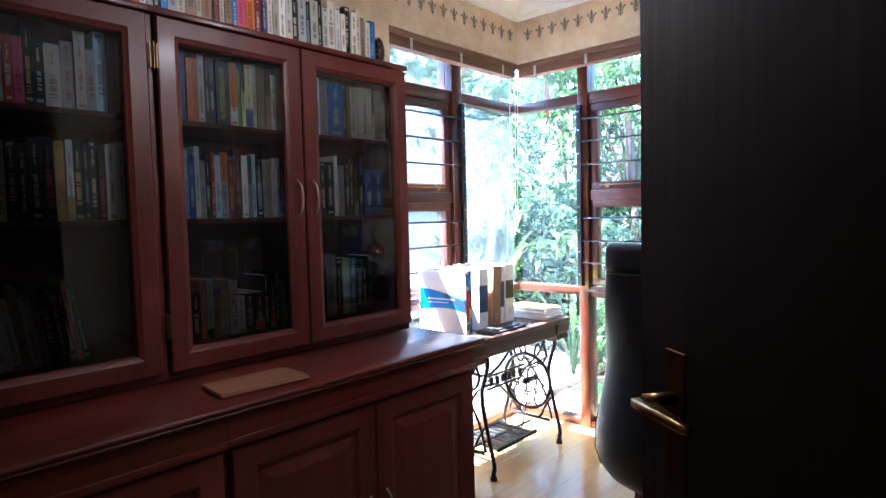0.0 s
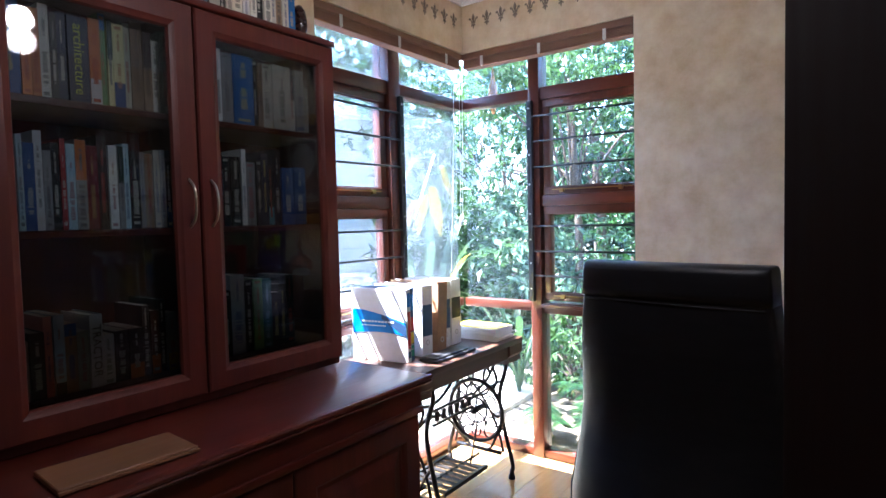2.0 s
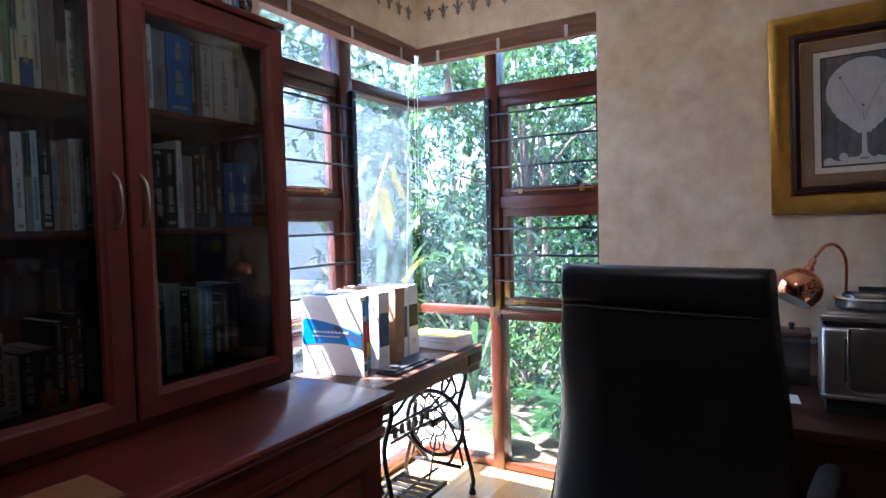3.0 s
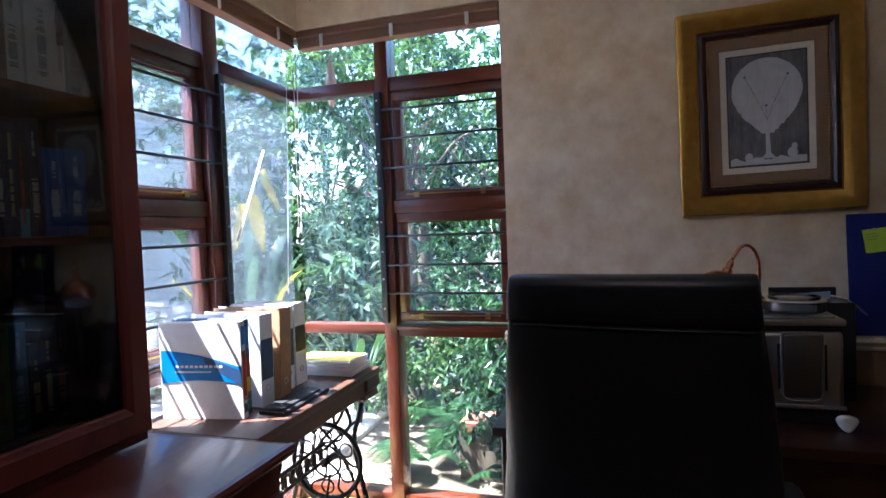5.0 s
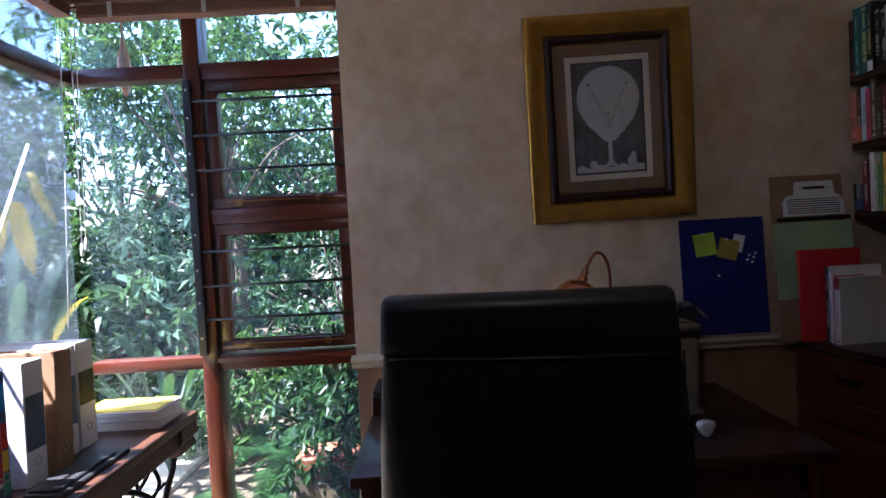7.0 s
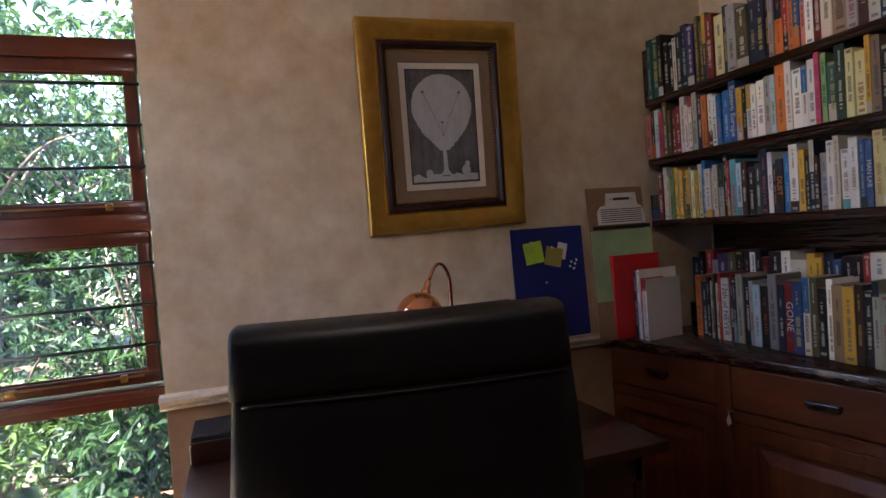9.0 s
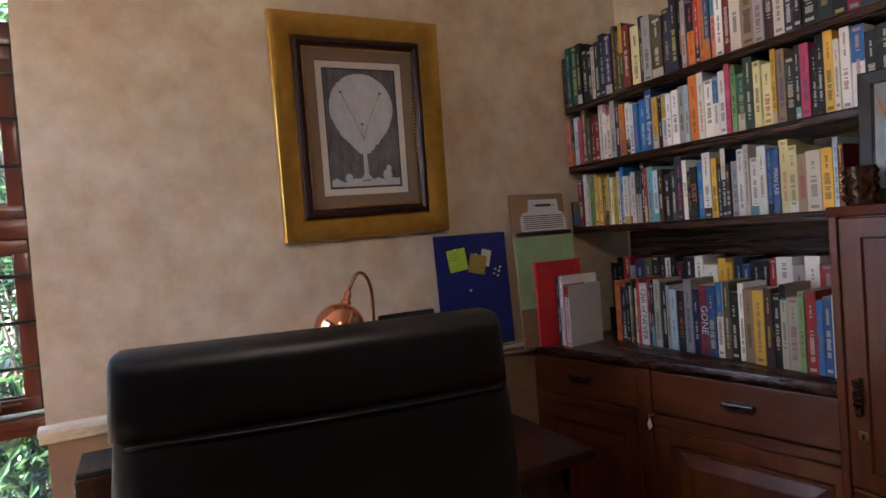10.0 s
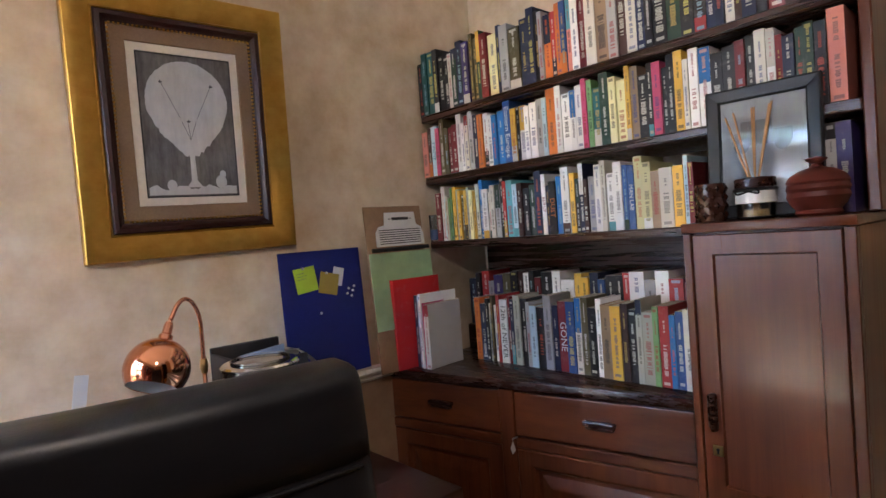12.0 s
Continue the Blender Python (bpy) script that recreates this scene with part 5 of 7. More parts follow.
part("folded_letter", strip, "white_paper", tray, "white letter curling over the side")

case = thing("glass_box", (-0.224, 2.63, DESK), "small clear glass box with a wooden lid on the desk", "box")
for x0, y0, x1, y1 in ((-0.278, 2.575, -0.170, 2.579), (-0.278, 2.676, -0.170, 2.68), (-0.278, 2.579, -0.274, 2.676), (-0.174, 2.579, -0.170, 2.676)):
    part("pane", box(x0, y0, DESK + 0.001, x1, y1, 0.905), "clear", case)
part("lid", box(-0.282, 2.571, 0.9055, -0.166, 2.684, 0.925, 0.004, 2), "table_wood", case, "brown wooden lid", smooth=40)
part("knob", lathe([(0, 0), (0.008, 0), (0.006, 0.008), (0.012, 0.016), (0.008, 0.024), (0, 0.026)], (-0.224, 2.628, 0.9255), 16), "black_plastic", case, smooth=True)
part("tray_inside", box(-0.272, 2.581, DESK + 0.0015, -0.176, 2.674, 0.80, 0.003), "table_wood", case)

solid("stone_keepsake", loft([slab_ring(0.058, 2.243, DESK + z, w, 0.012, 2.4, 20) for z, w in ((0.0005, 0.006), (0.006, 0.014), (0.018, 0.022), (0.03, 0.027), (0.038, 0.023), (0.042, 0.012))]), "white_enamel", "smooth white triangular keepsake standing on the desk", "keepsake", smooth=True)
solid("ruler", moved(box(-0.015, -0.0015, 0, 0.015, 0.0015, 0.33), Matrix.Translation((-0.375, 2.715, DESK + 0.001)) @ Matrix.Rotation(0.15, 4, "Y")), "white_plastic", "white plastic ruler standing at the back of the desk", "ruler")
solid("desk_riser", join(box(-0.87, 2.57, DESK + 0.0005, -0.70, 2.585, 0.80, 0.002), box(-0.87, 2.585, 0.785, -0.70, 2.745, 0.80, 0.002), box(-0.87, 2.73, DESK + 0.0005, -0.70, 2.745, 0.785)), "desk", "low wooden riser at the back of the desk", "riser")
solid("desk_mat", box(-0.866, 2.572, 0.8005, -0.705, 2.74, 0.818, 0.004, 2), "black_card", "black textured mat on the end of the desk", "mat")
solid("paper_sheet", moved(box(-0.03, -0.05, 0, 0.03, 0.05, 0.0012), Matrix.Translation((-0.235, 2.39, DESK + 0.0005)) @ Matrix.Rotation(0.1, 4, "Z")), "white_paper", "white card with a blue drawing on the desk", "paper")

# ---- pin board and clip board on the dado ----


def pin_board():
    x0, x1, z0, z1 = 0.232, 0.532, 0.897, 1.316
    lean = Matrix.Translation((0, NORTH - 0.03, z0)) @ Matrix.Rotation(radians(-3.5), 4, "X") @ Matrix.Translation((0, -NORTH + 0.03, -z0))
    root = thing("pin_board", (0.38, NORTH - 0.03, z0), "blue felt pin board with notes, propped on the dado", "pin board")
    y = NORTH - 0.035
    part("felt", moved(box(x0, y, z0, x1, y + 0.008, z1, 0.002), lean), "blue_felt", root)
    part("edge", moved(box(x0, y - 0.001, z0 - 0.006 + 0.006, x1, y + 0.009, z0 + 0.006), lean), "cream", root)
    g = part("note", moved(box(-0.038, -0.0012, -0.04, 0.038, 0, 0.04), lean @ Matrix.Translation((0.318, y - 0.0008, 1.225)) @ Matrix.Rotation(radians(-7), 4, "Y")), "note_green", root, "bright green sticky note")
    part("handwriting", moved(join(*[box(-0.03, -0.0018, 0.022 - 0.009 * i, 0.0 + 0.006 * (i % 2), -0.0013, 0.0232 - 0.009 * i) for i in range(3)]), lean @ Matrix.Translation((0.318, y - 0.0008, 1.225)) @ Matrix.Rotation(radians(-7), 4, "Y")), "navy_card", g)
    part("note", moved(box(-0.035, -0.001, -0.035, 0.035, 0, 0.035), lean @ Matrix.Translation((0.40, y - 0.0016, 1.205)) @ Matrix.Rotation(radians(14), 4, "Y")), "note_mustard", root, "mustard note")
    part("note", moved(box(-0.02, -0.001, -0.03, 0.02, 0, 0.03), lean @ Matrix.Translation((0.437, y - 0.0004, 1.225)) @ Matrix.Rotation(radians(16), 4, "Y")), "white_paper", root, "white note")
    for px, pz in ((0.31, 1.262), (0.395, 1.24), (0.36, 1.112), (0.473, 1.18), (0.488, 1.172), (0.482, 1.155), (0.495, 1.186), (0.466, 1.164)):
        part("push_pin", moved(lathe([(0, 0), (0.0045, 0.0), (0.0045, 0.003), (0.002, 0.006), (0, 0.006)], (0, 0, 0), 8), lean @ Matrix.Translation((px, y - 0.0015, pz)) @ Matrix.Rotation(radians(90), 4, "X")), "white_plastic", root)
    return root


pin_board()


def clip_board():
    y = NORTH - 0.075
    root = thing("notice_card", (0.66, y, WORK), "beige card with a printed notice, propped in the corner", "card")
    z0 = WORK + 0.001
    m = Matrix.Translation((0, y, z0)) @ Matrix.Rotation(radians(-4), 4, "X") @ Matrix.Translation((0, -y, -z0))
    part("board", moved(box(0.545, y, z0, 0.80, y + 0.006, 1.452, 0.002), m), "brown_card", root)
    out = [(0.585, 1.31), (0.585, 1.36), (0.60, 1.38), (0.625, 1.385), (0.63, 1.43), (0.765, 1.43), (0.77, 1.385), (0.79, 1.375), (0.80, 1.35), (0.80, 1.31)]
    part("notice", moved(sweep(out, "y", y - 0.003, y - 0.0005), m), "white_paper", root, "white shaped notice")
    lines = [box(0.60, y - 0.0038, 1.318 + 0.008 * i, 0.785, y - 0.0031, 1.321 + 0.008 * i) for i in range(7)] + [box(0.66, y - 0.0038, 1.402, 0.735, y - 0.0031, 1.412), box(0.645, y - 0.0038, 1.405, 0.655, y - 0.0031, 1.408), box(0.74, y - 0.0038, 1.405, 0.75, y - 0.0031, 1.408)]
    for line in lines:
        part("print_line", moved(line, m), "black_card", root)
    part("clip", moved(box(0.56, y - 0.006, 1.292, 0.82, y - 0.0005, 1.306, 0.002), m), "black_plastic", root, "dark clip strip")
    part("sleeve", moved(box(0.545, y - 0.005, 1.02, 0.82, y - 0.0035, 1.288), m), "green_sleeve", root, "green-edged plastic sleeve")
    return root


MAT["green_sleeve"] = plain("green_sleeve", (0.36, 0.52, 0.28), 0.35, 0.2, 8)
clip_board()

# ---- on the cupboard ----


def photo_frame():
    root = thing("photo_frame", (0.84, 1.58, CUPTOP), "black picture frame with a faded car photograph", "photo frame")
    m = Matrix.Translation((0.835, 1.58, CUPTOP + 0.004)) @ Matrix.Rotation(radians(3), 4, "Y") @ Matrix.Rotation(radians(3), 4, "Z")
    part("frame", moved(ring_frame(-0.118, 0.0, 0.118, 0.30, [(0.0, 0.02), (0.0, 0.002), (0.004, 0.0), (0.026, 0.004), (0.03, 0.010), (0.03, 0.016)], "yz", -0.02), m), "black_plastic", root)
    ph = part("photograph", moved(box(-0.008, -0.09, 0.028, -0.004, 0.09, 0.272), m), MAT_PHOTO, root, "faded grey photograph")
    part("car", moved(join(box(-0.010, -0.06, 0.165, -0.0085, 0.06, 0.195, 0), box(-0.010, -0.02, 0.195, -0.0085, 0.045, 0.22, 0), *[tube([(-0.0105, yy, 0.163), (-0.0088, yy, 0.163)], 0.016, 14) for yy in (-0.04, 0.045)]), m), "car_grey", ph, "dim outline of an old car")
    part("glass", moved(box(-0.0145, -0.09, 0.028, -0.0125, 0.09, 0.272), m), "picture_glass", root)
    part("backing", moved(box(-0.003, -0.113, 0.004, 0.001, 0.113, 0.296), m), "black_card", root)


MAT["car_grey"] = material("car_grey", (0.17, 0.17, 0.19), 0.6)
MAT_PHOTO = pencil("faded_photograph", (0.26, 0.27, 0.3), (0.46, 0.47, 0.5), 6)
photo_frame()


def reed_diffuser():
    x, y, z = 0.795, 1.587, CUPTOP + 0.0005
    root = thing("reed_diffuser", (x, y, z), "clear glass reed diffuser with dark band and sticks", "diffuser")
    part("bottle", lathe([(0, 0.0), (0.036, 0.0), (0.040, 0.004), (0.041, 0.066), (0.040, 0.07), (0.037, 0.07), (0.037, 0.008), (0, 0.006)], (x, y, z), 32), "clear", root, smooth=30)
    part("oil", lathe([(0, 0.007), (0.0355, 0.007), (0.0355, 0.022), (0, 0.022)], (x, y, z), 24), "oil", root, smooth=30)
    part("paper_label", lathe([(0.0412, 0.036), (0.0416, 0.036), (0.0416, 0.062), (0.0412, 0.062)], (x, y, z), 32), "white_card", root, "white band round the glass")
    part("collar", lathe([(0.038, 0.0705), (0.042, 0.071), (0.042, 0.09), (0.039, 0.092), (0.008, 0.092), (0.008, 0.0875), (0.038, 0.0875)], (x, y, z), 32), "walnut", root, "dark wooden collar", smooth=30)
    part("ribbon", join(tube([(x + 0.0425 * math.cos(a), y + 0.0425 * math.sin(a), z + 0.066) for a in [2 * math.pi * i / 16 for i in range(16)]], 0.0035, 6, True), tube(curve_points([(x - 0.043, y, z + 0.064), (x - 0.05, y + 0.02, z + 0.066), (x - 0.047, y + 0.022, z + 0.056), (x - 0.043, y, z + 0.062)], 4), 0.002, 6), tube(curve_points([(x - 0.043, y, z + 0.064), (x - 0.05, y - 0.02, z + 0.066), (x - 0.047, y - 0.022, z + 0.056), (x - 0.043, y, z + 0.062)], 4), 0.002, 6)), "black_card", root, "dark ribbon bow")
    for dy, dx, h in ((0.055, 0.0, 0.235), (0.03, -0.02, 0.24), (0.005, 0.02, 0.25), (-0.012, -0.015, 0.245), (-0.035, 0.01, 0.25), (-0.05, -0.02, 0.25)):
        part("reed", tube([(x - dx * 0.15, y - dy * 0.2, z + 0.01), (x + dx, y + dy, z + h)], 0.0021, 6), "reed", root)


MAT["oil"] = material("scented_oil", (0.5, 0.32, 0.12), 0.1)
MAT["reed"] = plain("rattan_reed", (0.5, 0.24, 0.08), 0.6, 0.15, 90)
reed_diffuser()


def studded_tumbler():
    x, y, z = 0.79, 1.683, CUPTOP + 0.0005
    root = thing("tumbler", (x, y, z), "dark brown glass tumbler with studded sides", "tumbler")
    part("wall", lathe([(0, 0), (0.03, 0), (0.032, 0.004), (0.033, 0.088), (0.030, 0.088), (0.029, 0.006), (0, 0.006)], (x, y, z), 24), "brown_glass", root, smooth=30)
    studs = []
    for k in range(4):
        for i in range(12):
            a = 2 * math.pi * (i + 0.5 * (k % 2)) / 12
            c = Vector((x + 0.0325 * math.cos(a), y + 0.0325 * math.sin(a), z + 0.016 + 0.02 * k))
            n, t = Vector((math.cos(a), math.sin(a), 0)), Vector((-math.sin(a), math.cos(a), 0))
            bm = bmesh.new()
            vs = [bm.verts.new(c + t * 0.0078), bm.verts.new(c + Vector((0, 0, 0.009))), bm.verts.new(c - t * 0.0078), bm.verts.new(c - Vector((0, 0, 0.009)))]
            tip = bm.verts.new(c + n * 0.005)
            for j in range(4):
                bm.faces.new((vs[j], vs[(j + 1) % 4], tip))
            studs.append(bm)
    part("studs", join(*studs), "brown_glass", root)


MAT["brown_glass"] = material("brown_glass", (0.06, 0.02, 0.012), 0.12, coat=0.4)
studded_tumbler()
solid("lidded_pot", lathe([(0.0000, 0.0000), (0.0396, 0.0000), (0.0440, 0.0053), (0.0405, 0.0123), (0.0510, 0.0246), (0.0581, 0.0396), (0.0554, 0.0493), (0.0590, 0.0563), (0.0554, 0.0651), (0.0581, 0.0704), (0.0510, 0.0827), (0.0317, 0.0950), (0.0123, 0.1003), (0.0079, 0.1074), (0.0194, 0.1144), (0.0211, 0.1179), (0.0070, 0.1214), (0.0000, 0.1223)], (0.80, 1.468, CUPTOP + 0.0005), 40), "mahogany",
      "turned dark red wooden pot with a knobbed lid", "pot", smooth=40)

cup = thing("drinking_glass", (0.842, 2.752, SH3), "small clear glass with a blue band on the shelf end", "glass")
part("glass_wall", lathe([(0, 0.0), (0.02, 0.0), (0.023, 0.1), (0.0215, 0.1), (0.019, 0.004), (0, 0.004)], (0.872, 2.757, SH3 + 0.0005), 24), "clear", cup, smooth=30)
part("band", lathe([(0.0206, 0.006), (0.0216, 0.045), (0.0222, 0.045), (0.0212, 0.006)], (0.872, 2.757, SH3 + 0.0005), 24), "navy_card", cup, "blue band", smooth=30)

# key tag and torch by the low cabinet
tag = thing("key_tag", (0.71, 2.295, 0.6), "small white tag hanging from a key on the low cabinet", "tag")
part("paper", moved(sweep([(0.0, 0.02), (0.011, -0.004), (0.004, -0.022), (-0.010, -0.006)], "x", -0.0006, 0.0006), Matrix.Translation((EF - 0.21 * (2.295 - CUP1) - 0.018, 2.295, 0.668))), "white_paper", tag)
part("key", join(tube([(EF - 0.21 * (2.295 - CUP1) - 0.02, 2.295, 0.695), (EF - 0.21 * (2.295 - CUP1) + 0.004, 2.295, 0.695)], 0.003, 8), tube([(EF - 0.21 * (2.295 - CUP1) - 0.018, 2.295, 0.696), (EF - 0.21 * (2.295 - CUP1) - 0.018, 2.295, 0.688)], 0.001, 6)), "steel", tag)

# bookend on top of the bookcase
be = thing("elephant_bookend", (-1.66, 1.485, CASE_TOP), "small dark carved bookend beside the top books", "bookend")
part("carving", loft([slab_ring(-1.66 + dx, 1.488 + dy, CASE_TOP + z, w, d, 2.3, 18) for z, w, d, dx, dy in ((0.0005, 0.05, 0.03, 0, 0), (0.012, 0.05, 0.03, 0, 0), (0.016, 0.035, 0.02, 0, 0), (0.05, 0.04, 0.025, 0.005, 0), (0.08, 0.035, 0.024, 0.01, -0.002), (0.1, 0.028, 0.02, 0.015, -0.004), (0.118, 0.012, 0.01, 0.02, -0.004))]), "walnut", be, smooth=True)

# ---- pendant lamp ----


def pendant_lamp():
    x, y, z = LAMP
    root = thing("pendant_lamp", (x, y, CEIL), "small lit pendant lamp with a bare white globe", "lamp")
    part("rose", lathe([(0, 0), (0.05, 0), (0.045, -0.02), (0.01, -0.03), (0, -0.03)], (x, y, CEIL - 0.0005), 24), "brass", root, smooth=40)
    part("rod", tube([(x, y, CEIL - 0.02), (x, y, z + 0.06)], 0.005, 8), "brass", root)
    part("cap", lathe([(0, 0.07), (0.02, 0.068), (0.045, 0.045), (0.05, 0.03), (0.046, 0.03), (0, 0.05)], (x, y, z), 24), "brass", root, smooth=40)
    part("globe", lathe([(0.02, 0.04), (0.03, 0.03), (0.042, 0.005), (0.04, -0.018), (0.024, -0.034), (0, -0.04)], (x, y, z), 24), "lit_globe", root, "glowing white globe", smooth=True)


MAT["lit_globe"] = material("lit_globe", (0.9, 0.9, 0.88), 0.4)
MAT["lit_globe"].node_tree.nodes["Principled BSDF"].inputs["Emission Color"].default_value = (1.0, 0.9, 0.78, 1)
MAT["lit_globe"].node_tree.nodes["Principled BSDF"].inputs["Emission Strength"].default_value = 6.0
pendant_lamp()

# ---- books ----
INKS = {"k": (0.012, 0.012, 0.014), "n": (0.012, 0.02, 0.06), "b": (0.03, 0.10, 0.32), "B": (0.02, 0.19, 0.55), "c": (0.12, 0.42, 0.5), "C": (0.48, 0.66, 0.76), "t": (0.02, 0.13, 0.13), "g": (0.015, 0.05, 0.03),
        "G": (0.2, 0.4, 0.15), "o": (0.11, 0.09, 0.035), "O": (0.72, 0.2, 0.03), "y": (0.72, 0.42, 0.05), "Y": (0.72, 0.68, 0.35), "L": (0.45, 0.45, 0.36), "w": (0.84, 0.83, 0.81), "W": (0.68, 0.64, 0.55), "a": (0.38, 0.38, 0.39),
        "d": (0.06, 0.022, 0.016), "r": (0.42, 0.03, 0.025), "R": (0.18, 0.012, 0.016), "h": (0.6, 0.07, 0.18), "s": (0.7, 0.24, 0.18), "p": (0.05, 0.03, 0.15), "T": (0.3, 0.2, 0.12), "Z": (0.62, 0.018, 0.018)}
DARK = set("knbBtgodRprZ")
KINDS = {"k": "black", "n": "navy", "b": "blue", "B": "bright blue", "c": "turquoise", "C": "pale blue", "t": "teal", "g": "dark green", "G": "green", "o": "olive", "O": "orange", "y": "golden yellow", "Y": "pale yellow", "L": "grey-green", "w": "white", "W": "cream",
         "a": "grey", "d": "dark brown", "r": "red", "R": "maroon", "h": "pink", "s": "salmon", "p": "purple", "T": "tan", "Z": "bright red"}
BOOK_RNG = random.Random(11)


HEAP = [None]
PACKED = []


def book(code, thick, height, depth, m, where, group, words="", ink=None, hard=False):
    """A closed book: cover round a block of pages, print on the spine. Spine faces local -y; thickness along x."""
    r = BOOK_RNG
    over = 0.003 if hard else 0.0
    c = 0.0022 if hard else 0.0012
    t = thick
    bm = join(box(0, 0, 0, t, c, height), box(0, c, 0, c, depth, height), box(t - c, c, 0, t, depth, height))
    me_name = "book"
    heap = HEAP[-1]
    base = INKS[code]
    j = r.uniform(0.8, 1.2)
    if heap is not None:
        heap.append((moved(bm, m), tuple(min(1, v * j) for v in base)))
        heap.append((moved(box(c, c, over, t - c, depth - over - 0.001, height - over), m), (0.6, 0.52, 0.41)))
        root, words = None, ""
    else:
        root = tagged(part(me_name, moved(bm, m), "cover"), KINDS[code] + (" hardback" if hard else " paperback") + " book " + where, "book", group)
        root.color = (*[min(1, v * j) for v in base], 1)
        part("page_block", moved(box(c, c, over, t - c, depth - over - 0.001, height - over), m), "paper", root)
    light = (0.75, 0.72, 0.62) if code in DARK else r.choice(((0.02, 0.02, 0.03), (0.35, 0.02, 0.02), (0.02, 0.05, 0.2), (0.05, 0.05, 0.05)))
    if code in DARK and r.random() < 0.35:
        light = r.choice(((0.55, 0.38, 0.1), (0.6, 0.1, 0.05), (0.3, 0.5, 0.6), (0.7, 0.6, 0.15)))
    light = tuple(0.65 * a + 0.35 * b for a, b in zip(light, base))
    if ink:
        light = ink
    if words:
        tm = m @ Matrix.Translation((t / 2, -0.0006, height * 0.5)) @ Matrix(((0, 1, 0, 0), (0, 0, -1, 0), (-1, 0, 0, 0), (0, 0, 0, 1)))
        o = text_mesh(words, min(t * 0.95, 0.05), "ink", tm, root, fit=height * 0.82)
        o.color = (*light, 1)
        return root
    bars = []
    if t > 0.008:
        for lo, hi, wide in ((r.uniform(0.1, 0.26), r.uniform(0.48, 0.62), r.uniform(0.3, 0.58)), (r.uniform(0.64, 0.7), r.uniform(0.8, 0.94), r.uniform(0.16, 0.3))):
            z = lo * height
            while z < hi * height:
                g = r.uniform(0.002, 0.0058)
                w = t * wide * r.choice((1, 0.94, 0.7))
                bars.append(box((t - w) / 2, -0.0008, z, (t + w) / 2, -0.0002, z + g * 0.78))
                z += g + (0.0045 if r.random() < 0.16 else 0)
        if r.random() < 0.5:
            z = r.choice((0.03, 0.05, 0.93))
            bars.append(box(t * 0.2, -0.0008, z * height, t * 0.8, -0.0002, z * height + 0.008))
    if bars and heap is not None:
        heap.append((moved(join(*bars), m), light))
    elif bars:
        o = tagged(part("title", moved(join(*bars), m), "ink", root), kind="stuff")
        o.color = (*light, 1)
    if heap is None and r.random() < 0.28 and t > 0.012:
        z0, z1 = r.choice(((0.0, 0.16), (0.82, 1.0), (0.0, 0.3), (0.55, 1.0)))
        o = part("spine_band", moved(box(0.0003, -0.0003, z0 * height + 0.0003, t - 0.0003, 0.0004, z1 * height - 0.0003), m), "ink", root)
        alt = INKS[r.choice("kwrybBcOWndg")]
        o.color = (*[v * 0.8 for v in alt], 1)
    return root


def book_row(codes, side, u0, u1, x_front, z, h, where, group, hard=0.1, depth=(0.12, 0.16), words={}, lean=0, jitter=0.01, tmin=0.6, wide={}):
    """A row of books between u0 and u1; side 'E' runs from the window wall southwards, 'W' northwards."""
    r = BOOK_RNG
    n = len(codes)
    ws = [r.uniform(tmin, 1.45) * wide.get(i, 1) for i in range(n)]
    k = (abs(u1 - u0) - 0.0008 * n) / sum(ws)
    u = u0
    for i, cde in enumerate(codes):
        t = ws[i] * k
        hh = r.uniform(*h)
        dd = r.uniform(*depth)
        back = r.uniform(0, jitter)
        if side == "E":
            m = Matrix.Translation((x_front + back, u, z + 0.0006)) @ Matrix.Rotation(radians(-90), 4, "Z")
            u -= t + 0.0008
        else:
            m = Matrix.Translation((x_front - back, u, z + 0.0006)) @ Matrix.Rotation(radians(90), 4, "Z")
            u += t + 0.0008
        if lean:
            m = m @ Matrix.Rotation(radians(lean) * r.uniform(0.8, 1.1), 4, "Y")
        w = words.get(i, "")
        book(cde, t, hh, dd, m, where, group, w if isinstance(w, str) else w[0], None if isinstance(w, str) else w[1], r.random() < hard)


N0 = NORTH - 0.004
row1 = "kttkkkWgnpoogRYnaonnkaOrObswRWTadWnkkgkknnWdnRRdkRk"
book_row(row1, "E", N0, 1.42, EF + 0.012, SH1, (0.19, 0.24), "on the top wall shelf", "books on the top wall shelf", 0.55, (0.13, 0.18), wide={14: 1.3, 17: 1.3, 30: 1.5})
row2 = "sdChooRRwwWanOwwBBbykwwwaCOwwwwhGtgYYyTkkhkkyWwwkkRkWwRnggks"
book_row(row2, "E", N0 - 0.0, 1.42, EF + 0.008, SH2, (0.165, 0.205), "on the second wall shelf", "books on the second wall shelf", 0.05, (0.11, 0.14), {2: ("FAME", (0.1, 0.3, 0.4)), 18: ("Eastern Europe", (0.75, 0.75, 0.78))}, wide={0: 1.3, 7: 1.3, 16: 1.3, 30: 1.5, 36: 1.4, 59: 1.7})
row3 = "RwCLGGyLyoyLYyLBwWWakrcCdkgnwnkBwykndawWwwbbYYTWyCR"
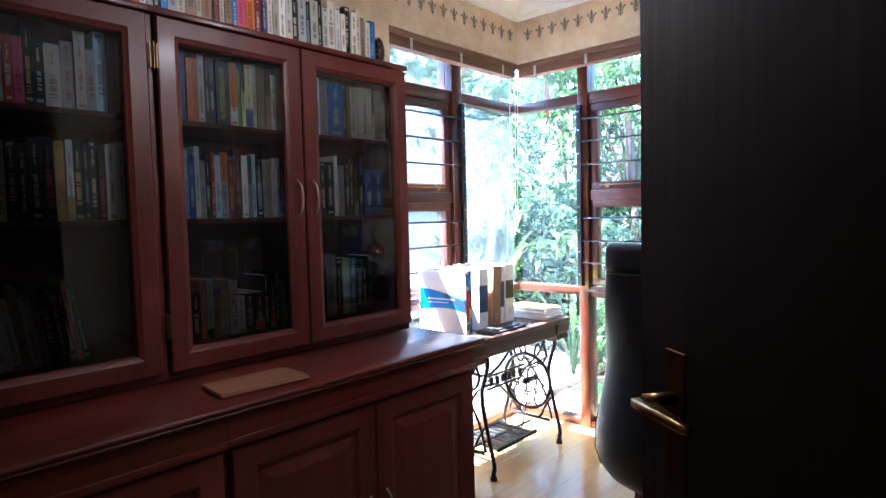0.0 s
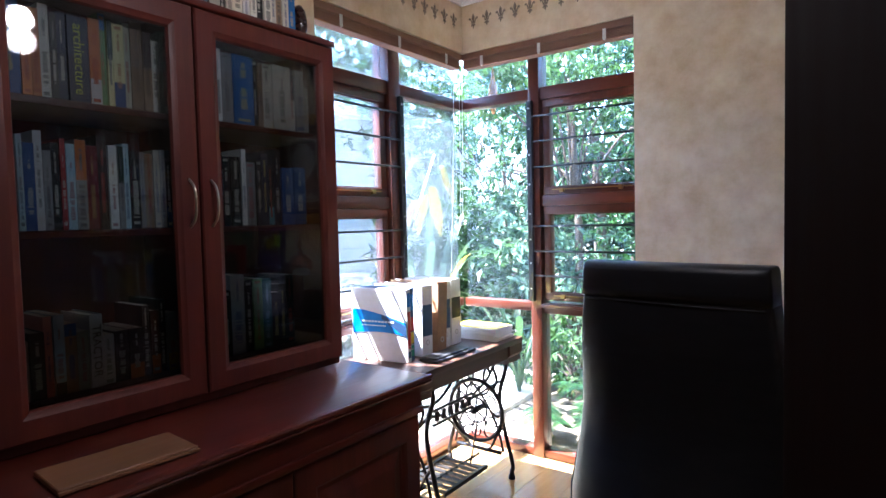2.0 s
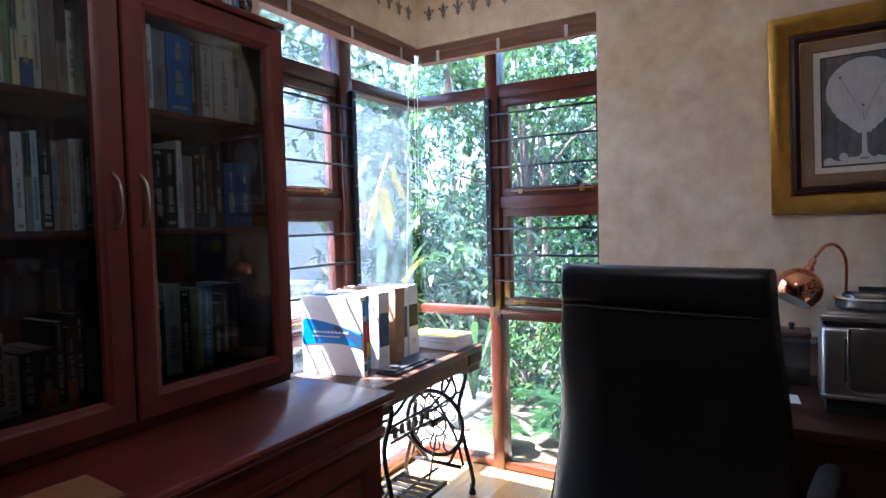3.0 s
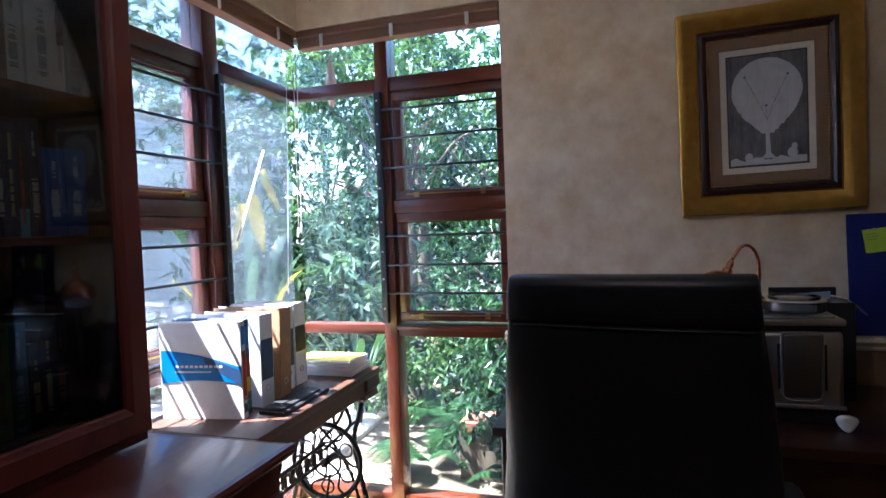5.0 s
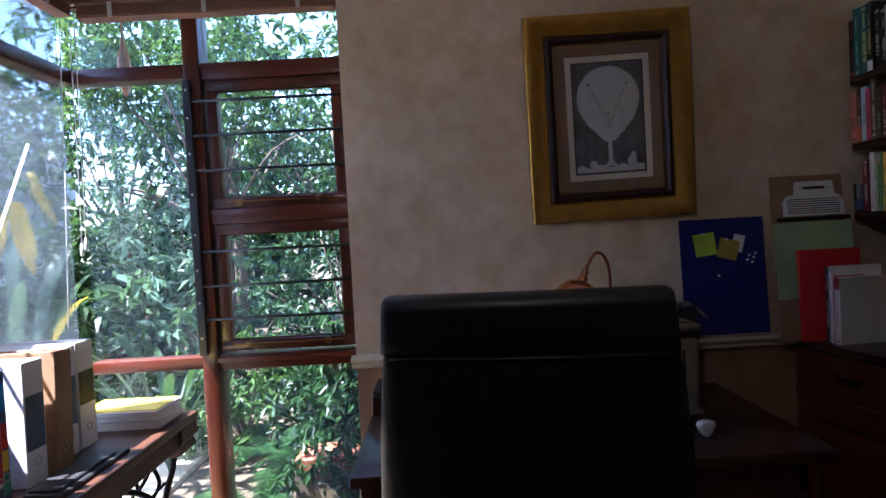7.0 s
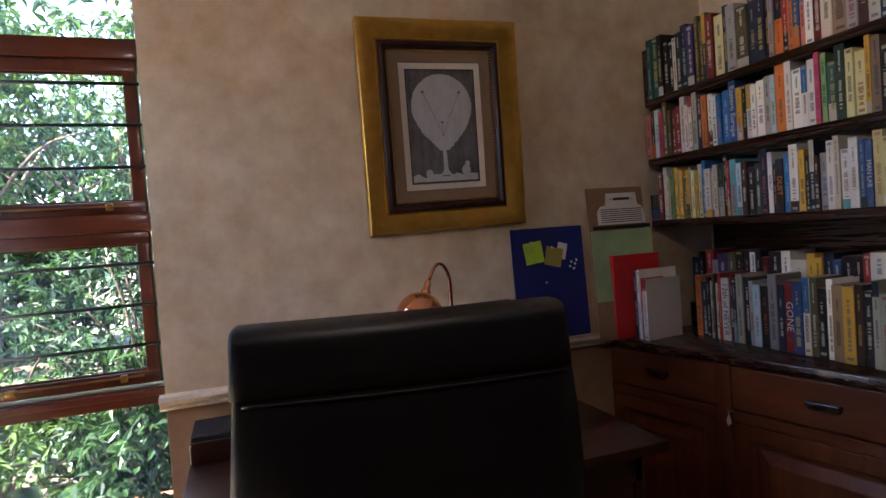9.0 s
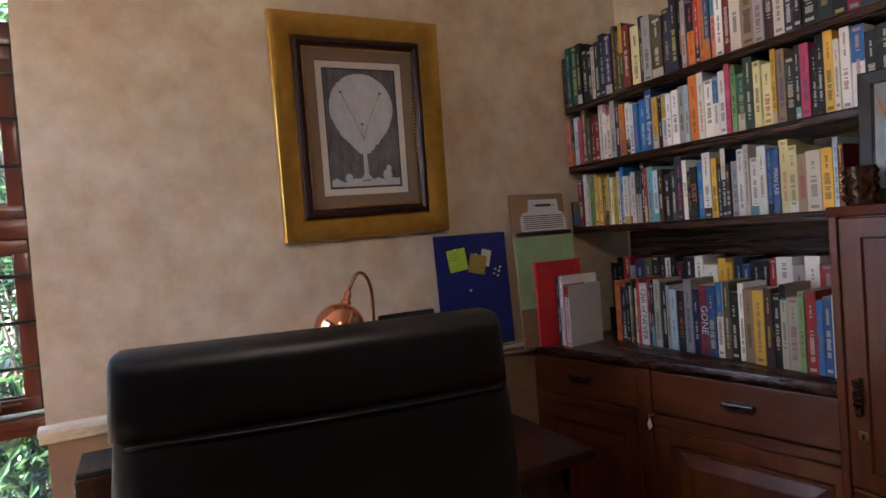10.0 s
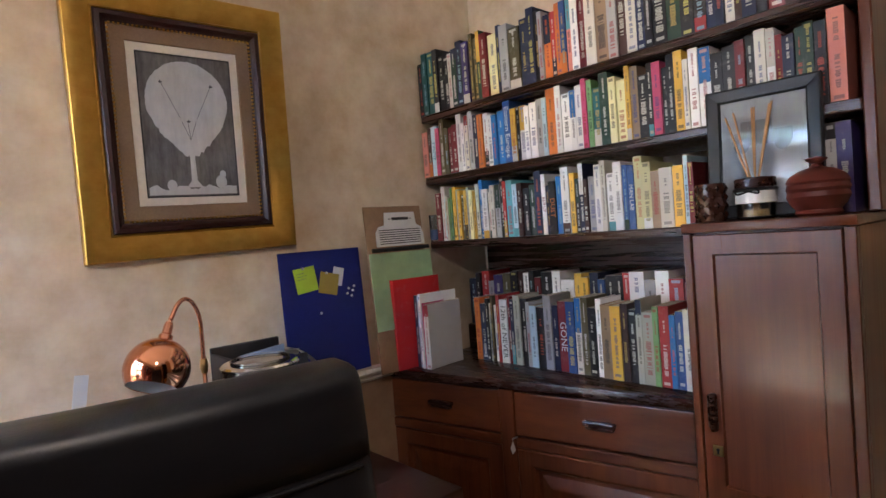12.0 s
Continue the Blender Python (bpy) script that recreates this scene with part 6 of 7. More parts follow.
book_row(row3, "E", N0 - 0.055, CUP1 + 0.012, EF + 0.006, SH3, (0.15, 0.205), "on the third wall shelf", "books on the third wall shelf", 0.05, (0.11, 0.14), {28: ("BEIRUT", (0.25, 0.03, 0.03)), 30: ("DUST", (0.7, 0.2, 0.05)), 43: ("MAN LAB", (0.6, 0.62, 0.66))}, wide={**{k: 0.6 for k in range(2, 16)}, 19: 1.6, 28: 1.3, 30: 1.3, 41: 1.4, 43: 1.4, 47: 1.3})
book_row("wp", "E", 1.47, 1.42, EF + 0.02, CUPTOP + 0.001, (0.17, 0.21), "on the cupboard behind the pot", "books on the cupboard", 0.1)
HEAP.append(PACKED)
row4b = "nkrapokdwkRkwwyynbkkrwawrRkk"
book_row(row4b, "E", N0 - 0.03, CUP1 + 0.02, EF + 0.175, WORK + 0.1015, (0.17, 0.21), "on the back row over the low cabinet", "back row of books over the low cabinet", 0.1, (0.11, 0.13), {11: ("M", (0.7, 0.7, 0.7))})
HEAP.pop()
row4 = "OnkLoWrwRnLkaCkanRbWokwTydkLLGrBbWk"
book_row(row4, "E", 2.605, CUP1 + 0.016, EF + 0.045, WORK, (0.2, 0.245), "in the front row over the low cabinet", "front row of books over the low cabinet", 0.1, (0.105, 0.12), {7: ("12th of NEVER", (0.03, 0.03, 0.03)), 17: ("GONE", (0.75, 0.73, 0.7))}, wide={1: 1.5, 2: 0.5, 3: 0.6, 4: 0.6, 7: 1.3, 13: 1.3, 17: 1.4, 24: 1.4, 33: 1.3})
# tall books near the window wall, standing forward on the deep end
for i, (c, t, h, u, x) in enumerate((("Z", 0.068, 0.318, 2.78, 0.617), ("n", 0.018, 0.255, 2.708, 0.70), ("C", 0.011, 0.255, 2.684, 0.695), ("w", 0.011, 0.262, 2.672, 0.69), ("h", 0.010, 0.23, 2.66, 0.695), ("w", 0.022, 0.225, 2.648, 0.69))):
    book(c, t, h, 0.21 if i == 0 else 0.17, Matrix.Translation((x, u, WORK + 0.0006)) @ Matrix.Rotation(radians(-90 + (6 if i > 3 else 0)), 4, "Z"), "at the deep end of the low cabinet", "tall books on the low cabinet", hard=(i == 0))

# bookcase: inside and on top
XI = FRONT_UP - 0.06
Y0, YM, Y1 = Y_SPLIT + 0.03, Y_SPLIT + UNIT / 2, CASE_END - 0.03
SILL = CASE_FOOT + 0.096
IN = "behind the bookcase glass"
G1 = "books behind glass"
book_row("nbOOWknnOGYYLTTWL", "W", Y0 + 0.03, YM - 0.04, XI, 1.634, (0.185, 0.225), IN, G1, 0.2, (0.14, 0.17), {7: ("architecture", (0.55, 0.6, 0.05))}, wide={1: 1.7, 7: 2.0, 8: 1.4})
book_row("ogWwaBkTWWWaW", "W", YM + 0.02, Y1 - 0.03, XI, 1.634, (0.175, 0.21), IN, G1, 0.2, (0.14, 0.17), wide={5: 2.0, 9: 2.8})
book_row("akaCbwakrCaRdwaCkaTWakn", "W", Y0 + 0.02, YM - 0.02, XI, 1.334, (0.18, 0.23), IN, G1, 0.1, (0.13, 0.16))
book_row("TWRkkwaknknbb", "W", YM + 0.02, Y1 - 0.06, XI, 1.334, (0.18, 0.24), IN, G1, 0.3, (0.14, 0.17), {2: ("LADIES", (0.6, 0.5, 0.4))}, wide={2: 1.5, 3: 1.6, 11: 2.0, 12: 2.2})
book_row("aWksCTLwwkkkdka", "W", Y0 + 0.03, YM - 0.05, XI, SILL, (0.12, 0.2), IN, G1, 0.3, (0.14, 0.17), {7: ("TRACTOR", (0.05, 0.05, 0.05))})
HEAP.append(PACKED)
book_row("kkakGtkkk", "W", YM + 0.03, Y1 - 0.12, XI, SILL, (0.17, 0.24), IN, G1, 0.5, (0.14, 0.17))
YL0, YL1 = Y_SPLIT - UNIT / 2 + 0.02, Y_SPLIT - 0.03
book_row("TTWTWrhkkWaWaCT", "W", YL0 + 0.02, YL1 - 0.03, XI, 1.634, (0.16, 0.225), IN, G1, 0.3, (0.14, 0.17))
HEAP.pop()
book_row("WWYyywkkkkywknkkww", "W", YL0 + 0.0, YL1 - 0.03, XI, 1.334, (0.2, 0.225), IN, G1, 0.3, (0.14, 0.17), {5: ("PEACE IN THE HAT", (0.03, 0.03, 0.03))})
book_row("LkWaTWTkRdsd", "W", YL0 + 0.05, YL1 - 0.14, XI, SILL, (0.19, 0.24), IN, G1, 0.1, (0.14, 0.17), {7: ("QUICK DIY", (0.75, 0.75, 0.75))}, lean=-9)
HEAP.append(PACKED)
top_codes = "nWkbOwakBaWTLTdWTBhORpWLwWkakLkWWwWkWWTWB"
book_row(top_codes, "W", 0.42, 1.452, -1.615, CASE_TOP, (0.16, 0.2), "on top of the bookcase", "books on top of the bookcase", 0.15, (0.12, 0.15))
HEAP.pop()


def packed_books(bits):
    """Pours the closely packed rows into one mesh, each book keeping its tint."""
    verts, faces, tints = [], [], []
    for bm, colour in bits:
        k = len(verts)
        bm.verts.index_update()
        verts += [tuple(v.co) for v in bm.verts]
        faces += [tuple(v.index + k for v in f.verts) for f in bm.faces]
        tints += [(*colour, 1.0)] * (len(verts) - k)
        bm.free()
    me = bpy.data.meshes.new("books")
    me.from_pydata(verts, [], faces)
    layer = me.color_attributes.new("tint", "FLOAT_COLOR", "POINT")
    layer.data.foreach_set("color", np.array(tints, dtype=np.float32).ravel())
    me.materials.append(MAT["mixed_covers"])
    tagged(new("books", me), "closely packed mixed paperbacks and hardbacks in rows on the bookcases", "books", kind="stuff")


packed_books(PACKED)

# ---- garden ----
G_RNG = np.random.default_rng(4)


def leaf_material(name, dark, light, rough=0.42):
    m = bpy.data.materials.new(name)
    m.use_nodes = True
    n = Nodes(m)
    geo = n.add("ShaderNodeNewGeometry")
    col = n.ramp(geo.outputs["Random Per Island"], [(0.0, dark), (0.6, light), (1.0, tuple(min(1, c * 1.5) for c in light))])
    n.base(col)
    n.b.inputs["Roughness"].default_value = rough
    n.b.inputs["Specular IOR Level"].default_value = 0.3
    tr = n.add("ShaderNodeBsdfTranslucent")
    n.link(n.mix(1.0, col, (1.2, 1.28, 0.9), "MULTIPLY"), tr.inputs[0])
    mx = n.add("ShaderNodeMixShader")
    mx.inputs[0].default_value = 0.4
    n.link(n.b.outputs[0], mx.inputs[1])
    n.link(tr.outputs[0], mx.inputs[2])
    n.link(mx.outputs[0], n.t.nodes["Material Output"].inputs[0])
    return m


MAT["leaf"] = leaf_material("broad_leaf", (0.014, 0.034, 0.013), (0.05, 0.095, 0.034), 0.34)
# Bright and dark greens also put sun and shade into the leaf colour.
MAT["leaf_bright"] = leaf_material("bright_leaf", (0.022, 0.052, 0.015), (0.07, 0.125, 0.035), 0.34)
MAT["leaf_dark"] = leaf_material("dark_leaf", (0.006, 0.02, 0.008), (0.025, 0.06, 0.018), 0.36)
MAT["leaf_grey"] = leaf_material("silver_leaf", (0.05, 0.09, 0.06), (0.13, 0.2, 0.14), 0.3)
MAT["leaf_yellow"] = leaf_material("yellow_leaf", (0.45, 0.30, 0.03), (0.6, 0.42, 0.05))
MAT["bark"] = plain("bark", (0.09, 0.06, 0.04), 0.9, 0.4, 25)
MAT["sand"] = plain("sandy_paving", (0.5, 0.42, 0.3), 0.9, 0.25, 14)
MAT["soil"] = plain("leaf_litter", (0.10, 0.075, 0.045), 0.95, 0.45, 9)
MAT["house_white"] = plain("white_house_paint", (0.84, 0.85, 0.86), 0.7, 0.05, 6)
MAT["brick"] = plain("terracotta", (0.26, 0.075, 0.035), 0.8, 0.25, 30)
MAT["husk"] = plain("dry_husk", (0.42, 0.19, 0.06), 0.8, 0.3, 40)


def leaves(centres, size, droop, rng, aspect=0.34):
    """Many folded kite-shaped leaves as one mesh: vertices and faces."""
    n = len(centres)
    yaw = rng.uniform(0, 2 * np.pi, n)
    pit = rng.normal(-droop, 0.55, n)
    rol = rng.uniform(-0.9, 0.9, n)
    L = size * rng.uniform(0.6, 1.35, n)
    d = np.stack([np.cos(yaw) * np.cos(pit), np.sin(yaw) * np.cos(pit), np.sin(pit)], 1)
    side0 = np.stack([-np.sin(yaw), np.cos(yaw), np.zeros(n)], 1)
    up0 = np.cross(d, side0)
    side = side0 * np.cos(rol)[:, None] + up0 * np.sin(rol)[:, None]
    nor = np.cross(d, side)
    a = centres
    b = centres + d * (L * 0.45)[:, None] + side * (L * aspect * 0.5)[:, None] + nor * (L * 0.06)[:, None]
    c = centres + d * L[:, None] - nor * (L * 0.1)[:, None]
    e = centres + d * (L * 0.45)[:, None] - side * (L * aspect * 0.5)[:, None] + nor * (L * 0.06)[:, None]
    v = np.stack([a, b, c, e], 1).reshape(-1, 3)
    i = np.arange(n) * 4
    f = np.concatenate([np.stack([i, i + 1, i + 2], 1), np.stack([i, i + 2, i + 3], 1)])
    return v, f


def mesh_part(name, v, f, mat, parent):
    me = bpy.data.meshes.new(name)
    base = np.array(ORIGIN[parent])
    me.from_pydata((v - base).tolist(), [], f.tolist())
    me.materials.append(MAT[mat])
    ob = new(name, me)
    ob.parent = parent
    ORIGIN[ob] = Vector(base)
    return ob


def bush(name, x, y, z0, rx, ry, h, n, size, mat, label, category, droop=0.3, clumps=14, trunk=0.0, aspect=0.34):
    """A shrub or tree: stems that fork into clumps of leaves with gaps between."""
    rng = G_RNG
    root = thing(name, (x, y, 0), label, category, "garden planting")
    cs = []
    for _ in range(clumps):
        a, r = rng.uniform(0, 2 * np.pi), np.sqrt(rng.uniform(0.05, 1))
        cs.append((x + rx * r * np.cos(a), y + ry * r * np.sin(a), z0 + h * rng.uniform(0.08, 1.0) * (1 - 0.35 * r * r)))
    cs = np.array(cs)
    spread = np.array([rx, ry, h]) * 0.42 / math.sqrt(clumps / 7)
    heads = cs[rng.integers(0, clumps, n // 8 + 1)] + rng.normal(0, 1, (n // 8 + 1, 3)) * spread * 0.72
    pts = np.repeat(heads, 8, 0)[:n] + rng.normal(0, size * 0.12, (n, 3))
    pts[:, 2] = np.maximum(pts[:, 2], 0.02)
    v, f = leaves(pts, size, droop, rng, aspect)
    tagged(mesh_part("crown", v, f, mat, root), kind="stuff")
    limbs = []
    top = z0 + h * 0.35
    if trunk:
        limbs.append(tube(curve_points([(x, y, -0.08), (x + 0.06, y + 0.02, top * 0.4), (x - 0.03, y, top)], 5), trunk, 8, taper=trunk * 0.6))
    for c in cs[:9]:
        limbs.append(tube(curve_points([(x, y, top * 0.5 if trunk else -0.05), ((x + c[0]) / 2, (y + c[1]) / 2, (top * 0.7 + c[2]) / 2), tuple(c)], 4), max(0.012, trunk * 0.35), 6, taper=0.005))
    part("trunk" if trunk else "stems", join(*limbs), "bark", root, smooth=True)
    return root


solid("ground", box(-60, -40, -0.4, 60, 60, -0.1), "soil", "dark soil and leaf litter of the garden", "ground", kind="structure")
# Paving runs on unseen to the south, added to bounce sun onto the wall.
for x0, x1, y0, y1 in ((-5.97, -2.25, -3.5, 4.9), (-2.25, -1.75, 3.17, 3.6)):
    solid("pavement", box(x0, y0, -0.14, x1, y1, -0.06, 0.01), "sand", "sandy paving outside the window", "pavement", kind="structure")

T = "leafy green garden tree beyond the window"
bush("garden_tree", -1.6, 6.6, 1.5, 1.9, 1.2, 2.6, 4600, 0.13, "leaf", T, "tree", 0.4, 22, 0.045)
bush("garden_tree", 0.8, 5.6, 1.3, 1.5, 1.0, 2.4, 4200, 0.11, "leaf_bright", T, "tree", 0.4, 18, 0.08)
bush("garden_tree", -4.0, 6.9, 1.9, 1.9, 1.2, 2.2, 4400, 0.13, "leaf", T, "tree", 0.4, 20, 0.045)
bush("garden_tree", -7.8, 6.4, 2.3, 1.5, 1.6, 2.0, 3600, 0.13, "leaf_bright", T, "tree", 0.4, 18, 0.10)
bush("garden_tree", -5.0, 3.3, 2.75, 1.3, 1.2, 0.9, 2600, 0.11, "leaf", T, "tree", 0.4, 14, 0.06)
bush("garden_tree", -0.4, 8.6, 1.0, 2.6, 1.2, 3.4, 3600, 0.15, "leaf_dark", T, "tree", 0.4, 24, 0.12)
bush("garden_tree", -3.6, 9.2, 2.0, 2.8, 1.2, 2.4, 2600, 0.16, "leaf_dark", T, "tree", 0.4, 24, 0.12)
bush("garden_tree", -9.0, 9.6, 1.6, 2.8, 1.4, 2.6, 2600, 0.16, "leaf_dark", T, "tree", 0.4, 22, 0.12)
bush("garden_tree", 3.4, 7.2, 0.8, 2.4, 1.2, 3.6, 4800, 0.16, "leaf_dark", T, "tree", 0.4, 20, 0.12)
for hx, hy in ((-4.2, 11.2), (-2.0, 10.8), (0.8, 10.6), (4.0, 10.0)):
    bush("garden_tree", hx, hy, 0.0, 2.0, 0.8, 3.3, 3400, 0.26, "leaf_dark", "dark green trees at the back of the garden", "tree", 0.3, 26, 0.1)
# Upper crowns take the bright leaf colour for a sunlit look.
for hx, hy, hz in ((-0.7, 5.5, 2.1), (-2.5, 5.7, 2.2), (0.5, 6.4, 2.0)):
    bush("garden_tree", hx, hy, hz, 1.1, 0.7, 1.5, 8000, 0.07, "leaf_bright", T, "tree", 0.5, 16, 0.05)
bush("garden_tree", -5.2, 10.6, 0.0, 2.2, 0.8, 1.7, 2400, 0.2, "leaf_dark", "dark green trees at the back of the garden", "tree", 0.3, 24, 0.08)
bush("garden_tree", -7.4, 6.2, 2.5, 1.1, 3.2, 2.4, 8000, 0.12, "leaf_bright", T, "tree", 0.4, 30, 0.05)
S = "dense green shrub in the garden bed"
bush("shrub", -3.0, 6.1, 0.0, 0.9, 0.5, 2.0, 3600, 0.11, "leaf_grey", S, "shrub", 0.4, 18)
bush("shrub", -3.95, 5.35, 0.0, 0.6, 0.55, 1.7, 2600, 0.13, "leaf", S, "shrub", 0.4, 16)
bush("shrub", -1.25, 4.75, 0.0, 0.6, 0.4, 2.0, 9000, 0.055, "leaf_dark", S, "shrub", 0.5, 20)
bush("shrub", -0.35, 4.7, 0.0, 0.7, 0.4, 1.9, 9000, 0.058, "leaf_dark", S, "shrub", 0.5, 20)
bush("shrub", -2.3, 5.5, 0.0, 0.8, 0.5, 1.45, 1300, 0.15, "leaf_grey", S, "shrub", 0.3, 16)
bush("shrub", -3.4, 5.3, 0.0, 0.8, 0.5, 1.2, 1300, 0.15, "leaf", S, "shrub", 0.3, 16)
bush("shrub", -4.6, 4.9, 0.0, 0.6, 0.7, 0.55, 2200, 0.10, "leaf", S, "shrub", 0.3, 14)
bush("shrub", -5.3, 3.4, 0.0, 0.35, 1.2, 0.5, 2000, 0.10, "leaf_grey", S, "shrub", 0.3, 14)
bush("shrub", 0.7, 5.2, 0.0, 0.8, 0.5, 1.8, 2600, 0.12, "leaf_bright", S, "shrub", 0.4, 16)
bush("shrub", -1.15, 4.15, -0.05, 0.45, 0.22, 0.75, 2600, 0.08, "leaf_dark", S, "shrub", 0.6, 12)
bush("shrub", -0.4, 4.2, -0.05, 0.5, 0.22, 0.85, 2600, 0.07, "leaf_dark", S, "shrub", 0.6, 12)
bush("shrub", -1.0, 3.5, -0.05, 0.4, 0.16, 0.45, 1500, 0.06, "leaf_dark", S, "shrub", 0.6, 10)
bush("shrub", -2.0, 4.6, -0.05, 0.35, 0.3, 0.7, 1600, 0.075, "leaf_bright", S, "shrub", 0.5, 9)


def fern(x, y, z, n, length, label="green fern arching over the bed"):
    rng = G_RNG
    root = thing("fern", (x, y, z), label, "fern", "garden planting")
    vs, fs, k = [], [], 0
    for i in range(n):
        a = rng.uniform(0, 2 * np.pi)
        L = length * rng.uniform(0.7, 1.15)
        for s in np.linspace(0.12, 1, 22):
            p = np.array([x + np.cos(a) * L * s * 0.8, y + np.sin(a) * L * s * 0.8, z + L * (1.1 * s - 0.95 * s * s)])
            w = 0.075 * L / 0.5 * np.sin(np.pi * min(1, s * 0.9 + 0.1)) + 0.01
            for sg in (-1, 1):
                d = np.array([-np.sin(a) * sg, np.cos(a) * sg, -0.25])
                t = np.array([np.cos(a), np.sin(a), 0.1]) * 0.012
                vs += [p - t, p + t, p + d * w + t * 0.6]
                fs.append((k, k + 1, k + 2))
                k += 3
    # Dark leaf colour puts shade on the ferns.
    tagged(mesh_part("fronds", np.array(vs), np.array(fs), "leaf_dark", root), kind="stuff")


for x, y, z, n, L in ((-1.5, 4.1, 0.0, 16, 0.5), (-1.0, 4.05, 0.0, 18, 0.55), (-0.6, 3.9, 0.0, 16, 0.5), (-1.75, 4.2, 0.0, 14, 0.45), (-1.15, 4.35, 0.25, 14, 0.5), (-0.2, 3.95, 0.0, 14, 0.5), (-1.62, 3.62, -0.05, 14, 0.42), (-1.05, 3.4, -0.05, 14, 0.32), (-0.7, 3.5, -0.05, 14, 0.4)):
    fern(x, y, z, n, L)


def blade_plant(name, x, y, blades, label, category, mat):
    """Broad arching blades on stalks, each its own mesh."""
    root = thing(name, (x, y, 0), label, category, "garden planting")
    for yaw, reach, rise, wide, m in blades:
        bm = bmesh.new()
        a = radians(yaw)
        prev = None
        for i in range(11):
            s = i / 10
            px, py = x + math.cos(a) * reach * s, y + math.sin(a) * reach * s
            pz = rise * (1.65 * s - 0.75 * s * s)
            w = 0.012 if s < 0.35 else wide * math.sin(math.pi * min(1, (s - 0.33) / 0.67)) + 0.004
            n = Vector((-math.sin(a), math.cos(a), 0))
            c = Vector((px, py, pz - 0.08 if i == 0 else pz))
            row = [bm.verts.new(c - n * w + Vector((0, 0, w * 0.3))), bm.verts.new(c), bm.verts.new(c + n * w + Vector((0, 0, w * 0.3)))]
            if prev:
                for k in (0, 1):
                    bm.faces.new((prev[k], prev[k + 1], row[k + 1], row[k]))
            prev = row
        part("leaf", bm, m or mat, root, smooth=True)
    return root


blade_plant("strelitzia", -3.1, 4.0, [(20 + 33 * k, 0.42 + 0.07 * (k % 4), 1.15 + 0.17 * (k * 5 % 4), 0.034 + 0.008 * (k % 3), "leaf_bright" if k % 3 == 1 else None) for k in range(10)] + [(345, 0.6, 1.2, 0.02, "leaf_yellow"), (255, 0.6, 1.2, 0.02, "leaf_yellow")], "tall strelitzia with some yellowed leaves outside the window", "plant", "leaf_grey")
blade_plant("agave", -2.35, 4.25, [(d, 0.5, 0.55 + 0.16 * ((d // 30) % 3), 0.024, None) for d in range(0, 360, 30)], "blue-green agave with broad leaves in the bed", "plant", "leaf")


def hanging_leaf(parent, x, y, z, dx, dy, drop, wide, mat):
    """A withered leaf bent over its stalk and hanging down."""
    bm = bmesh.new()
    prev = None
    for i in range(9):
        k = i / 8
        c = Vector((x + dx * k, y + dy * k, z - drop * k + 0.05 * math.sin(math.pi * min(1, k * 3))))
        w = wide * math.sin(math.pi * min(1, 0.12 + 0.85 * k)) + 0.003
        row = [bm.verts.new(c + Vector((w * 0.8, w * 0.4, 0))), bm.verts.new(c + Vector((0, -0.02, 0))), bm.verts.new(c - Vector((w * 0.8, w * 0.4, 0)))]
        if prev:
            for q in (0, 1):
                bm.faces.new((prev[q], prev[q + 1], row[q + 1], row[q]))
        prev = row
    part("leaf", bm, mat, parent, "yellowed hanging leaf", smooth=True)


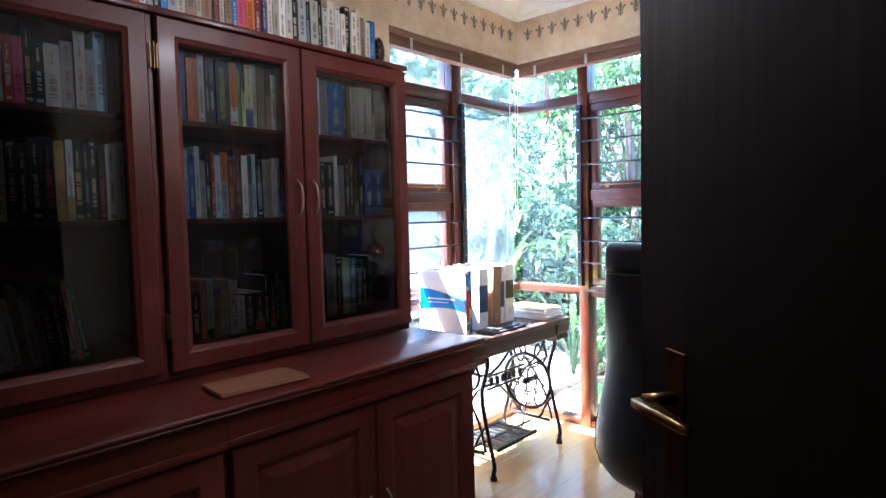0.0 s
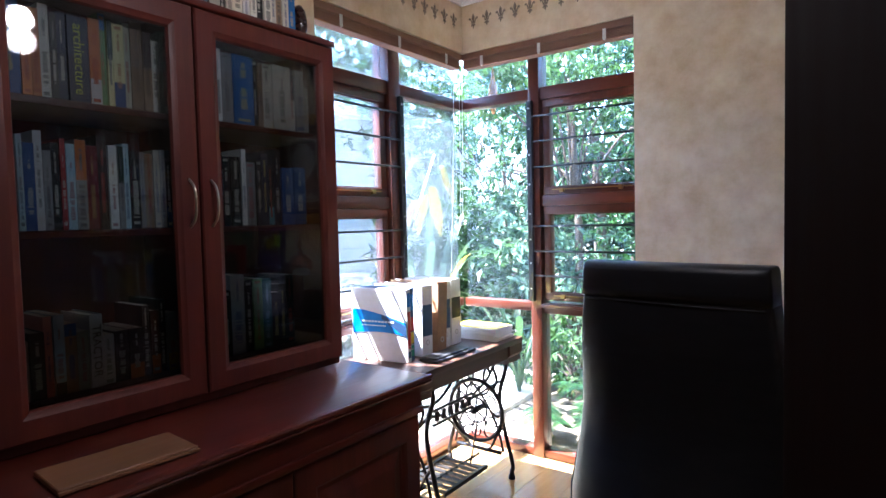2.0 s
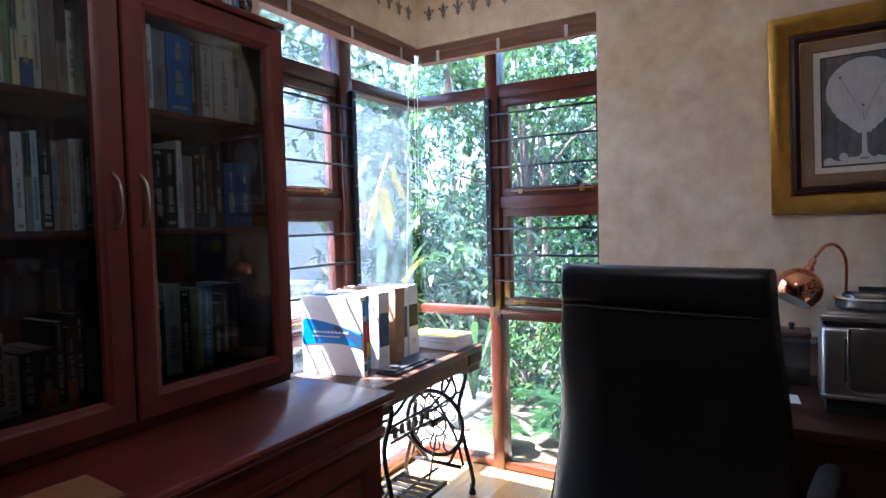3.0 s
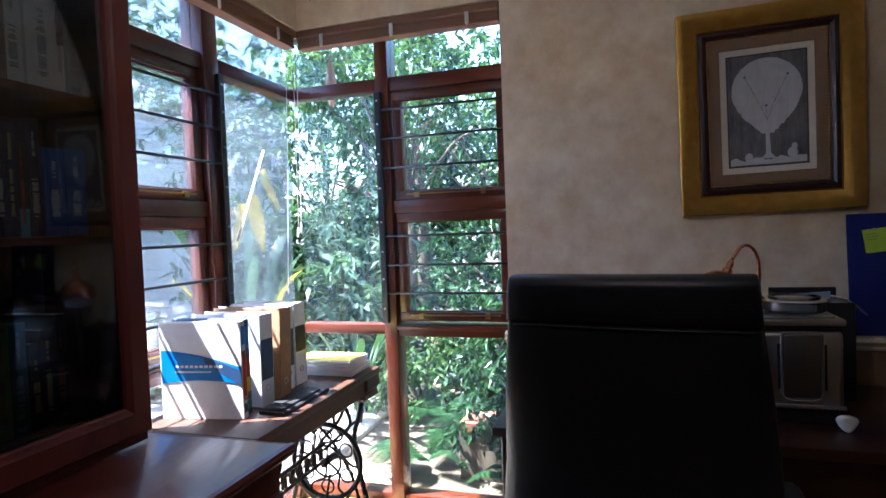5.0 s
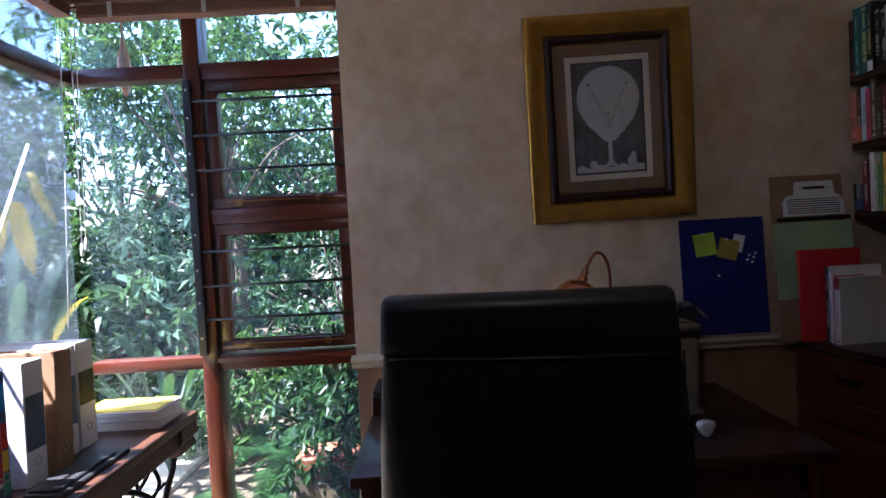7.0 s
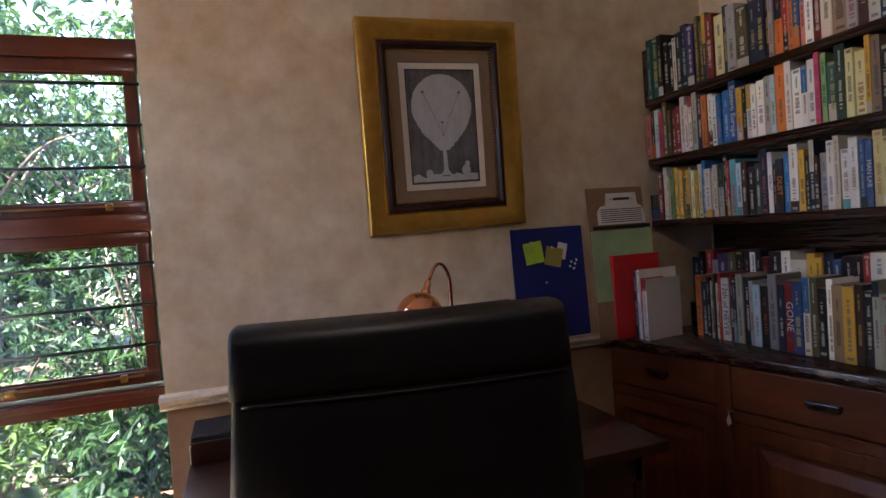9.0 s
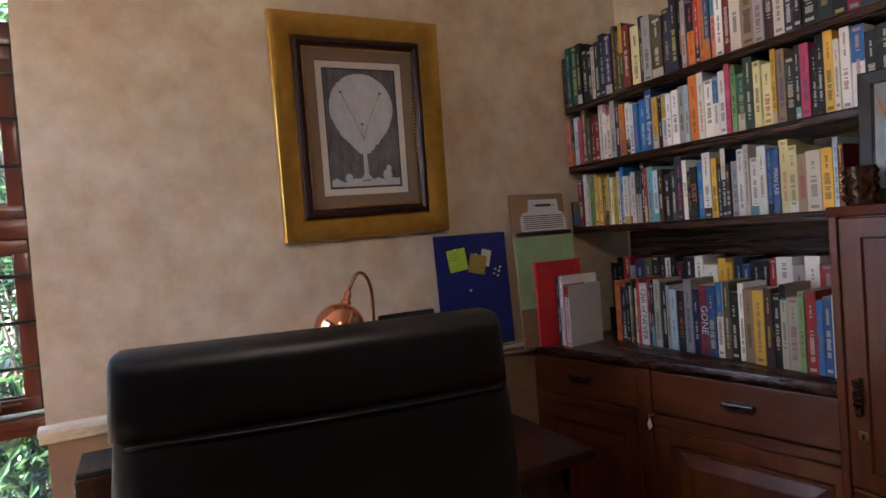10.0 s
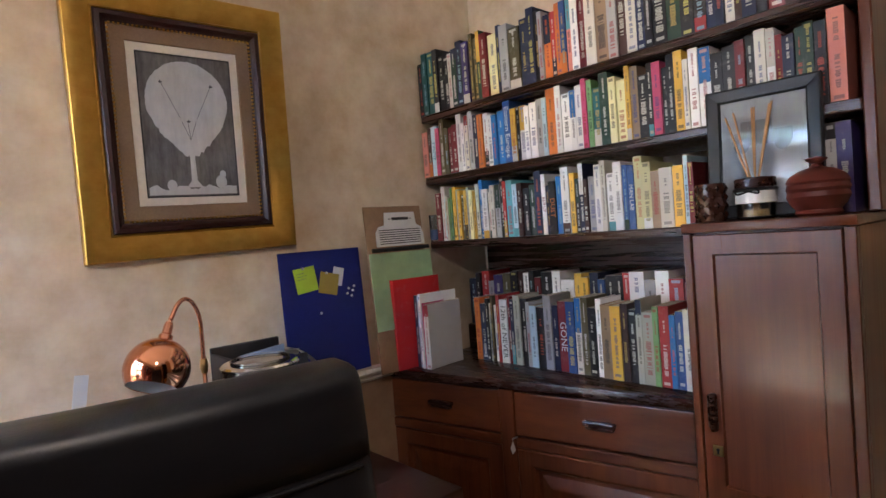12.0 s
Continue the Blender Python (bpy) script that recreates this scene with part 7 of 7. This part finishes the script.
for args in ((-3.0, 4.0, 1.62, 0.03, 0.08, 0.42, 0.055, "leaf_yellow"), (-3.08, 4.02, 1.55, -0.12, 0.04, 0.34, 0.04, "leaf_yellow"), (-2.95, 4.05, 1.78, 0.12, 0.05, 0.3, 0.03, "leaf_yellow"), (-3.1, 3.95, 1.5, -0.2, -0.05, 0.3, 0.03, "husk")):
    hanging_leaf(bpy.data.objects["strelitzia"], *args)
step = thing("brick_step", (-1.15, 3.68, 0), "low terracotta brick step among the ferns", "step")
for i in range(4):
    part("brick", box(-1.40 + 0.115 * i, 3.56, 0.165, -1.295 + 0.115 * i, 3.78, 0.235, 0.006), "brick", step)
part("footing", box(-1.41, 3.58, -0.1, -0.94, 3.79, 0.163), "soil", step)

# white boundary wall beyond the west window
garden_wall = thing("garden_wall", (-6.0, 5.0, 0), "tall white plastered garden wall with a coping", "wall", kind="structure")
part("plaster_face", box(-6.2, -4.0, -0.15, -5.98, 9.4, 2.8), "house_white", garden_wall)
part("coping", box(-6.24, -4.04, 2.801, -5.94, 9.44, 2.87, 0.012, 2), "house_white", garden_wall)
solid("seed_husk", loft([slab_ring(-1.90, 3.17, z, w, w * 0.6, 2.2, 14) for z, w in ((1.96, 0.006), (2.0, 0.022), (2.06, 0.03), (2.12, 0.026), (2.17, 0.012), (2.22, 0.004))]), "husk", "dry orange-brown husk hanging outside the window", "husk", smooth=True)
part("stalk", tube([(-1.90, 3.17, 2.21), (-1.90, 3.17, 2.62)], 0.003, 6), "husk", bpy.data.objects["seed_husk"])

# ---- laminate floor boards ----


def floor_boards():
    root = bpy.data.objects["floor"]
    W, L = 0.19, 1.28
    def board(length):
        bm = box(-W / 2 + 0.0003, -length / 2 + 0.0003, -0.0115, W / 2 - 0.0003, length / 2 - 0.0003, 0.0, 0.0006)
        me = bpy.data.meshes.new("floor_board")
        bm.to_mesh(me)
        bm.free()
        me.materials.append(MAT["floor"])
        return me
    meshes = {}
    i = 0
    x = WEST + W / 2 - 0.18
    while x < EAST:
        y = SOUTH - L + (i * 0.43) % L
        while y < NORTH + 0.25:
            a, b = max(y, SOUTH), min(y + L, NORTH + 0.25)
            if b - a > 0.03:
                key = round(b - a, 3)
                if key not in meshes:
                    meshes[key] = board(key)
                ob = new("floor_board", meshes[key])
                ob.parent = root
                ob.location = Vector((x, (a + b) / 2, 0.0)) - ORIGIN[root]
            y += L
        x += W
        i += 1


floor_boards()
